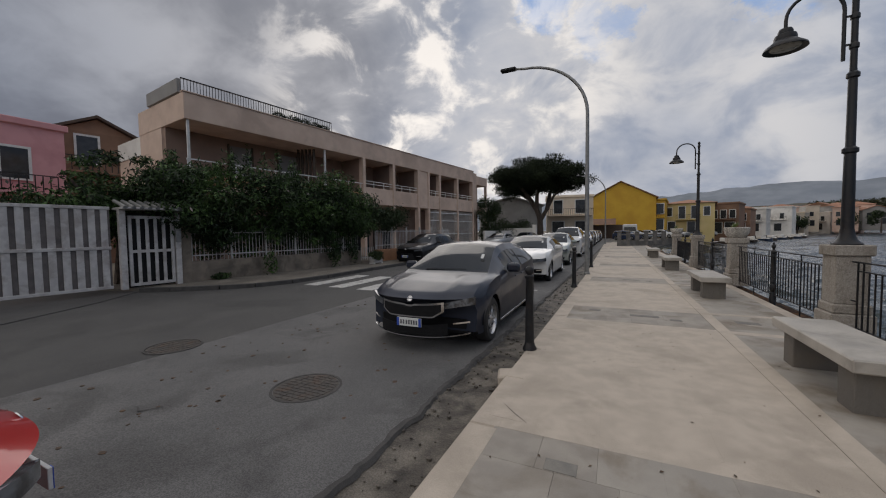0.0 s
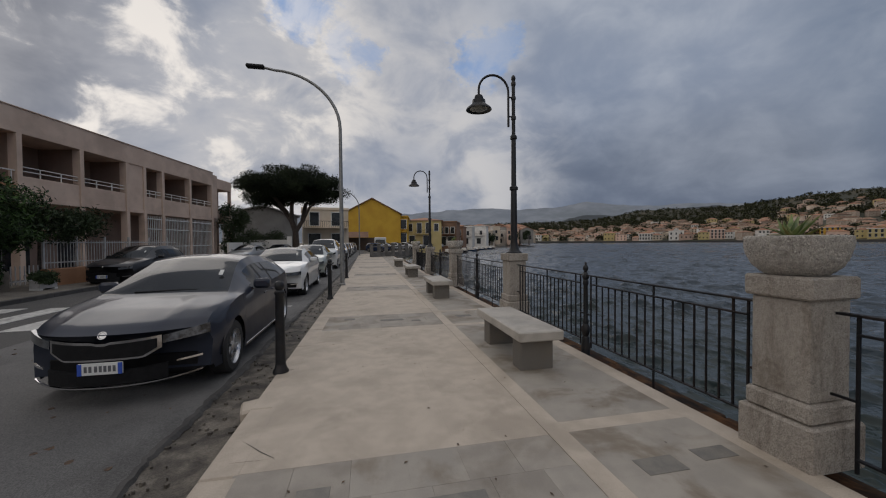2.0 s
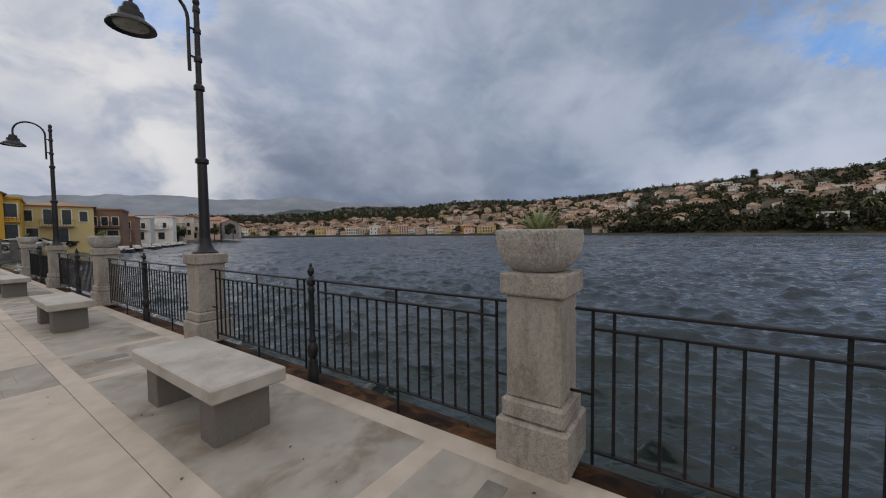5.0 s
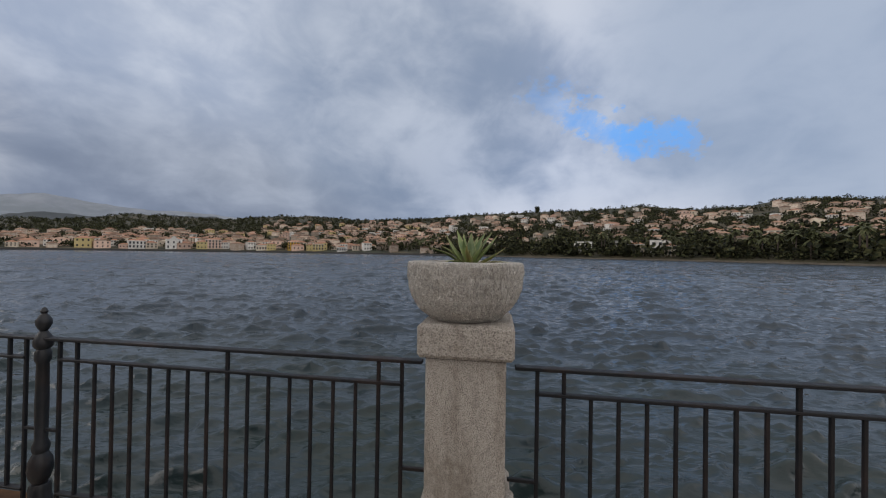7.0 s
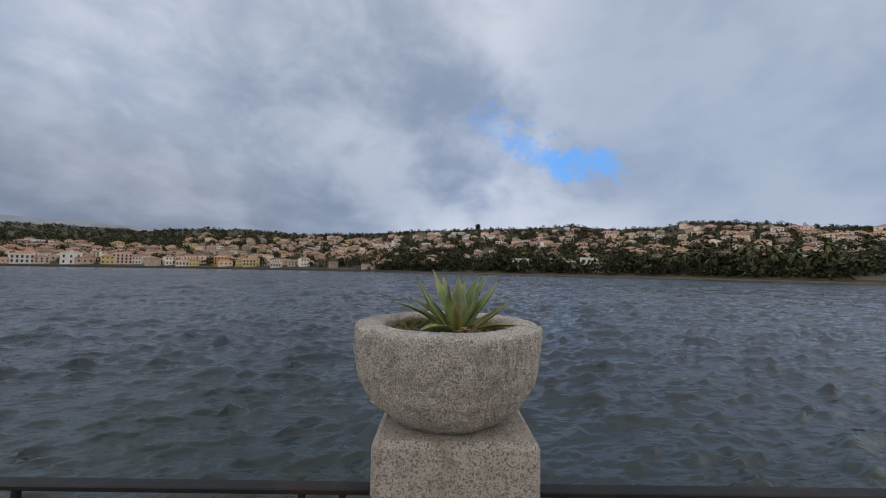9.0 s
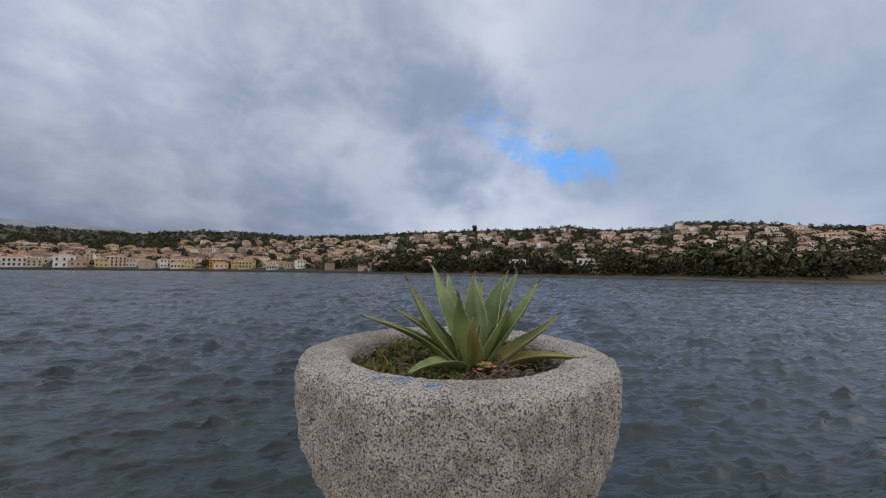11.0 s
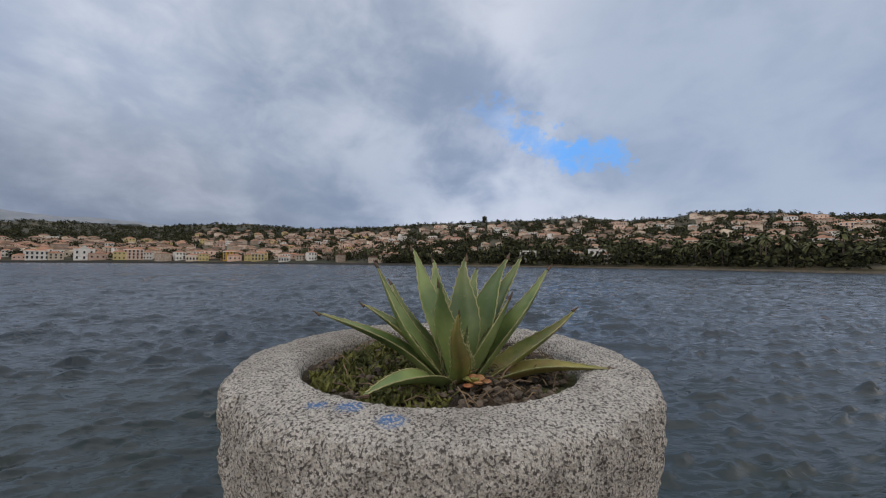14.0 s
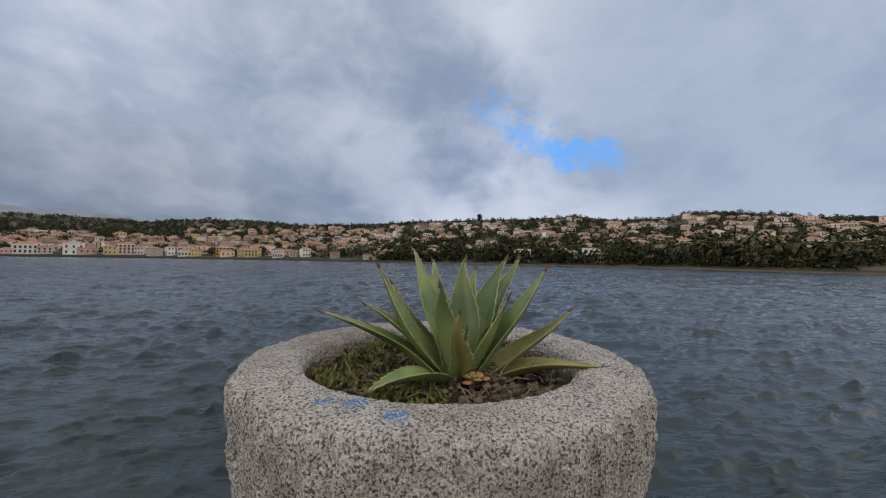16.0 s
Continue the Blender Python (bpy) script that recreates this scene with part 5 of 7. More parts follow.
def zebra():
    ob = thing("zebra_crossing", pose(0, 0, -0.124), "worn white zebra crossing stripes on the asphalt", "road marking")
    for k in range(3):
        x0 = -8.62 + 1.08 * k
        w = 0.52
        a, b = 8.28 - 0.10 * k, 10.9 - 0.1 * k
        part("stripe", G().box(x0, x0 + w, a, b, -0.01, 0.005), PAINTLINE, ob)


zebra()
for y in (9.55, 15.4, 20.9):
    ob = thing("bay_line", pose(0, y, -0.119), "white parking bay line on worn asphalt", "road marking", "parking bay lines")
    part("line", G().box(-4.3, -1.75, -0.09, 0.09, -0.01, 0.004), PAINTLINE, ob)


def manhole(x, y, r):
    ob = thing("manhole_cover", pose(x, y, -0.122), "round rusty cast-iron manhole cover in the road", "manhole cover", "manhole covers")
    part("frame", G().lathe([(r + 0.03, -0.02), (r + 0.03, 0.006), (r + 0.004, 0.007), (r + 0.004, -0.01)], 40, caps=False), LAVA, ob)
    lid = part("lid", G().lathe([(r - 0.004, -0.02), (r - 0.004, 0.003), (0.002, 0.004)], 40), MANH, ob)
    for i in range(-5, 6):
        w = math.sqrt(max(r * r * 0.86 - (i * r / 5.8) ** 2, 0))
        if w > 0.05:
            n = max(2, round(2 * w / 0.085))
            for k in range(n):
                a = -w + 2 * w * k / n
                part("tread", G().box(a + 0.006, a + 2 * w / n - 0.006, i * r / 5.8 - 0.018, i * r / 5.8 + 0.018, 0.002, 0.008), MANH, lid)


MANH = mat("rusty_cast_iron", (0.05, 0.044, 0.04), (0.09, 0.078, 0.068), 14, 0.7, 0.4, 80, stain=(0.10, 0.06, 0.04), sscale=5, samt=0.6)
manhole(-2.80, 2.69, 0.32)
manhole(-5.60, 2.96, 0.32)


def sliding_gate():
    ob = thing("sliding_gate", PF @ pose(0.15, 0, 0), "weathered white slatted sliding gate before a grey sheet", "gate")
    y0, y1 = -7.5, -0.15
    part("sheet", G().box(-0.04, -0.02, y0, y1, 0.06, 2.20), GATEGREY, ob, "dull grey backing sheet")
    for z in (0.08, 1.14, 2.20):
        part("rail", G().box(-0.02, 0.035, y0, y1, z - 0.04, z + 0.04, 0.006), GATEWHITE, ob)
    n = 30
    for i in range(n):
        y = y0 + (y1 - y0) * (i + 0.5) / n
        part("slat", G().box(-0.018, 0.022, y - 0.070, y + 0.070, 0.10, 2.20, 0.005), GATEWHITE, ob)


def side_gate():
    ob = thing("garden_gate", PF @ pose(0.15, 0.20, 0), "white barred pedestrian gate under a small tiled canopy", "gate")
    part("leaf_frame", G().box(-0.03, 0.03, 0.02, 0.10, 0.05, 2.02, 0.006).box(-0.03, 0.03, 1.02, 1.10, 0.05, 2.02, 0.006).box(-0.03, 0.03, 0.1, 1.02, 0.05, 0.13).box(-0.03, 0.03, 0.1, 1.02, 0.98, 1.06).box(-0.03, 0.03, 0.1, 1.02, 1.94, 2.02), GATEWHITE, ob)
    for k in range(4):
        part("bar", G().box(-0.02, 0.02, 0.21 + 0.2 * k, 0.29 + 0.2 * k, 0.1, 1.96, 0.005), GATEWHITE, ob)
    for y in (-0.11, 1.19):
        part("post", G().box(-0.09, 0.09, y - 0.07, y + 0.07, -0.02, 2.18, 0.01), GATEWHITE, ob, "white painted gate post")
    part("dark_backing", G().box(-0.12, -0.10, 0.0, 1.1, 0.0, 2.1), DARKIN, ob)
    part("canopy", G().box(-0.45, 0.38, -0.18, 1.24, 2.18, 2.24, 0.01), GATEWHITE, ob)
    for k in range(8):
        t = part("roof_tile", G().tube([(-0.45, -0.12 + 0.18 * k, 2.44), (0.42, -0.12 + 0.18 * k, 2.22)], 0.05, 8), GALV, ob)
    part("letter_box", G().box(0.11, 0.17, 1.10, 1.24, 1.25, 1.62, 0.01), GALV, ob)


sliding_gate()
side_gate()


def garden_wall():
    ob = thing("garden_wall", PF @ pose(-0.1, 1.75, 0), "low stained garden wall topped by a white iron fence", "wall")
    part("masonry", G().box(-0.15, 0.15, 0, 7.3, -0.1, 0.62, 0.02), OLDWALL, ob, "stained flaking render")
    part("masonry", G().box(-0.15, 0.15, 8.5, 22.0, -0.1, 0.58, 0.02), TERRACOTTA, ob, "terracotta painted base")
    part("wall_pier", G().box(-0.17, 0.17, -0.3, 0.05, -0.1, 1.75, 0.015), OLDWALL, ob)
    for a, b in ((0.1, 7.3), (8.5, 15.5)):
        n = int((b - a) / 0.125)
        for z in (0.80, 1.52):
            part("rail", G().box(-0.015, 0.015, a, b, z - 0.02, z + 0.02), GATEWHITE, ob)
        for i in range(n + 1):
            post = i % 10 == 0
            w = 0.03 if post else 0.009
            part("picket", G().box(-w, w, a + 0.125 * i - w, a + 0.125 * i + w, 0.6, 1.75 if post else 1.6), GATEWHITE, ob)
    # small lower gate between the two stretches
    for i in range(7):
        part("gate_bar", G().box(-0.012, 0.012, 7.45 + 0.14 * i, 7.475 + 0.14 * i, 0.12, 0.75), GATEWHITE, ob)
    part("gate_rail", G().box(-0.015, 0.015, 7.35, 8.45, 0.22, 0.26), GATEWHITE, ob)


OLDWALL = mat("flaking_render", (0.20, 0.165, 0.13), (0.28, 0.235, 0.185), 2.5, 0.9, 0.4, 30, stain=(0.10, 0.085, 0.07), sscale=1.4, samt=0.8)
garden_wall()


def leaves(blobs, n, size, seed, squash=0.6, droop=0.3):
    """Leaf blades scattered through ellipsoid clumps: centre, radii, share."""
    r = np.random.RandomState(seed)
    tot = sum(b[2] for b in blobs)
    vs, fs = [], []
    allp, alln = [], []
    for c, rad, share in blobs:
        k = int(n * share / tot)
        d = r.normal(size=(k, 3))
        d /= np.linalg.norm(d, axis=1)[:, None]
        q = r.uniform(0.45, 1.0, size=(k, 1)) ** 0.5 * (1 + 0.22 * r.normal(size=(k, 1)))
        allp.append(np.array(c) + d * q * np.array(rad))
        alln.append(d)
    p, d = np.concatenate(allp), np.concatenate(alln)
    k = len(p)
    nrm = d + r.normal(scale=0.8, size=(k, 3))
    nrm /= np.linalg.norm(nrm, axis=1)[:, None]
    ax = np.cross(nrm, r.normal(size=(k, 3)))
    ax[:, 2] -= droop
    ax /= np.linalg.norm(ax, axis=1)[:, None]
    sd = np.cross(nrm, ax)
    s = size * r.uniform(0.6, 1.4, size=(k, 1))
    v = np.stack([p - ax * s, p + sd * s * squash * 0.5 + nrm * s * 0.12, p + ax * s, p - sd * s * squash * 0.5 + nrm * s * 0.12], 1).reshape(-1, 3)
    g_ = G()
    g_.v = [tuple(q) for q in v.tolist()]
    g_.f = [(4 * i, 4 * i + 1, 4 * i + 2, 4 * i + 3) for i in range(k)]
    return g_


def shrub(name, m, label, stems, blobs, n, size, seed, material, category="shrub", flowers=0, group=""):
    ob = thing(name, m, label, category, group)
    for st in stems:
        part("stem", G().tube(st[0], st[1], 8), BARK, ob, "", True)
    part("crown", leaves(blobs, n, size, seed), material, ob, "dense green leaves", tidy=False)
    if flowers:
        part("blossom", leaves(blobs, flowers, size * 0.9, seed + 50), FLOWER, ob, "scattered pale blossoms", tidy=False)
    return ob


rs = random.Random(15)
blobs = []
for i in range(62):
    y = rs.uniform(1.3, 9.4)
    z = rs.uniform(1.75, 3.75 - 0.10 * abs(y - 5.5))
    blobs.append(((rs.uniform(-0.7, 0.45), y, z), (rs.uniform(0.4, 0.75), rs.uniform(0.5, 0.9), rs.uniform(0.35, 0.65)), 1.0))
for i in range(16):
    blobs.append(((rs.uniform(-0.2, 0.3), rs.uniform(1.9, 9.2), rs.uniform(1.25, 1.7)), (0.28, 0.42, rs.uniform(0.25, 0.45)), 0.35))
for i in range(34):                                      # shaded growth behind the fence
    blobs.append(((rs.uniform(-1.0, -0.45), rs.uniform(1.6, 9.3), rs.uniform(0.5, 1.8)), (0.3, 0.5, 0.45), 0.6))
for i in range(26):                                      # long shoots standing out of the top
    y = rs.uniform(1.2, 9.0)
    blobs.append(((rs.uniform(-0.5, 0.3), y, rs.uniform(3.2, 4.25 - 0.12 * abs(y - 4.5))), (0.12, 0.16, rs.uniform(0.3, 0.5)), 0.10))
for i in range(6):
    blobs.append(((rs.uniform(0.25, 0.45), rs.uniform(3.8, 8.6), rs.uniform(0.4, 0.9)), (0.16, 0.26, 0.45), 0.22))
shrub("climbing_hedge", PF, "tall dark green climbing hedge spilling over the garden wall", [([(-0.3, y, 0.0), (-0.25, y + 0.2, 1.2), (-0.2, y - 0.1, 2.4)], [0.07, 0.05, 0.02]) for y in (2.6, 4.2, 5.9, 7.5)], blobs, 58000, 0.085, 1, LEAF, "hedge", 260)
blobs = []
for i in range(34):
    y = rs.uniform(-2.0, 2.6)
    blobs.append(((rs.uniform(-2.2, -0.5), y, rs.uniform(1.6, 2.75 + 0.45 * max(min(y, 1.4), -1.0))), (rs.uniform(0.5, 0.8), rs.uniform(0.5, 0.8), rs.uniform(0.35, 0.6)), 1.0))
for i in range(26):
    y = rs.uniform(-0.6, 2.6)
    z = rs.uniform(2.7, 4.05 - 0.3 * abs(y - 0.7))
    blobs.append(((rs.uniform(-1.9, -0.8), y, z), (0.22, 0.34, 0.17), 0.22))
shrub("garden_tree", PF, "bushy dark garden tree behind the pedestrian gate", [([(-1.4, 0.4, 0), (-1.4, 0.5, 1.5), (-1.6, 0.8, 3)], [0.14, 0.10, 0.04]), ([(-1.4, 0.5, 1.4), (-1.0, -0.6, 3.0)], [0.08, 0.03])], blobs, 20000, 0.085, 2, LEAF, "tree", 60)
blobs = [((rs.uniform(-0.9, 0.1), rs.uniform(9.2, 12.4), rs.uniform(1.7, 2.6)), (0.5, rs.uniform(0.5, 0.8), rs.uniform(0.3, 0.5)), 1.0) for i in range(14)]
shrub("garden_shrub", PF, "small dark shrub leaning over the fence", [([(-0.4, 10.4, 0), (-0.45, 10.5, 2.2)], [0.06, 0.03])], blobs, 5200, 0.08, 3, LEAF2)
shrub("weed_tuft", PF @ pose(0, 2.6, -0.02), "green weeds at the foot of the garden wall", [], [((0.2, 0, 0.1), (0.12, 0.3, 0.1), 1)], 260, 0.06, 5, LEAF, "weeds")

ob = thing("flower_trough", PF @ pose(0.75, 9.35, -0.02), "white ornate trough with a low dark plant on the pavement", "planter")
part("trough", G().prism([(-0.16, -0.28), (0.16, -0.28), (0.16, 0.28), (-0.16, 0.28)], 0.05, 0.30), GATEWHITE, ob)
for y in (-0.24, 0.24):
    part("foot", G().box(-0.16, 0.16, y - 0.05, y + 0.05, 0, 0.06), WHITEP, ob)
part("plant", leaves([((0, 0, 0.44), (0.24, 0.40, 0.16), 1), ((0.16, 0, 0.28), (0.08, 0.3, 0.1), 0.4)], 800, 0.07, 9), LEAF2, ob, "low dark plant", tidy=False)

# ---- long two-storey building ----
BF = pose(-15.5, 9.0, 0, 0, 0, -8)


def long_building():
    ob = thing("apartment_building", BF, "long two-storey beige-pink building with open loggias and roof terrace", "building")
    P = lambda n_, g_, m_, l_="", par=ob: part(n_, g_, m_, par, l_)
    D = -4.6
    # recessed walls take the darker render, so their shade is partly coloured in
    P("ground_floor_wall", G().box(D, -1.9, 0, 24.2, -0.3, 3.3), STUCCO_SHADE)
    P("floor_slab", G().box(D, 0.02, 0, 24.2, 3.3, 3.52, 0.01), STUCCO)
    P("upper_wall", G().box(D, -1.9, 0.0, 24.2, 3.52, 6.15), STUCCO_SHADE)
    P("roof_band", G().box(D - 0.05, 0.06, -0.06, 24.2, 6.12, 7.17, 0.015), STUCCO, "broad plain beige roof band")
    P("coping", G().box(-0.12, 0.10, -0.10, 24.2, 7.17, 7.215, 0.008), STUCCO)
    cols = [9.78, 12.62, 15.45, 16.78, 18.38, 21.24, 24.08]
    for s in cols:
        P("column", G().box(-0.30, 0.07, s - 0.11, s + 0.11, -0.3, 6.15, 0.01), STUCCO)
        P("dividing_wall", G().box(-1.9, -0.3, s - 0.07, s + 0.07, 3.52, 6.15), STUCCO_SHADE)
    P("blind_panel", G().box(-0.12, 0.0, 15.56, 16.67, 3.52, 6.15), STUCCO)
    for a, b in zip(cols, cols[1:]):
        if a == 15.45:
            continue
        P("balcony_front", G().box(-0.14, 0.0, a + 0.11, b - 0.11, 3.52, 4.36, 0.01), STUCCO)
        for z in (4.58, 4.76):
            P("balcony_rail", G().box(-0.09, -0.05, a + 0.11, b - 0.11, z - 0.02, z + 0.02), OFFWHITE)
        n = 3
        for i in range(1, n):
            q = a + (b - a) * i / n
            P("rail_post", G().box(-0.09, -0.05, q - 0.02, q + 0.02, 4.36, 4.76), OFFWHITE)
        w = P("balcony_door", G().box(-1.9, -1.86, a + 0.5, a + 1.35, 3.55, 5.75), DARKOPEN, "dark balcony door")
        part("door_frame", G().box(-1.9, -1.84, a + 0.42, a + 0.5, 3.55, 5.83).box(-1.9, -1.84, a + 1.35, a + 1.43, 3.55, 5.83), WOODDK, w)
    # open corner balcony
    P("balcony_front", G().box(-0.12, 0.0, 0.0, 9.67, 3.52, 3.98, 0.01), TERRACOTTA, "low terracotta balcony front")
    for z in (4.55,):
        P("balcony_rail", G().box(-0.08, -0.02, 0.0, 9.67, z - 0.025, z + 0.025), WHITEP)
    for i in range(6):
        P("rail_post", G().box(-0.07, -0.03, 0.02 + 1.9 * i, 0.06 + 1.9 * i, 3.98, 4.55), WHITEP)
    for s in (0.10, 6.85):
        P("slim_column", G().box(-0.10, -0.02, s - 0.045, s + 0.045, 3.98, 6.15), WHITEP)
    for s in (2.6, 5.2):
        w = P("shuttered_door", G().box(-1.9, -1.84, s, s + 1.1, 3.55, 5.8), GREYW, "grey closed shutter")
        part("shutter_frame", G().box(-1.9, -1.82, s - 0.08, s, 3.55, 5.88).box(-1.9, -1.82, s + 1.1, s + 1.18, 3.55, 5.88), WOODDK, w)
    for i in range(5):
        P("screen_slat", G().box(-1.2 + 0.2 * i, -1.16 + 0.2 * i, 5.9 + 0.1 * i, 6.05 + 0.1 * i, 3.9, 6.15), WOODDK)
    # end wall with opening
    P("end_wall", G().box(D, -2.2, -0.04, 0.2, -0.3, 6.15), STUCCO)
    P("end_balcony", G().box(-2.2, -0.1, -0.06, 0.06, 3.52, 3.98), TERRACOTTA)
    # ground floor: white grilles
    for a, b in ((16.95, 18.25), (18.5, 21.1), (21.4, 23.95)):
        P("grille_frame", G().box(-0.06, 0.0, a, b, 2.98, 3.05).box(-0.06, 0.0, a, b, 2.35, 2.41).box(-0.06, 0.0, a, b, 1.25, 1.31).box(-0.06, 0.0, a, b, 0.3, 0.36), WHITEP)
        n = int((b - a) / 0.16)
        for i in range(n + 1):
            P("grille_bar", G().box(-0.045, -0.015, a + (b - a) * i / n - 0.014, a + (b - a) * i / n + 0.014, 0.3, 3.2), WHITEP)
    P("grille_plinth", G().box(-0.15, 0.05, 16.9, 24.1, -0.3, 0.34), STUCCO)
    for a in (10.4, 13.4):
        P("ground_opening", G().box(-1.92, -1.87, a, a + 1.6, 0.1, 2.6), DARKOPEN)
    # roof terrace
    P("terrace_rail", G().box(-0.06, 0.0, -0.1, 7.35, 7.68, 7.72), IRON)
    for i in range(64):
        P("terrace_bar", G().box(-0.04, -0.02, -0.1 + 7.45 * i / 63 - 0.009, -0.1 + 7.45 * i / 63 + 0.009, 7.20, 7.69), IRON)
    P("rear_wing", G().box(-8.6, D, 0.3, 12.0, -0.3, 5.4), STUCCO)
    P("rear_wing_parapet", G().box(-8.65, D, 0.25, 12.0, 5.4, 6.3, 0.01), OFFWHITE, "white parapet of the rear wing")
    P("terrace_parapet", G().box(-3.4, -0.3, -0.12, 0.02, 7.20, 7.76, 0.01), GREYW, "pale end parapet of the terrace")
    for i, y in enumerate((4.4, 5.2, 5.9, 6.6, 7.1)):
        P("terrace_plant", leaves([((-0.4, y, 7.40), (0.2, 0.42, 0.20), 1)], 260, 0.07, 31 + i), LEAF2, "bushy plant behind the terrace rail")
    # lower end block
    P("end_block_wall", G().box(D, -1.5, 24.2, 27.9, -0.3, 6.9), STUCCO_SHADE)
    P("end_block_band", G().box(D, -0.35, 24.2, 27.9, 6.1, 6.95, 0.01), STUCCO)
    P("end_block_slab", G().box(D, -0.35, 24.2, 27.9, 3.2, 3.5, 0.01), STUCCO)
    for s in (24.35, 25.3, 27.8):
        P("column", G().box(-0.6, -0.38, s - 0.1, s + 0.1, -0.3, 6.1), STUCCO)
    P("balcony_front", G().box(-0.5, -0.38, 25.4, 27.7, 3.5, 4.3), STUCCO)
    P("balcony_rail", G().box(-0.46, -0.42, 25.4, 27.7, 4.5, 4.54), OFFWHITE)
    P("step_wall", G().box(D, -0.02, 24.2, 24.95, 3.5, 7.05, 0.01), STUCCO)
    P("white_fence_wall", G().box(0.9, 1.05, 24.5, 33.0, -0.3, 1.5, 0.01), OFFWHITE, "white boundary wall")


long_building()


def simple_house(m, label, w, d, h, wall, roof="flat", windows=(), group="", balcony=(), cat="house", roofm=None, roofh=1.2, far=False):
    """A house: front face at local y = 0 looking to -y; windows: x, z, width, height."""
    ob = thing("house", m, label, cat, group)
    part("wall", G().box(-w / 2, w / 2, 0, d, -1.5, h), wall, ob)
    if roof == "flat":
        part("roof", G().box(-w / 2 - 0.15, w / 2 + 0.15, -0.15, d + 0.15, h, h + 0.35, 0.03), roofm or wall, ob)
    elif roof == "gable":
        g_ = G().add([(-w / 2, 0, h), (w / 2, 0, h), (0, 0, h + roofh), (-w / 2, d, h), (w / 2, d, h), (0, d, h + roofh)], [(0, 1, 2), (3, 5, 4), (0, 3, 4, 1), (0, 2, 5, 3), (1, 4, 5, 2)])
        part("gable_wall", g_, wall, ob)
        e = 0.35
        for s in (-1, 1):
            part("roof", G().add([(0, -e, h + roofh + 0.05), (s * (w / 2 + e), -e, h - e * roofh / (w / 2) + 0.05), (s * (w / 2 + e), d + e, h - e * roofh / (w / 2) + 0.05), (0, d + e, h + roofh + 0.05),
                                  (0, -e, h + roofh + 0.22), (s * (w / 2 + e), -e, h - e * roofh / (w / 2) + 0.22), (s * (w / 2 + e), d + e, h - e * roofh / (w / 2) + 0.22), (0, d + e, h + roofh + 0.22)],
                                 [(0, 1, 2, 3), (4, 7, 6, 5), (0, 4, 5, 1), (1, 5, 6, 2), (2, 6, 7, 3), (3, 7, 4, 0)]), roofm or ROOFTILE, ob)
    else:
        e, k = 0.4, min(w, d) / 2 * 0.95
        g_ = G().add([(-w / 2 - e, -e, h), (w / 2 + e, -e, h), (w / 2 + e, d + e, h), (-w / 2 - e, d + e, h), (-w / 2 + k, d / 2, h + roofh), (w / 2 - k, d / 2, h + roofh)], [(0, 1, 5, 4), (1, 2, 5), (2, 3, 4, 5), (3, 0, 4), (3, 2, 1, 0)])
        part("roof", g_, roofm or ROOFTILE, ob)
    for x, z, ww, hh in windows:
        if far:
            part("window", G().box(x - ww / 2, x + ww / 2, -0.06, 0.04, z, z + hh), DARKOPEN, ob)
            continue
        wd = part("window", G().box(x - ww / 2, x + ww / 2, -0.04, 0.04, z, z + hh), DARKOPEN, ob)
        part("window_frame", G().box(x - ww / 2 - 0.12, x - ww / 2, -0.07, 0.03, z - 0.1, z + hh + 0.12).box(x + ww / 2, x + ww / 2 + 0.12, -0.07, 0.03, z - 0.1, z + hh + 0.12).box(x - ww / 2, x + ww / 2, -0.07, 0.03, z + hh, z + hh + 0.12).box(x - ww / 2, x + ww / 2, -0.09, 0.03, z - 0.1, z), WHITEP, wd)
    for x0, x1, z, p in balcony:
        b = part("balcony", G().box(x0, x1, -p, 0.05, z - 0.12, z), wall, ob)
        part("balcony_rail", G().box(x0, x1, -p, -p + 0.05, z + 0.85, z + 0.9).box(x0, x0 + 0.05, -p, 0, z + 0.85, z + 0.9).box(x1 - 0.05, x1, -p, 0, z + 0.85, z + 0.9), IRON, b)
        n = int((x1 - x0) / 0.3)
        g_ = G()
        for i in range(n + 1):
            q = x0 + (x1 - x0) * i / n
            g_.box(q - 0.02, q + 0.02, -p, -p + 0.04, z, z + 0.87)
        part("balcony_grating", g_, IRON, b)
    return ob


def at(az, dist, turn=0.0, z=0.0):
    """A place by its bearing from the start, its front turned to face back."""
    a = radians(az)
    return pose(dist * math.sin(a), dist * math.cos(a), z, 0, 0, -az + turn)


simple_house(at(-79.2, 29, 12), "pink rendered house with white framed windows and arched door", 9.0, 8, 7.45, PINK, "flat", [(2.5, 4.6, 1.0, 1.6), (-1.0, 4.6, 1.0, 1.6), (2.9, 0.6, 1.1, 2.4)], balcony=[(0.9, 3.9, 3.9, 0.7)])
simple_house(at(-68.2, 33, 10), "brown house with dark wooden eaves behind the garden", 3.6, 8, 8.2, BROWNW, "gable", [(-0.5, 6.2, 1.0, 1.7)], balcony=[(-1.7, 1.7, 5.6, 1.0)], roofm=WOODDK, roofh=0.9)
simple_house(at(-14.4, 52, 6), "plain grey rendered house behind the pine", 8.5, 8, 4.9, GREYW, "gable", [(-2.5, 3.9, 0.8, 0.6)], roofh=1.2, roofm=GREYW)
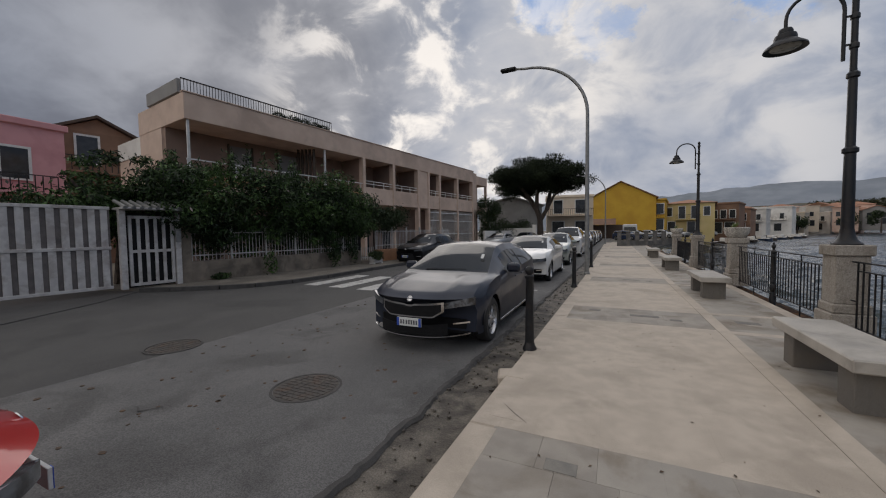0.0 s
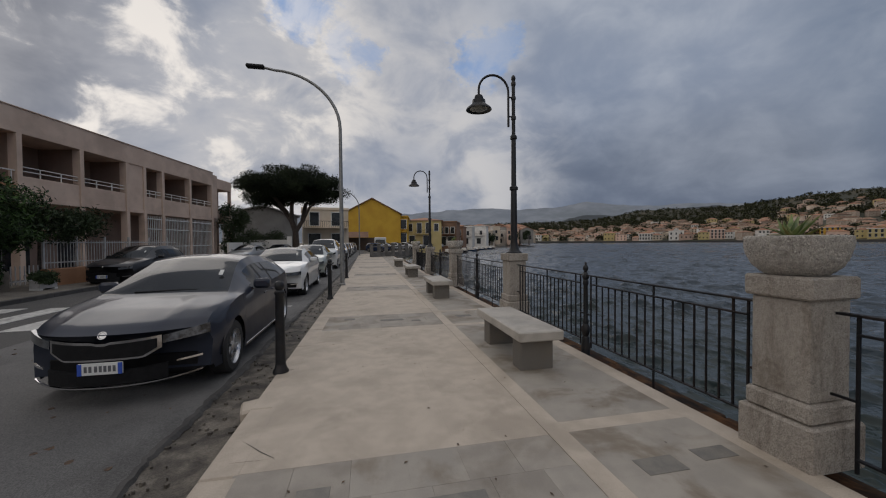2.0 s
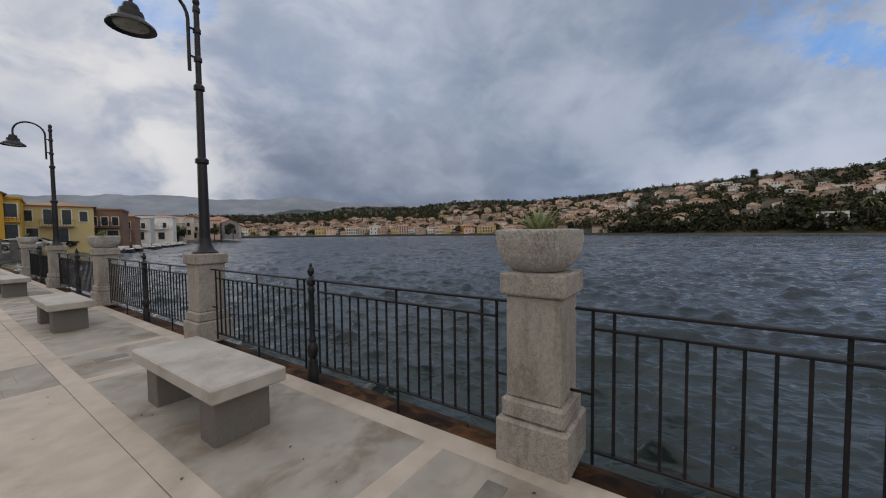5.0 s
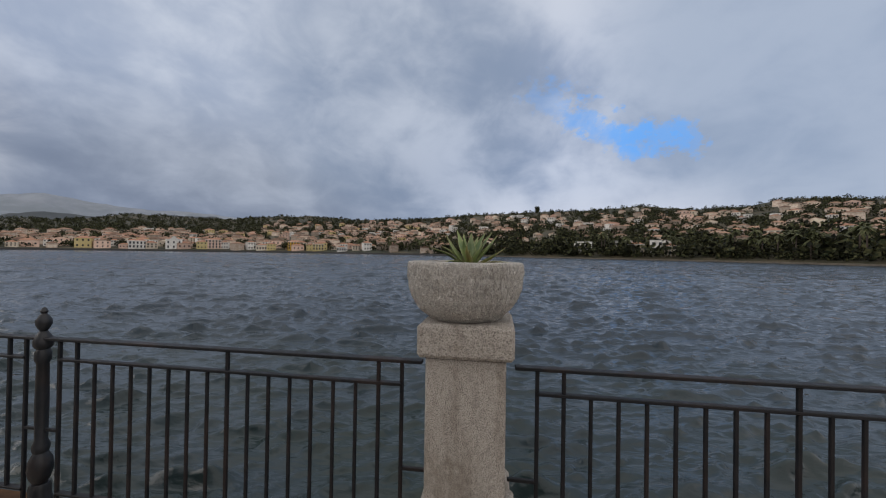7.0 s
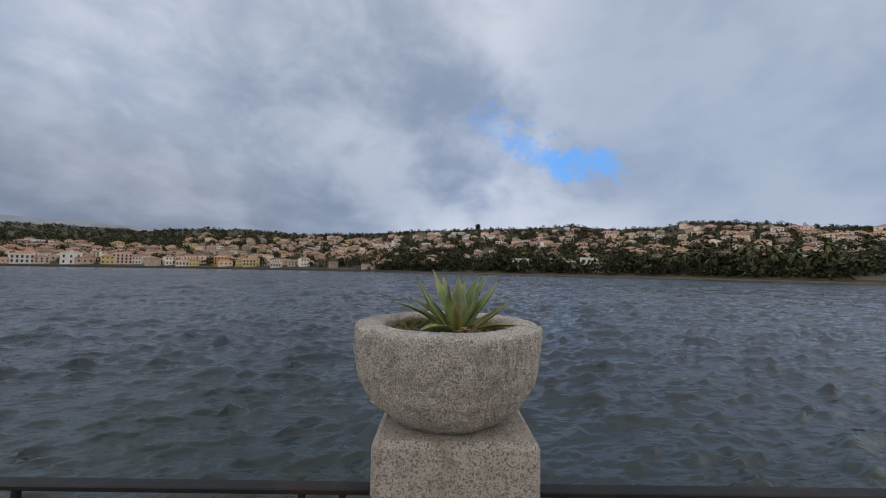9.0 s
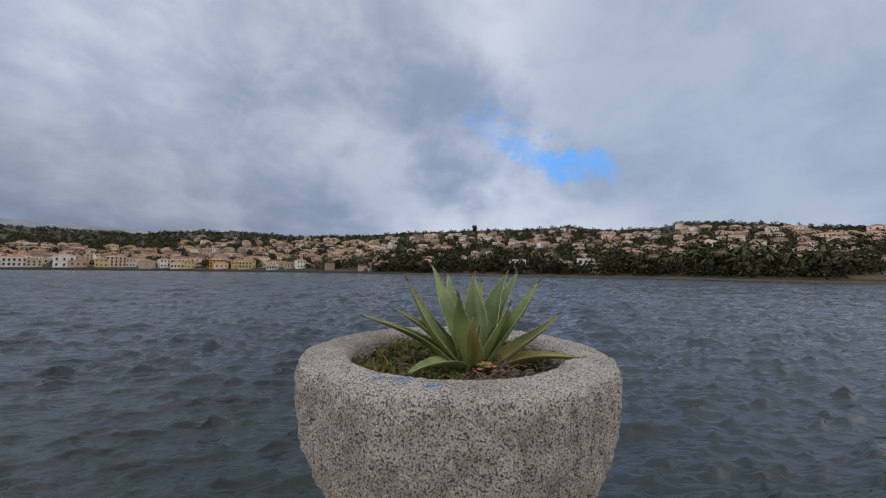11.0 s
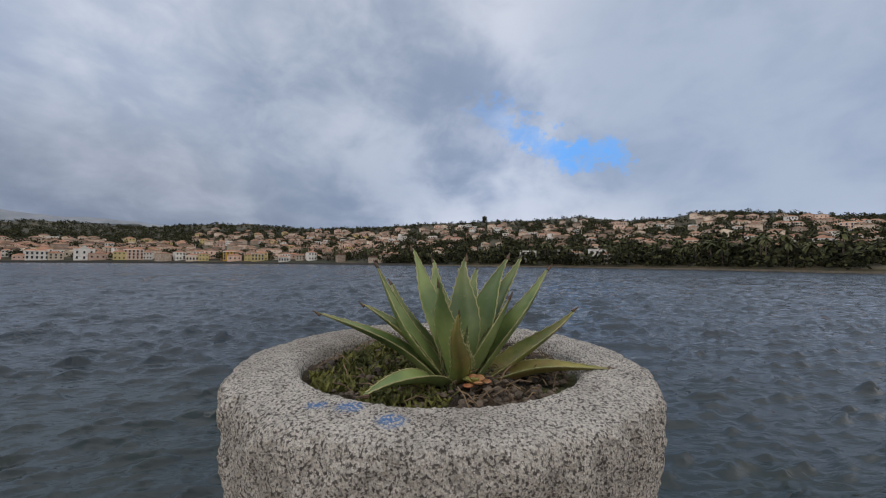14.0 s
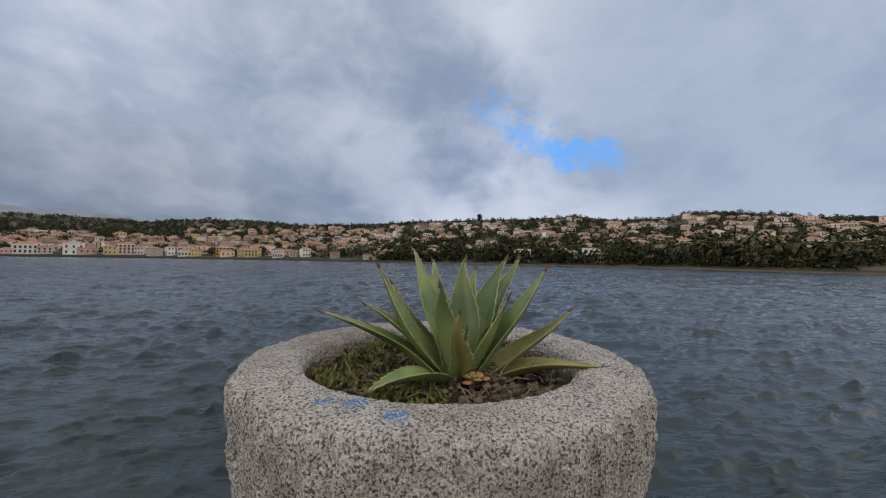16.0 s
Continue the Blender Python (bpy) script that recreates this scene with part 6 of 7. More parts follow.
simple_house(at(-5.8, 56, 4), "pale two-storey house with deep balconies behind parked cars", 6.4, 8, 6.2, SAND, "flat", [(-1.6, 3.9, 1.2, 1.9), (1.5, 3.9, 1.4, 1.9), (-1.6, 0.5, 1.6, 2.2), (1.5, 0.5, 1.4, 2.2)], balcony=[(-3.0, 3.0, 3.6, 1.6)])
simple_house(at(1.0, 76, 0), "large ochre yellow house with blank gable wall", 11.6, 26, 7.2, YELLOW, "gable", roofh=3.1, roofm=BROWNW)
simple_house(at(5.7, 77, -3), "recessed ochre balconies at the side of the yellow house", 2.0, 10, 6.6, YELLOW, "flat", [(0, 4.2, 1.4, 1.8), (0, 1.0, 1.4, 2.2)], balcony=[(-1.0, 1.0, 3.6, 0.8)])
simple_house(at(8.9, 84, -2), "pale yellow house with dark shuttered windows and balcony", 8.4, 12, 6.3, LEMON, "hip", [(-3.0, 3.9, 0.9, 1.6), (-0.9, 3.4, 1.0, 2.3), (1.1, 3.4, 1.0, 2.3), (3.0, 3.9, 0.9, 1.6), (-2.6, 0.6, 1.2, 2.2), (0.6, 0.6, 1.2, 2.2)], balcony=[(-1.8, 2.0, 3.2, 0.9)], roofh=1.0)
for az, dist, w, h, wm, nm in ((12.6, 95, 5, 6.4, BROWNW, "brown"), (13.6, 108, 6, 5.6, BROWNW, "dark brown"), (14.9, 135, 8, 6.5, OFFWHITE, "white"), (16.7, 150, 11, 7.4, OFFWHITE, "white"), (18.6, 165, 7, 6.0, SAND, "sand coloured"), (20.3, 190, 10, 6.5, OFFWHITE, "white"), (22.4, 220, 12, 7.0, SALMON, "salmon")):
    simple_house(at(az, dist, -8), nm + " flat-roofed house on the waterfront", w, 9, h, wm, "flat" if nm != "salmon" else "hip", [(-w * 0.3, h * 0.55, 0.9, 1.6), (0, h * 0.55, 0.9, 1.6), (w * 0.3, h * 0.55, 0.9, 1.6), (-w * 0.2, 0.4, 1.6, 2.2), (w * 0.22, 0.4, 1.6, 2.2)], "waterfront houses", [(-w * 0.4, w * 0.4, h * 0.5, 1.0)])
ob = thing("site_wall", pose(0, 0, 0), "long low dark shed before the yellow house", "wall")
part("wall", G().box(-9.5, 3.2, 71.0, 71.4, -0.3, 2.3), WOODDK, ob)
part("shed_roof", G().add([(-9.5, 68.5, 2.3), (0.5, 68.5, 2.3), (0.5, 71, 3.4), (-9.5, 71, 3.4)], [(0, 1, 2, 3)]), BROWNW, ob)
ob = thing("boundary_wall", pose(0, 0, 0), "white stained boundary wall beside the pine", "wall")
part("wall", G().box(-13.2, -7.9, 40.0, 40.25, -0.3, 1.75), OFFWHITE, ob)
part("pier", G().box(-7.9, -7.5, 39.95, 40.35, -0.3, 2.1), OFFWHITE, ob)

# stone pine
PX, PYY = -7.9, 44.0
tr = thing("stone_pine", pose(PX, PYY, -0.2), "tall umbrella pine with dark flat crown and forked trunk", "tree")
part("trunk", G().tube([(0, 0, 0), (0.15, 0, 1.5), (0.1, 0, 3.0), (-0.3, 0, 4.2)], [0.45, 0.36, 0.32, 0.28], 12), BARK, tr, "", True)
limbs = [[(0.1, 0, 2.8), (0.9, 0.1, 4.2), (1.6, 0.2, 5.6), (2.4, 0.3, 6.5)], [(-0.3, 0, 4.1), (-1.2, 0.3, 5.4), (-2.6, 0.4, 6.4)], [(-0.3, 0, 4.1), (-0.2, -0.3, 5.8), (0.2, -0.5, 7.0)], [(-0.8, 0.1, 5.0), (-1.6, -1.2, 6.4), (-2.2, -1.8, 7.0)], [(0.9, 0.1, 4.2), (1.0, 1.6, 6.2)]]
for lb in limbs:
    part("limb", G().tube(lb, [0.27, 0.21, 0.14, 0.07][:len(lb)], 8), BARK, tr, "", True)
blobs = []
rt = random.Random(77)
for i in range(130):
    a, q = rt.uniform(0, 6.28), math.sqrt(rt.random())
    x, y = 5.3 * q * math.cos(a) - 0.1, 4.4 * q * math.sin(a)
    z = 7.5 + rt.uniform(-0.35, 1.0) * 2.6 * math.sqrt(max(0, 1 - q * q)) - 0.06 * x + rt.uniform(-0.3, 0.3)
    blobs.append(((x, y, z), (rt.uniform(0.7, 1.2), rt.uniform(0.7, 1.2), rt.uniform(0.4, 0.7)), 1))
for i in range(46):
    x = rt.uniform(-4.6, 2.4)
    blobs.append(((x, rt.uniform(-2.6, 2.6), rt.uniform(5.9 + 0.10 * (x + 4.6), 7.6)), (rt.uniform(0.7, 1.1), rt.uniform(0.7, 1.1), rt.uniform(0.4, 0.7)), 0.8))
part("crown", leaves(blobs, 78000, 0.13, 71, 0.5, 0.0), NEEDLE, tr, "dense dark needles", tidy=False)
for k, (az, d, h, w) in enumerate(((-16.3, 42, 3.4, 1.6), (-13.0, 45, 2.6, 1.8), (-17.9, 37, 5.0, 1.3))):
    m = at(az, d, 0, -0.2)
    bl = [((rt.uniform(-w, w) * 0.7, rt.uniform(-1, 1), rt.uniform(0.7, h)), (w * 0.45, w * 0.45, 0.6), 1) for _ in range(14)]
    shrub("roadside_tree", m, "dark bushy tree beside the boundary wall", [([(0, 0, 0), (0.05, 0, h * 0.7)], [0.10, 0.04])], bl, 3600, 0.13, 80 + k, LEAF2, "tree", 0, "dark trees by the pine")

# balustrade of the raised ramp at the end of the promenade
ob = thing("stone_balustrade", pose(0.55, 35.5, 0), "grey stone balustrade of the ramp closing the promenade", "balustrade")
DARKSTONE = mat("dark_weathered_stone", (0.11, 0.105, 0.10), (0.18, 0.17, 0.16), 3.0, 0.9, 0.3, 40, stain=(0.07, 0.066, 0.06), sscale=1.2, samt=0.6)
for i in range(6):
    t = i / 5
    part("post", G().box(3.6 * t - 0.17, 3.6 * t + 0.17, 2.2 * t - 0.17, 2.2 * t + 0.17, -0.02, 1.18, 0.02).box(3.6 * t - 0.2, 3.6 * t + 0.2, 2.2 * t - 0.2, 2.2 * t + 0.2, 1.18, 1.27, 0.02), DARKSTONE, ob)
    if i < 5:
        g_ = G().box(0.1, 0.76, -0.09, 0.09, 0.0, 0.42, 0.01).box(0.1, 0.76, -0.07, 0.07, 0.93, 1.03, 0.01)
        g_.xf(Matrix.Translation((3.6 * t, 2.2 * t, 0)) @ Matrix.Rotation(math.atan2(2.2, 3.6), 4, "Z"))
        part("infill", g_, DARKSTONE, ob)
ob = thing("white_van", at(2.2, 62, 0, -0.125), "white delivery van parked beyond the balustrade", "van")
part("body", G().box(-1.0, 1.0, 0.9, 5.2, 0.35, 2.35, 0.12), WHITECAR, ob)
part("bonnet", G().box(-0.95, 0.95, 0.0, 1.0, 0.35, 1.25, 0.15), WHITECAR, ob)
part("windscreen", G().add([(-0.85, 0.45, 1.25), (0.85, 0.45, 1.25), (0.75, 1.0, 2.1), (-0.75, 1.0, 2.1)], [(0, 1, 2, 3)]), CARGLASS, ob)
for s in (-1, 1):
    for y in (0.9, 4.2):
        wl = part("wheel", wheel_meshes(0.318)[0][1], RUBBER, ob)
        wl.location = (s * 0.9, y, 0.318)
for k, (az, d, pt, nm) in enumerate(((3.6, 58, BLUECAR, "blue"), (4.9, 66, WHITECAR, "white"), (6.3, 70, SILVER, "silver"), (7.8, 74, WHITECAR, "white"), (9.2, 78, SILVER, "silver"), (10.6, 84, BLACKCAR, "black"), (12.0, 90, WHITECAR, "white"))):
    mm = at(az, d, 60)
    car(mm.translation.x, mm.translation.y, 60 - az, nm + " car parked on the far quay", pt, 4.1, 1.74, 1.48, 0.74, 1.0, group="cars on the far quay", detail=False)

# small houses stepping up behind the waterfront
rh = random.Random(12)
for i in range(34):
    az, dist = 11.8 + 13.5 * (i + rh.random()) / 34, rh.uniform(150, 290)
    w, h = rh.uniform(5, 10), rh.uniform(4.5, 8)
    wm, nm = rh.choice(((SAND, "sand coloured"), (SALMON, "salmon"), (OFFWHITE, "white"), (BROWNW, "brown"), (GREYW, "grey")))
    simple_house(at(az, dist, rh.uniform(-30, 20), (dist - 140) * 0.028), nm + " house stepping up behind the waterfront", w, 8, h, wm, rh.choice(("flat", "hip", "gable")),
                 [(-w * 0.28, h * 0.55, 1.0, 1.5), (w * 0.22, h * 0.55, 1.0, 1.5), (-w * 0.25, 0.6, 1.2, 2.0), (w * 0.25, 0.6, 1.2, 2.0)], "houses behind the waterfront", roofh=1.4, far=True)
    if i % 3 == 0:
        bl = [((rh.uniform(-2, 2), rh.uniform(-1, 1), rh.uniform(1.5, 4.5)), (1.3, 1.3, 1.0), 1) for _ in range(8)]
        shrub("garden_tree", at(az + 0.3, dist - 12, 0, (dist - 150) * 0.028), "dark round garden tree among the waterfront houses", [([(0, 0, -2), (0, 0, 3)], [0.25, 0.12])], bl, 700, 0.4, 300 + i, LEAF2, "tree", 0, "trees behind the waterfront")

# ---- far shore ----
setting("waterfront_land", G().prism([(-60, 46), (3.3, 46), (6, 62), (13, 90), (24, 120), (40, 155), (66, 205), (100, 262), (140, 320), (150, 420), (-60, 420)], -1.6, -0.16), SIDEWALK, "waterfront road and quay curving round the bay", "ground")
RIDGE = [(0, 2.6), (14, 2.6), (30, 2.7), (36, 3.1), (41, 4.0), (51, 4.0), (57, 4.8), (61, 5.1), (66, 4.7), (72, 4.85), (80, 5.4), (86, 5.95), (95, 6.3), (102, 6.4), (110, 6.75), (116, 6.0), (121, 6.2), (124.6, 6.75), (132, 6.1), (138, 5.2), (145, 4.6), (160, 3.8), (185, 3.0)]


def nearer(az):
    """The bay closes in towards the hill opposite the promenade."""
    return lerp_tab([(0, 1.0), (30, 1.0), (50, 0.92), (72, 0.76), (95, 0.62), (185, 0.58)], az)


def shore_r(az):
    return nearer(az) * lerp_tab([(0, 330), (14, 330), (24, 350), (34, 400), (60, 420), (90, 420), (120, 380), (140, 330), (185, 300)], az)


def land_point(az, u):
    r = shore_r(az) + (1000.0 * nearer(az) - shore_r(az)) * u
    el = -0.30 + (lerp_tab(RIDGE, az) + 0.30) * u ** 0.72 + (0.16 * noise.noise((az * 0.16, u * 4, 1)) + 0.10 * noise.noise((az * 0.6, u * 9, 4))) * min(u * 3, 1)
    a = radians(az)
    return (r * math.sin(a), r * math.cos(a), 1.44 + r * math.tan(radians(el)))


rows = []
us = [0, 0.006, 0.02, 0.05] + [0.09 + 0.91 * i / 22 for i in range(23)]
azs = [4 + 0.75 * i for i in range(240)]
rows.append([(shore_r(a) * 0.995 * math.sin(radians(a)), shore_r(a) * 0.995 * math.cos(radians(a)), -1.8) for a in azs])
for u in us:
    rows.append([land_point(a, u) for a in azs])
rows.append([(1300 * math.sin(radians(a)), 1300 * math.cos(radians(a)), -5) for a in azs])
setting("far_shore", G().grid(rows), LAND, "green and ochre hillside across the bay", "hillside", True)
MTN = [(-30, 3.6), (0, 4.2), (8, 4.4), (14, 4.9), (19, 5.1), (24, 4.7), (27, 4.9), (30, 5.0), (33.5, 5.6), (37, 5.1), (41, 4.6), (46, 4.7), (51, 4.3), (60, 4.2), (75, 3.5)]
maz = [-30 + 0.6 * i for i in range(190)]


def ridge(name, r0, share, material, label, a0, a1, rough):
    rows = []
    for k, f in ((0.84, 0.0), (0.88, 0.45), (0.94, 0.75), (1.0, 1.0), (1.12, 0.0)):
        r = r0 * k
        rows.append([(r * math.sin(radians(a)), r * math.cos(radians(a)), 2 + r * math.tan(radians(f * share(a) * (lerp_tab(MTN, a) + rough * noise.noise((a * 0.5, f, 2)) + 0.5 * rough * noise.noise((a * 2.1, f, 5)))))) for a in maz if a0 <= a <= a1])
    setting(name, G().grid(rows), material, label, "mountain", True)


# no haze in the air: both ridges carry it in their material colour
ridge("backdrop_mountain", 2500, lambda a: 1.0, HAZE_PALE, "mountain ridge behind the town, its colour paled for haze", -30, 84, 0.16)
ridge("backdrop_hill", 1900, lambda a: lerp_tab([(22, 0.15), (31, 0.62), (38, 0.70), (48, 0.92), (84, 0.9)], a), MOUNT, "darker wooded ridge, tinted haze blue, before the haze-paled mountains", 22, 84, 0.35)

rf = random.Random(42)
protos = []
for k, (w, d, h, wm, roof, nm) in enumerate(((11, 9, 6.0, SAND, "hip", "sand coloured villa with clay tile roof"), (13, 9, 5.5, SALMON, "hip", "salmon villa with clay tile roof"), (10, 8, 6.5, OFFWHITE, "flat", "white flat-roofed house"),
                                            (14, 10, 7.5, SALMON, "gable", "salmon rendered house with tiled gable roof"), (9, 8, 8.0, OFFWHITE, "hip", "off-white town house with tiled roof"), (12, 9, 5.0, SAND, "gable", "low sand coloured house with tiled roof"),
                                            (12, 9, 8.5, LEMON, "hip", "yellow town house with tiled roof"))):
    win = [(w * q, z, 1.3, 1.7) for q in (-0.32, 0.0, 0.32) for z in ((0.8, h - 2.6) if h > 5.6 else (1.6,))]
    ob = simple_house(pose(0, 0, -300 - 20 * k), nm + " on the far shore", w, d, h, wm, roof, win, "houses on the far shore", roofh=2.0, far=True)
    protos.append(ob)
spots = []


def put_house(k, az, u, turn, sc=1.0):
    p = land_point(az, u)
    for q in spots:
        if (q - Vector(p)).length < 9:
            return
    spots.append(Vector(p))
    ob = copy_thing(protos[k], pose(p[0], p[1], p[2] + 0.5, 0, 0, -az + turn))
    ob.scale = (sc, sc, sc)


for i in range(56):                                      # waterfront of the town
    put_house(rf.choice((0, 1, 2, 3, 4, 4, 6)), 24 + 0.84 * i + rf.uniform(-0.2, 0.2), rf.uniform(0.008, 0.05), rf.uniform(-20, 20), rf.uniform(0.5, 0.85))
for i in range(125):                                     # town slopes
    az = rf.uniform(36, 80)
    put_house(rf.choice((0, 0, 1, 2, 3, 4, 5, 6)), az, rf.uniform(0.04, 0.42) + 0.35 * rf.random() * (az > 55), rf.uniform(-35, 35), rf.uniform(0.5, 0.85))
for i in range(150):                                     # villas on the hill
    az = rf.uniform(70, 150)
    put_house(rf.choice((0, 0, 1, 2, 2, 3, 5, 5, 4)), az, 0.16 + 0.72 * rf.random() ** 0.8, rf.uniform(-40, 40), rf.uniform(0.55, 0.95))
for az, u, k in ((107.5, 0.03, 2), (111.8, 0.035, 2), (102, 0.02, 2), (88, 0.04, 5), (59.3, 0.02, 6), (60.6, 0.025, 0), (56.5, 0.02, 2)):
    put_house(k, az, u, 0, 1.1)


def villa(az, u, label, w, h, wall, storeys, bays, arch=False):
    """A larger building of the far shore, its window rows and cornice built."""
    p = land_point(az, u)
    spots.append(Vector(p))
    ob = thing("villa", pose(p[0], p[1], p[2] + 0.4, 0, 0, -az), label, "building", "large buildings on the far shore")
    # wide fronts swap to a duller render colour
    duller_wall = {OFFWHITE: SAND, SAND: SALMON}.get(wall, wall) if w > 12 else wall
    part("wall", G().box(-w / 2, w / 2, 0, 8, -3, h, 0.05), duller_wall, ob)
    part("cornice", G().box(-w / 2 - 0.3, w / 2 + 0.3, -0.3, 8.3, h, h + 0.4, 0.05), OFFWHITE, ob)
    part("roof", G().add([(-w / 2, 0, h + 0.4), (w / 2, 0, h + 0.4), (w / 2, 8, h + 0.4), (-w / 2, 8, h + 0.4), (-w / 2 + 3, 4, h + 1.9), (w / 2 - 3, 4, h + 1.9)], [(0, 1, 5, 4), (1, 2, 5), (2, 3, 4, 5), (3, 0, 4), (3, 2, 1, 0)]), ROOFTILE, ob)
    for j in range(storeys):
        z = 0.7 + j * h / storeys
        for i in range(bays):
            x = (i + 0.5) / bays * w - w / 2
            wd = part("window", G().box(x - 0.55, x + 0.55, -0.08, 0.05, z, z + 1.9), DARKOPEN, ob)
            part("window_sill", G().box(x - 0.75, x + 0.75, -0.25, 0.05, z - 0.18, z), OFFWHITE, wd)
    if arch:
        part("pediment", G().add([(-3, -0.2, h + 0.4), (3, -0.2, h + 0.4), (0, -0.2, h + 3.0), (-3, 2, h + 0.4), (3, 2, h + 0.4), (0, 2, h + 3.0)], [(0, 1, 2), (3, 5, 4), (0, 2, 5, 3), (1, 4, 5, 2)]), wall, ob)


for az, u, lab, w, h, wm, st, nb, ar in ((44.7, 0.012, "pale church-like front with a pediment on the town waterfront", 13, 10, OFFWHITE, 2, 3, True), (41.2, 0.010, "white town house with a row of windows by the water", 13, 7.5, OFFWHITE, 2, 5, False),
                                        (48.9, 0.02, "cream three-storey town building behind the waterfront", 14, 9.5, SAND, 3, 5, False), (55.0, 0.010, "low pinkish-white building on the waterfront", 15, 5, OFFWHITE, 1, 6, False),
                                        (58.8, 0.014, "yellow three-storey house on the waterfront", 11, 9, YELLOW, 3, 4, False), (62.2, 0.012, "pale yellow house beside the waterfront palms", 11, 7, LEMON, 2, 4, False),
                                        (65.5, 0.008, "low white waterfront building", 9, 4.5, OFFWHITE, 1, 4, False), (108.9, 0.012, "pale villa with dark windows among shore trees", 9.5, 7.5, SAND, 2, 4, False),
                                        (112.9, 0.010, "pale square villa by the shore", 6.0, 6.5, SAND, 2, 3, False), (87.0, 0.01, "small salmon house among the shore trees", 6, 4, SALMON, 1, 2, False),
                                        (132.6, 0.62, "long white villa on the hillside", 22, 6, OFFWHITE, 2, 7, False), (137.5, 0.66, "salmon villa on the hillside", 18, 6, SALMON, 2, 5, False)):
    villa(az, u, lab, w * 0.9, h * 0.8, wm, st, nb, ar)
for ob in protos:
    for c in (*ob.children_recursive, ob):
        bpy.data.objects.remove(c)

# the rest of the town, too small to tell apart
gw, gr = G(), G()
for i in range(800):
    az = rf.uniform(24, 82) if rf.random() < 0.6 else rf.uniform(70, 148)
    u = 0.012 + (0.40 if az < 55 else 0.75) * rf.random() ** 1.2
    if az > 82:
        u = 0.14 + 0.72 * rf.random()
    p = Vector(land_point(az, u))
    if any((q - p).length < 8.5 for q in spots):
        continue
    spots.append(p)
    w_, d_, h_ = rf.uniform(2.8, 5.5), rf.uniform(2.6, 4.2), rf.uniform(3.0, 6.0)
    m_ = pose(p.x, p.y, p.z, 0, 0, -az + rf.uniform(-40, 40))
    n0 = len(gw.v)
    gw.box(-w_, w_, -d_, d_, -3, h_)
    gw.xf(m_, n0)
    n0 = len(gr.v)
    e = 0.4
    k_ = d_ * 0.9
    gr.add([(-w_ - e, -d_ - e, h_), (w_ + e, -d_ - e, h_), (w_ + e, d_ + e, h_), (-w_ - e, d_ + e, h_), (-w_ + k_, 0, h_ + 1.6), (w_ - k_, 0, h_ + 1.6)], [(0, 1, 5, 4), (1, 2, 5), (2, 3, 4, 5), (3, 0, 4), (3, 2, 1, 0)])
    gr.xf(m_, n0)
ob = thing("far_town", pose(0, 0, 0), "crowd of small tiled houses across the bay", "houses", "", "stuff")
part("walls", gw, TOWNWALL, ob)
part("roofs", gr, TOWNROOF, ob)

# low sea wall under the town, then a pale strip of beach
def shore_strip(a0, a1, k, z0, z1):
    aa = [a0 + (a1 - a0) * i / 90 for i in range(91)]
    rows_ = [[(shore_r(a) * q * math.sin(radians(a)), shore_r(a) * q * math.cos(radians(a)), z + 0.15 * noise.noise((a * 2.1, 3, z))) for a in aa] for q, z in ((k, z0), (k, z1), (k + 0.008, z1 + 0.02))]
    return G().grid(rows_)


setting("sea_wall", shore_strip(24, 84, 0.988, -1.7, 0.15), LAVA, "dark stone sea wall under the far town", "sea wall")
setting("beach", shore_strip(84, 150, 0.988, -1.7, -0.45), GROUNDM, "narrow pale strip of beach under the shore trees", "beach")

# woods and gardens: many small clumps of foliage
vs, fs = [], []
rn = np.random.RandomState(6)
for i in range(12500):
    az = rn.uniform(20, 152)
    lowland = az > 78 and rn.rand() < 0.30
    u = 0.34 * rn.rand() ** 1.5 if lowland else rn.uniform(0.02, 1.0)
    dens = noise.noise((az * 0.11, u * 4.0, 7)) + 0.35 * noise.noise((az * 0.5, u * 9, 3))
    bare = -0.34 if az > 70 else -0.16
    if az < 66 and u > 0.38:
        bare = -0.6
    if lowland:
        bare = -0.6 if az < 106 else -0.22
    if dens < bare and u < 0.93:
        continue
    p = np.array(land_point(az, min(u, 0.995)))
    hgt = rn.uniform(2.5, 7.0) * (rn.choice([0.5, 0.8, 1.5]) if lowland else 1.0) * (0.8 if u > 0.93 else 1)
    wd = hgt * rn.uniform(0.45, 0.85)
    k = 31
    d = rn.normal(size=(k, 3))
    d /= np.linalg.norm(d, axis=1)[:, None]
    c = p + np.array([0, 0, hgt * 0.5]) + d * np.array([wd, wd, hgt * 0.55]) * rn.uniform(0.3, 1.0, size=(k, 1))
    a = rn.normal(size=(k, 3))
    b = np.cross(a, rn.normal(size=(k, 3)))
    s = hgt * 0.15
    a = a / np.linalg.norm(a, axis=1)[:, None] * s
    b = b / np.linalg.norm(b, axis=1)[:, None] * s * 0.8
    vs.append(np.stack([c - a, c + b, c + a, c - b], 1).reshape(-1, 3))
vs = np.concatenate(vs)
me = bpy.data.meshes.new("hill_woods")
me.from_pydata(vs.tolist(), [], np.arange(len(vs)).reshape(-1, 4).tolist())
me.materials.append(FARLEAF)
tagged(new("hill_woods", me), "scattered dark trees and scrub on the far hillside", "trees", "", "stuff")


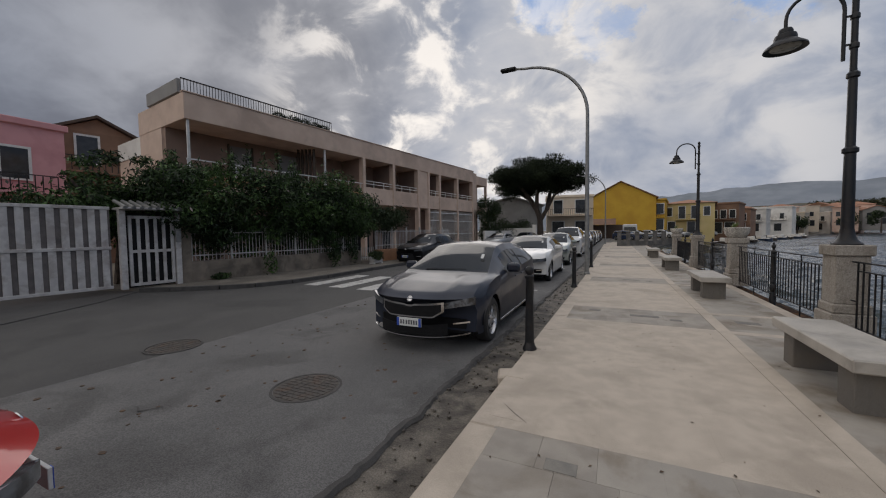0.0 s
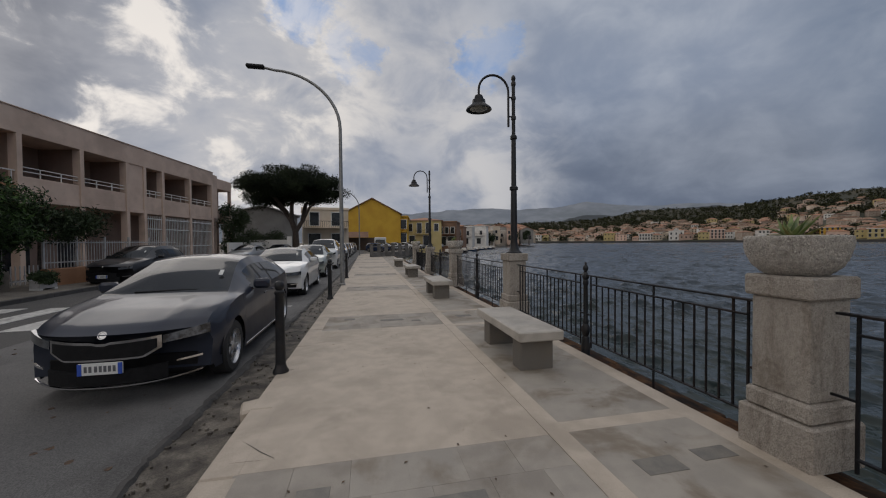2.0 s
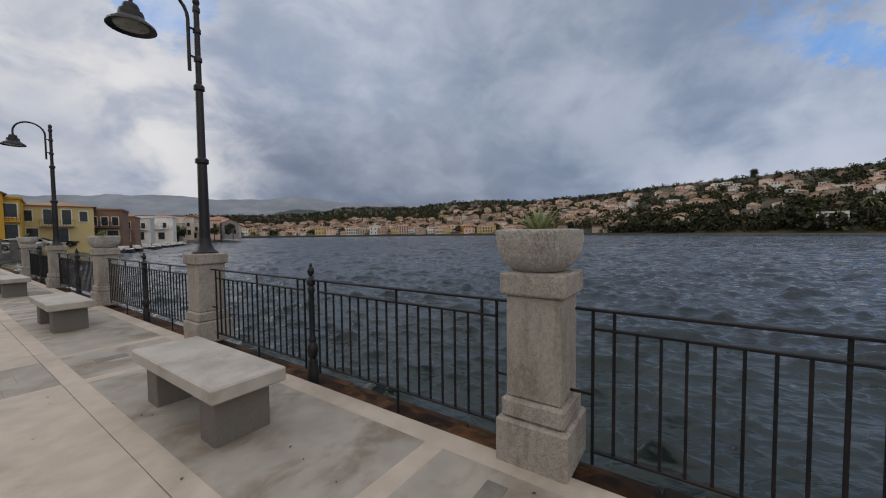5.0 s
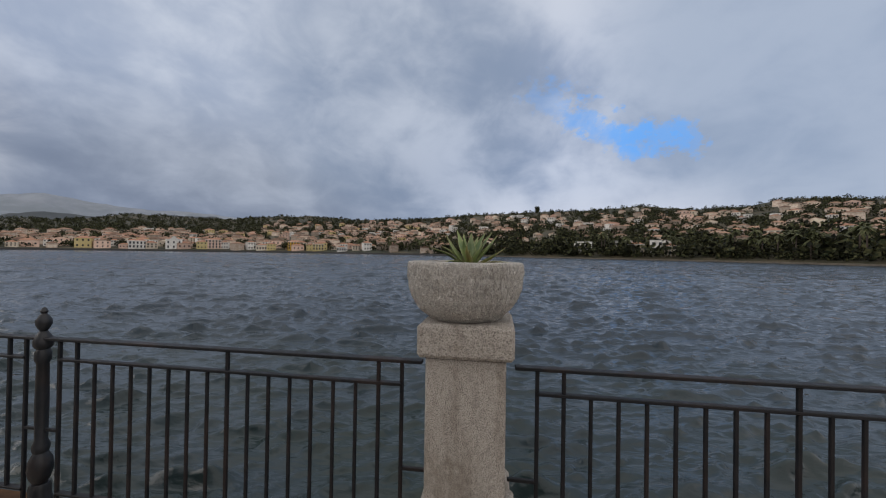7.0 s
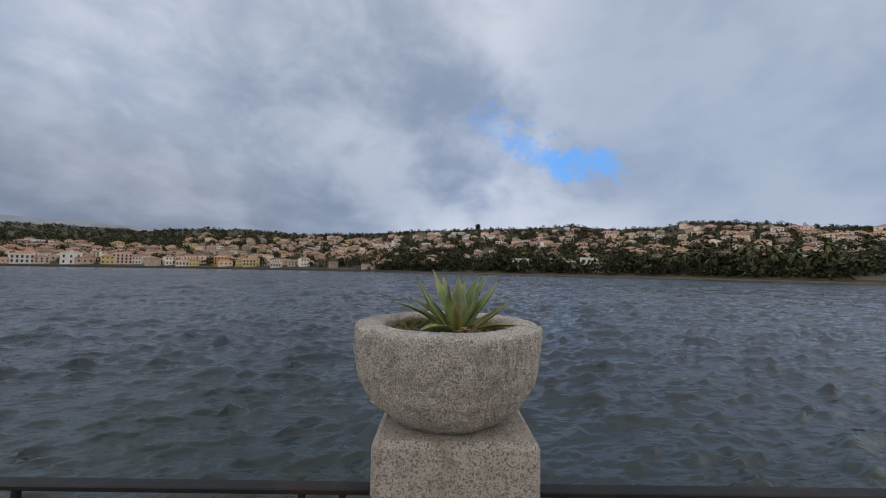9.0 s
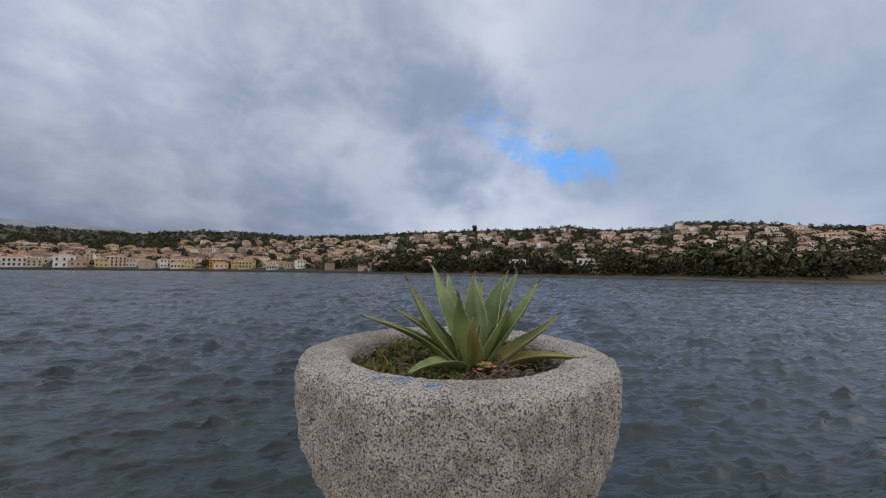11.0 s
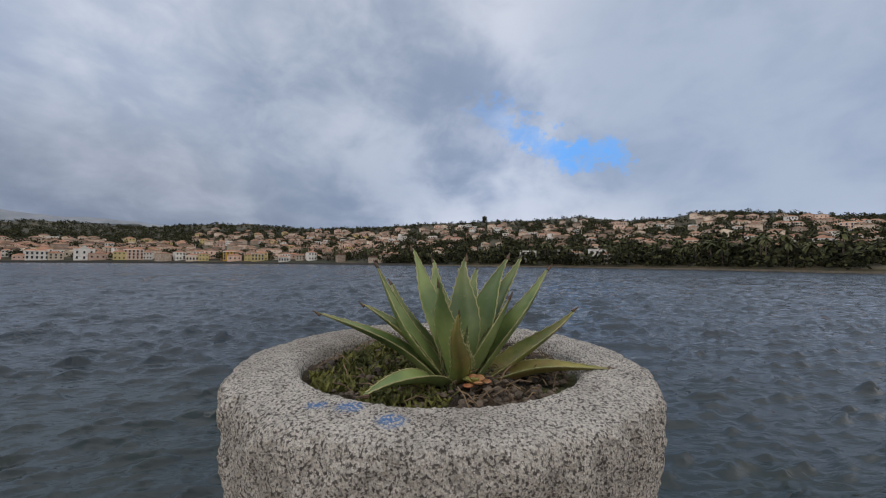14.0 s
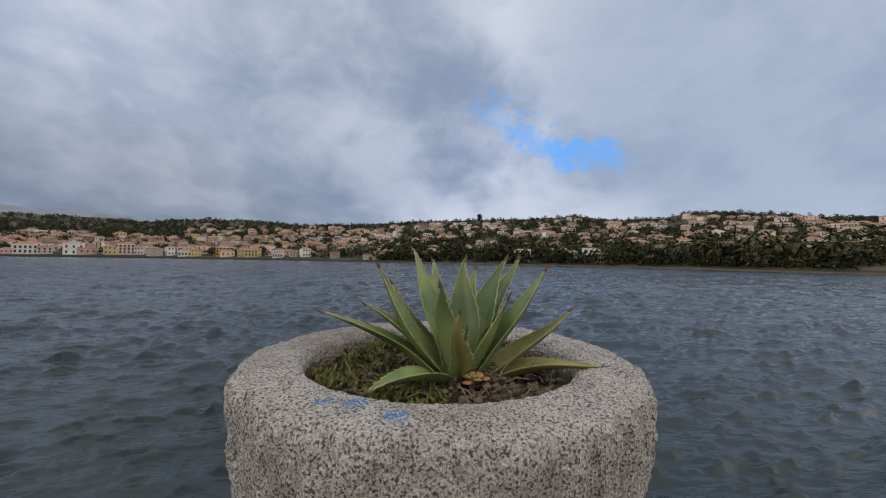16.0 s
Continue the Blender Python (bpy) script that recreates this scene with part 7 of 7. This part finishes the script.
def palm(m, h, seed):
    ob = thing("palm_tree", m, "tall palm tree on the far shore", "palm tree", "palms on the far shore")
    part("trunk", G().tube([(0, 0, -1), (0.2, 0, h * 0.5), (0, 0, h)], [0.35, 0.28, 0.25], 8), BARK, ob, "", True)
    r = random.Random(seed)
    g_ = G()
    for i in range(26):
        a, up = r.uniform(0, 6.28), r.uniform(-0.3, 1.1)
        pts = [Vector((math.cos(a) * q, math.sin(a) * q, h + up * q * 1.2 - 0.28 * q * q)) for q in (0, 0.9, 1.8, 2.6, 3.2)]
        sd = Vector((-math.sin(a), math.cos(a), 0))
        rows_ = [[p_ - sd * w_ - Vector((0, 0, 0.25 * w_)), p_, p_ + sd * w_ - Vector((0, 0, 0.25 * w_))] for p_, w_ in zip(pts, (0.1, 0.45, 0.55, 0.4, 0.05))]
        g_.grid([[tuple(v) for v in q] for q in rows_])
    part("crown", g_, PALMLEAF, ob, "arching fronds", tidy=False)


for i in range(34):
    az = rf.choice((rf.uniform(67, 80), rf.uniform(100, 140), rf.uniform(121, 137)))
    p = land_point(az, rf.uniform(0.006, 0.03))
    palm(pose(*p), rf.uniform(8, 13), i)
p = land_point(95.7, 0.985)
ob = thing("hilltop_tree", pose(*p), "large dark tree crowning the far hill", "tree")
part("trunk", G().tube([(0, 0, -2), (0, 0, 5)], [0.6, 0.3], 8), BARK, ob)
part("crown", leaves([((rf.uniform(-4, 4), rf.uniform(-2, 2), rf.uniform(3, 9)), (2.6, 2.6, 2.3), 1) for _ in range(14)], 1800, 0.6, 91), FARLEAF, ob, "broad dark crown", tidy=False)

# moored boats and a low jetty beyond the promenade
ob = thing("jetty", pose(0, 0, SEA), "low dark jetty running out into the bay", "jetty")
part("deck", G().prism([(22, 96), (44, 122), (43, 124), (20, 98)], 0.4, 0.8), WOODDK, ob)
for i in range(6):
    part("pile", G().tube([(22 + 4.2 * i, 97 + 5 * i, -1), (22 + 4.2 * i, 97 + 5 * i, 0.5)], 0.2, 8), WOODDK, ob)
for i in range(9):
    ax, ay = 13 + 3.1 * i, 74 + 5.4 * i
    ob = thing("boat", pose(ax + 4, ay, SEA, 0, 0, rf.uniform(-60, -20)), "small moored boat with dark hull and pale deck", "boat", "moored boats")
    hull = []
    for yy, wd, zz in ((-2.2, 0.75, 0.55), (-1.0, 0.95, 0.5), (0.6, 0.95, 0.55), (1.8, 0.6, 0.68), (2.6, 0.05, 0.8)):
        hull.append([(-wd, yy, zz), (-wd * 0.75, yy, 0.0), (0, yy, -0.25), (wd * 0.75, yy, 0.0), (wd, yy, zz)])
    part("hull", G().grid(hull), BLUECAR if i % 2 else WOODDK, ob)
    part("deck", G().add([(-0.75, -2.2, 0.5), (0.75, -2.2, 0.5), (0.93, 0.6, 0.5), (0.05, 2.5, 0.7), (-0.93, 0.6, 0.5)], [(0, 1, 2, 3, 4)]), OFFWHITE, ob)
    part("cabin", G().box(-0.5, 0.5, -0.8, 0.5, 0.5, 1.1, 0.08), OFFWHITE, ob)

# ---- stone pieces of the promenade ----
SLAB = {}


def slab(x0, x1, y0, y1, material, top=0.0, name="paver"):
    key = (round(x1 - x0, 3), round(y1 - y0, 3), material.name)
    if key not in SLAB:
        gap = 0.0007 if material is GREYPAVE else 0.00012
        w, d = (x1 - x0) / 2 - gap, (y1 - y0) / 2 - gap
        SLAB[key] = mesh(name, G().box(-w, w, -d, d, -0.03, 0.0, 0.001 if material is GREYPAVE else 0.0002), material)
    ob = part(name, SLAB[key], material, promenade)
    ob.location = ((x0 + x1) / 2, (y0 + y1) / 2, top)
    return ob


def far_slabs(name, rects, material):
    g = G()
    for x0, x1, y0, y1 in rects:
        g.box(x0 + 0.0002, x1 - 0.0002, y0 + 0.0002, y1 - 0.0002, -0.03, 0.0)
    ob = part(name, g, material, promenade)
    tagged(ob, "", "", "", "stuff")


rp = random.Random(21)
near = (-2.0, 8.2)
far = {"cream": [], "grey": [], "beige": []}
MATS = {"cream": CREAM, "grey": GREYPAVE, "beige": BEIGEPAVE}


def lay(kind, x0, x1, y0, y1, count=[0]):
    if near[0] <= y0 <= near[1] and count[0] < 296:
        count[0] += 1
        m = MATS[kind]
        if kind == "grey" and rp.random() < 0.25:
            m = BEIGEPAVE
        slab(x0, x1, y0, y1, m, rp.uniform(-0.0006, 0.0006) if kind == "grey" else 0.0)
    else:
        far[kind].append((x0, x1, y0, y1))


for i in range(-2, 9):
    yc = PY0 + MODULE * i + 0.02
    b0, b1 = yc - 0.56, yc + 0.54
    # grey band across, with cream borders
    nb = 3
    for r in range(nb):
        ya, yb = b0 + (b1 - b0) * r / nb, b0 + (b1 - b0) * (r + 1) / nb
        off = 0.12 if r % 2 else 0.0
        cs = [-0.76] + [-0.76 + off + 0.355 * k for k in range(1, 6)] + [1.37]
        for a, b in zip(cs, cs[1:]):
            lay("grey", a, b, ya, yb)
    lay("cream", -0.76, 0.30, b1, b1 + 0.15)
    lay("cream", 0.30, 1.37, b1, b1 + 0.15)
    lay("cream", -0.76, 0.30, b0 - 0.15, b0)
    lay("cream", 0.30, 1.37, b0 - 0.15, b0)
    # cream field up to the next band
    f0, f1 = b1 + 0.15, b0 + MODULE - 0.15
    for r in range(5):
        ya, yb = f0 + (f1 - f0) * r / 5, f0 + (f1 - f0) * (r + 1) / 5
        for a, b in ((-0.76, -0.05), (-0.05, 0.66), (0.66, 1.37)):
            lay("cream", a, b, ya, yb)
    # long border strip and the seaward panels
    for r in range(4):
        lay("cream", 1.3745, 1.53, yc - 0.71 + MODULE * r / 4, yc - 0.71 + MODULE * (r + 1) / 4)
        lay("cream", 2.58, 2.76, yc - 0.71 + MODULE * r / 4, yc - 0.71 + MODULE * (r + 1) / 4)
    for ya, yb in ((b1, b1 + 0.15), (b0 - 0.15, b0)):
        lay("cream", 1.53, 2.58, ya, yb)
    for a, b in ((1.53, 1.88), (1.88, 2.23), (2.23, 2.58)):
        for r in range(2):
            lay("beige", a, b, b0 + (b1 - b0) * r / 2, b0 + (b1 - b0) * (r + 1) / 2)
    for r in range(4):
        for a, b in ((1.53, 2.055), (2.055, 2.58)):
            lay("beige", a, b, f0 + (f1 - f0) * r / 4, f0 + (f1 - f0) * (r + 1) / 4)
    # small dark insets
    if -1 <= i <= 4:
        for x0, x1, y0, y1 in ((1.74, 2.03, yc - 0.03, yc + 0.13), (2.20, 2.47, yc + 0.02, yc + 0.15), (0.30, 0.72, yc - 0.05, yc + 0.08), (-0.35, -0.16, yc + 0.18, yc + 0.30), (0.86, 1.02, yc - 0.18, yc - 0.08)):
            ob = part("dark_inset", G().box(x0, x1, y0, y1, -0.01, 0.0035, 0.002), DARKPAVE, promenade)
for k, rects in far.items():
    far_slabs("distant_paving", rects, MATS[k])
# kerb stones
kl = 0.96
KERB = mesh("kerb_stone", G().box(0.0, 0.235, 0.003, kl - 0.003, -0.34, 0.001, 0.012), CREAM)
y = Y0
while y < Y1 - 1:
    ob = part("kerb_stone", KERB, CREAM, promenade)
    ob.location = (kerb_x(y + kl / 2), y, 0)
    ob.rotation_euler.z = -0.02
    y += kl
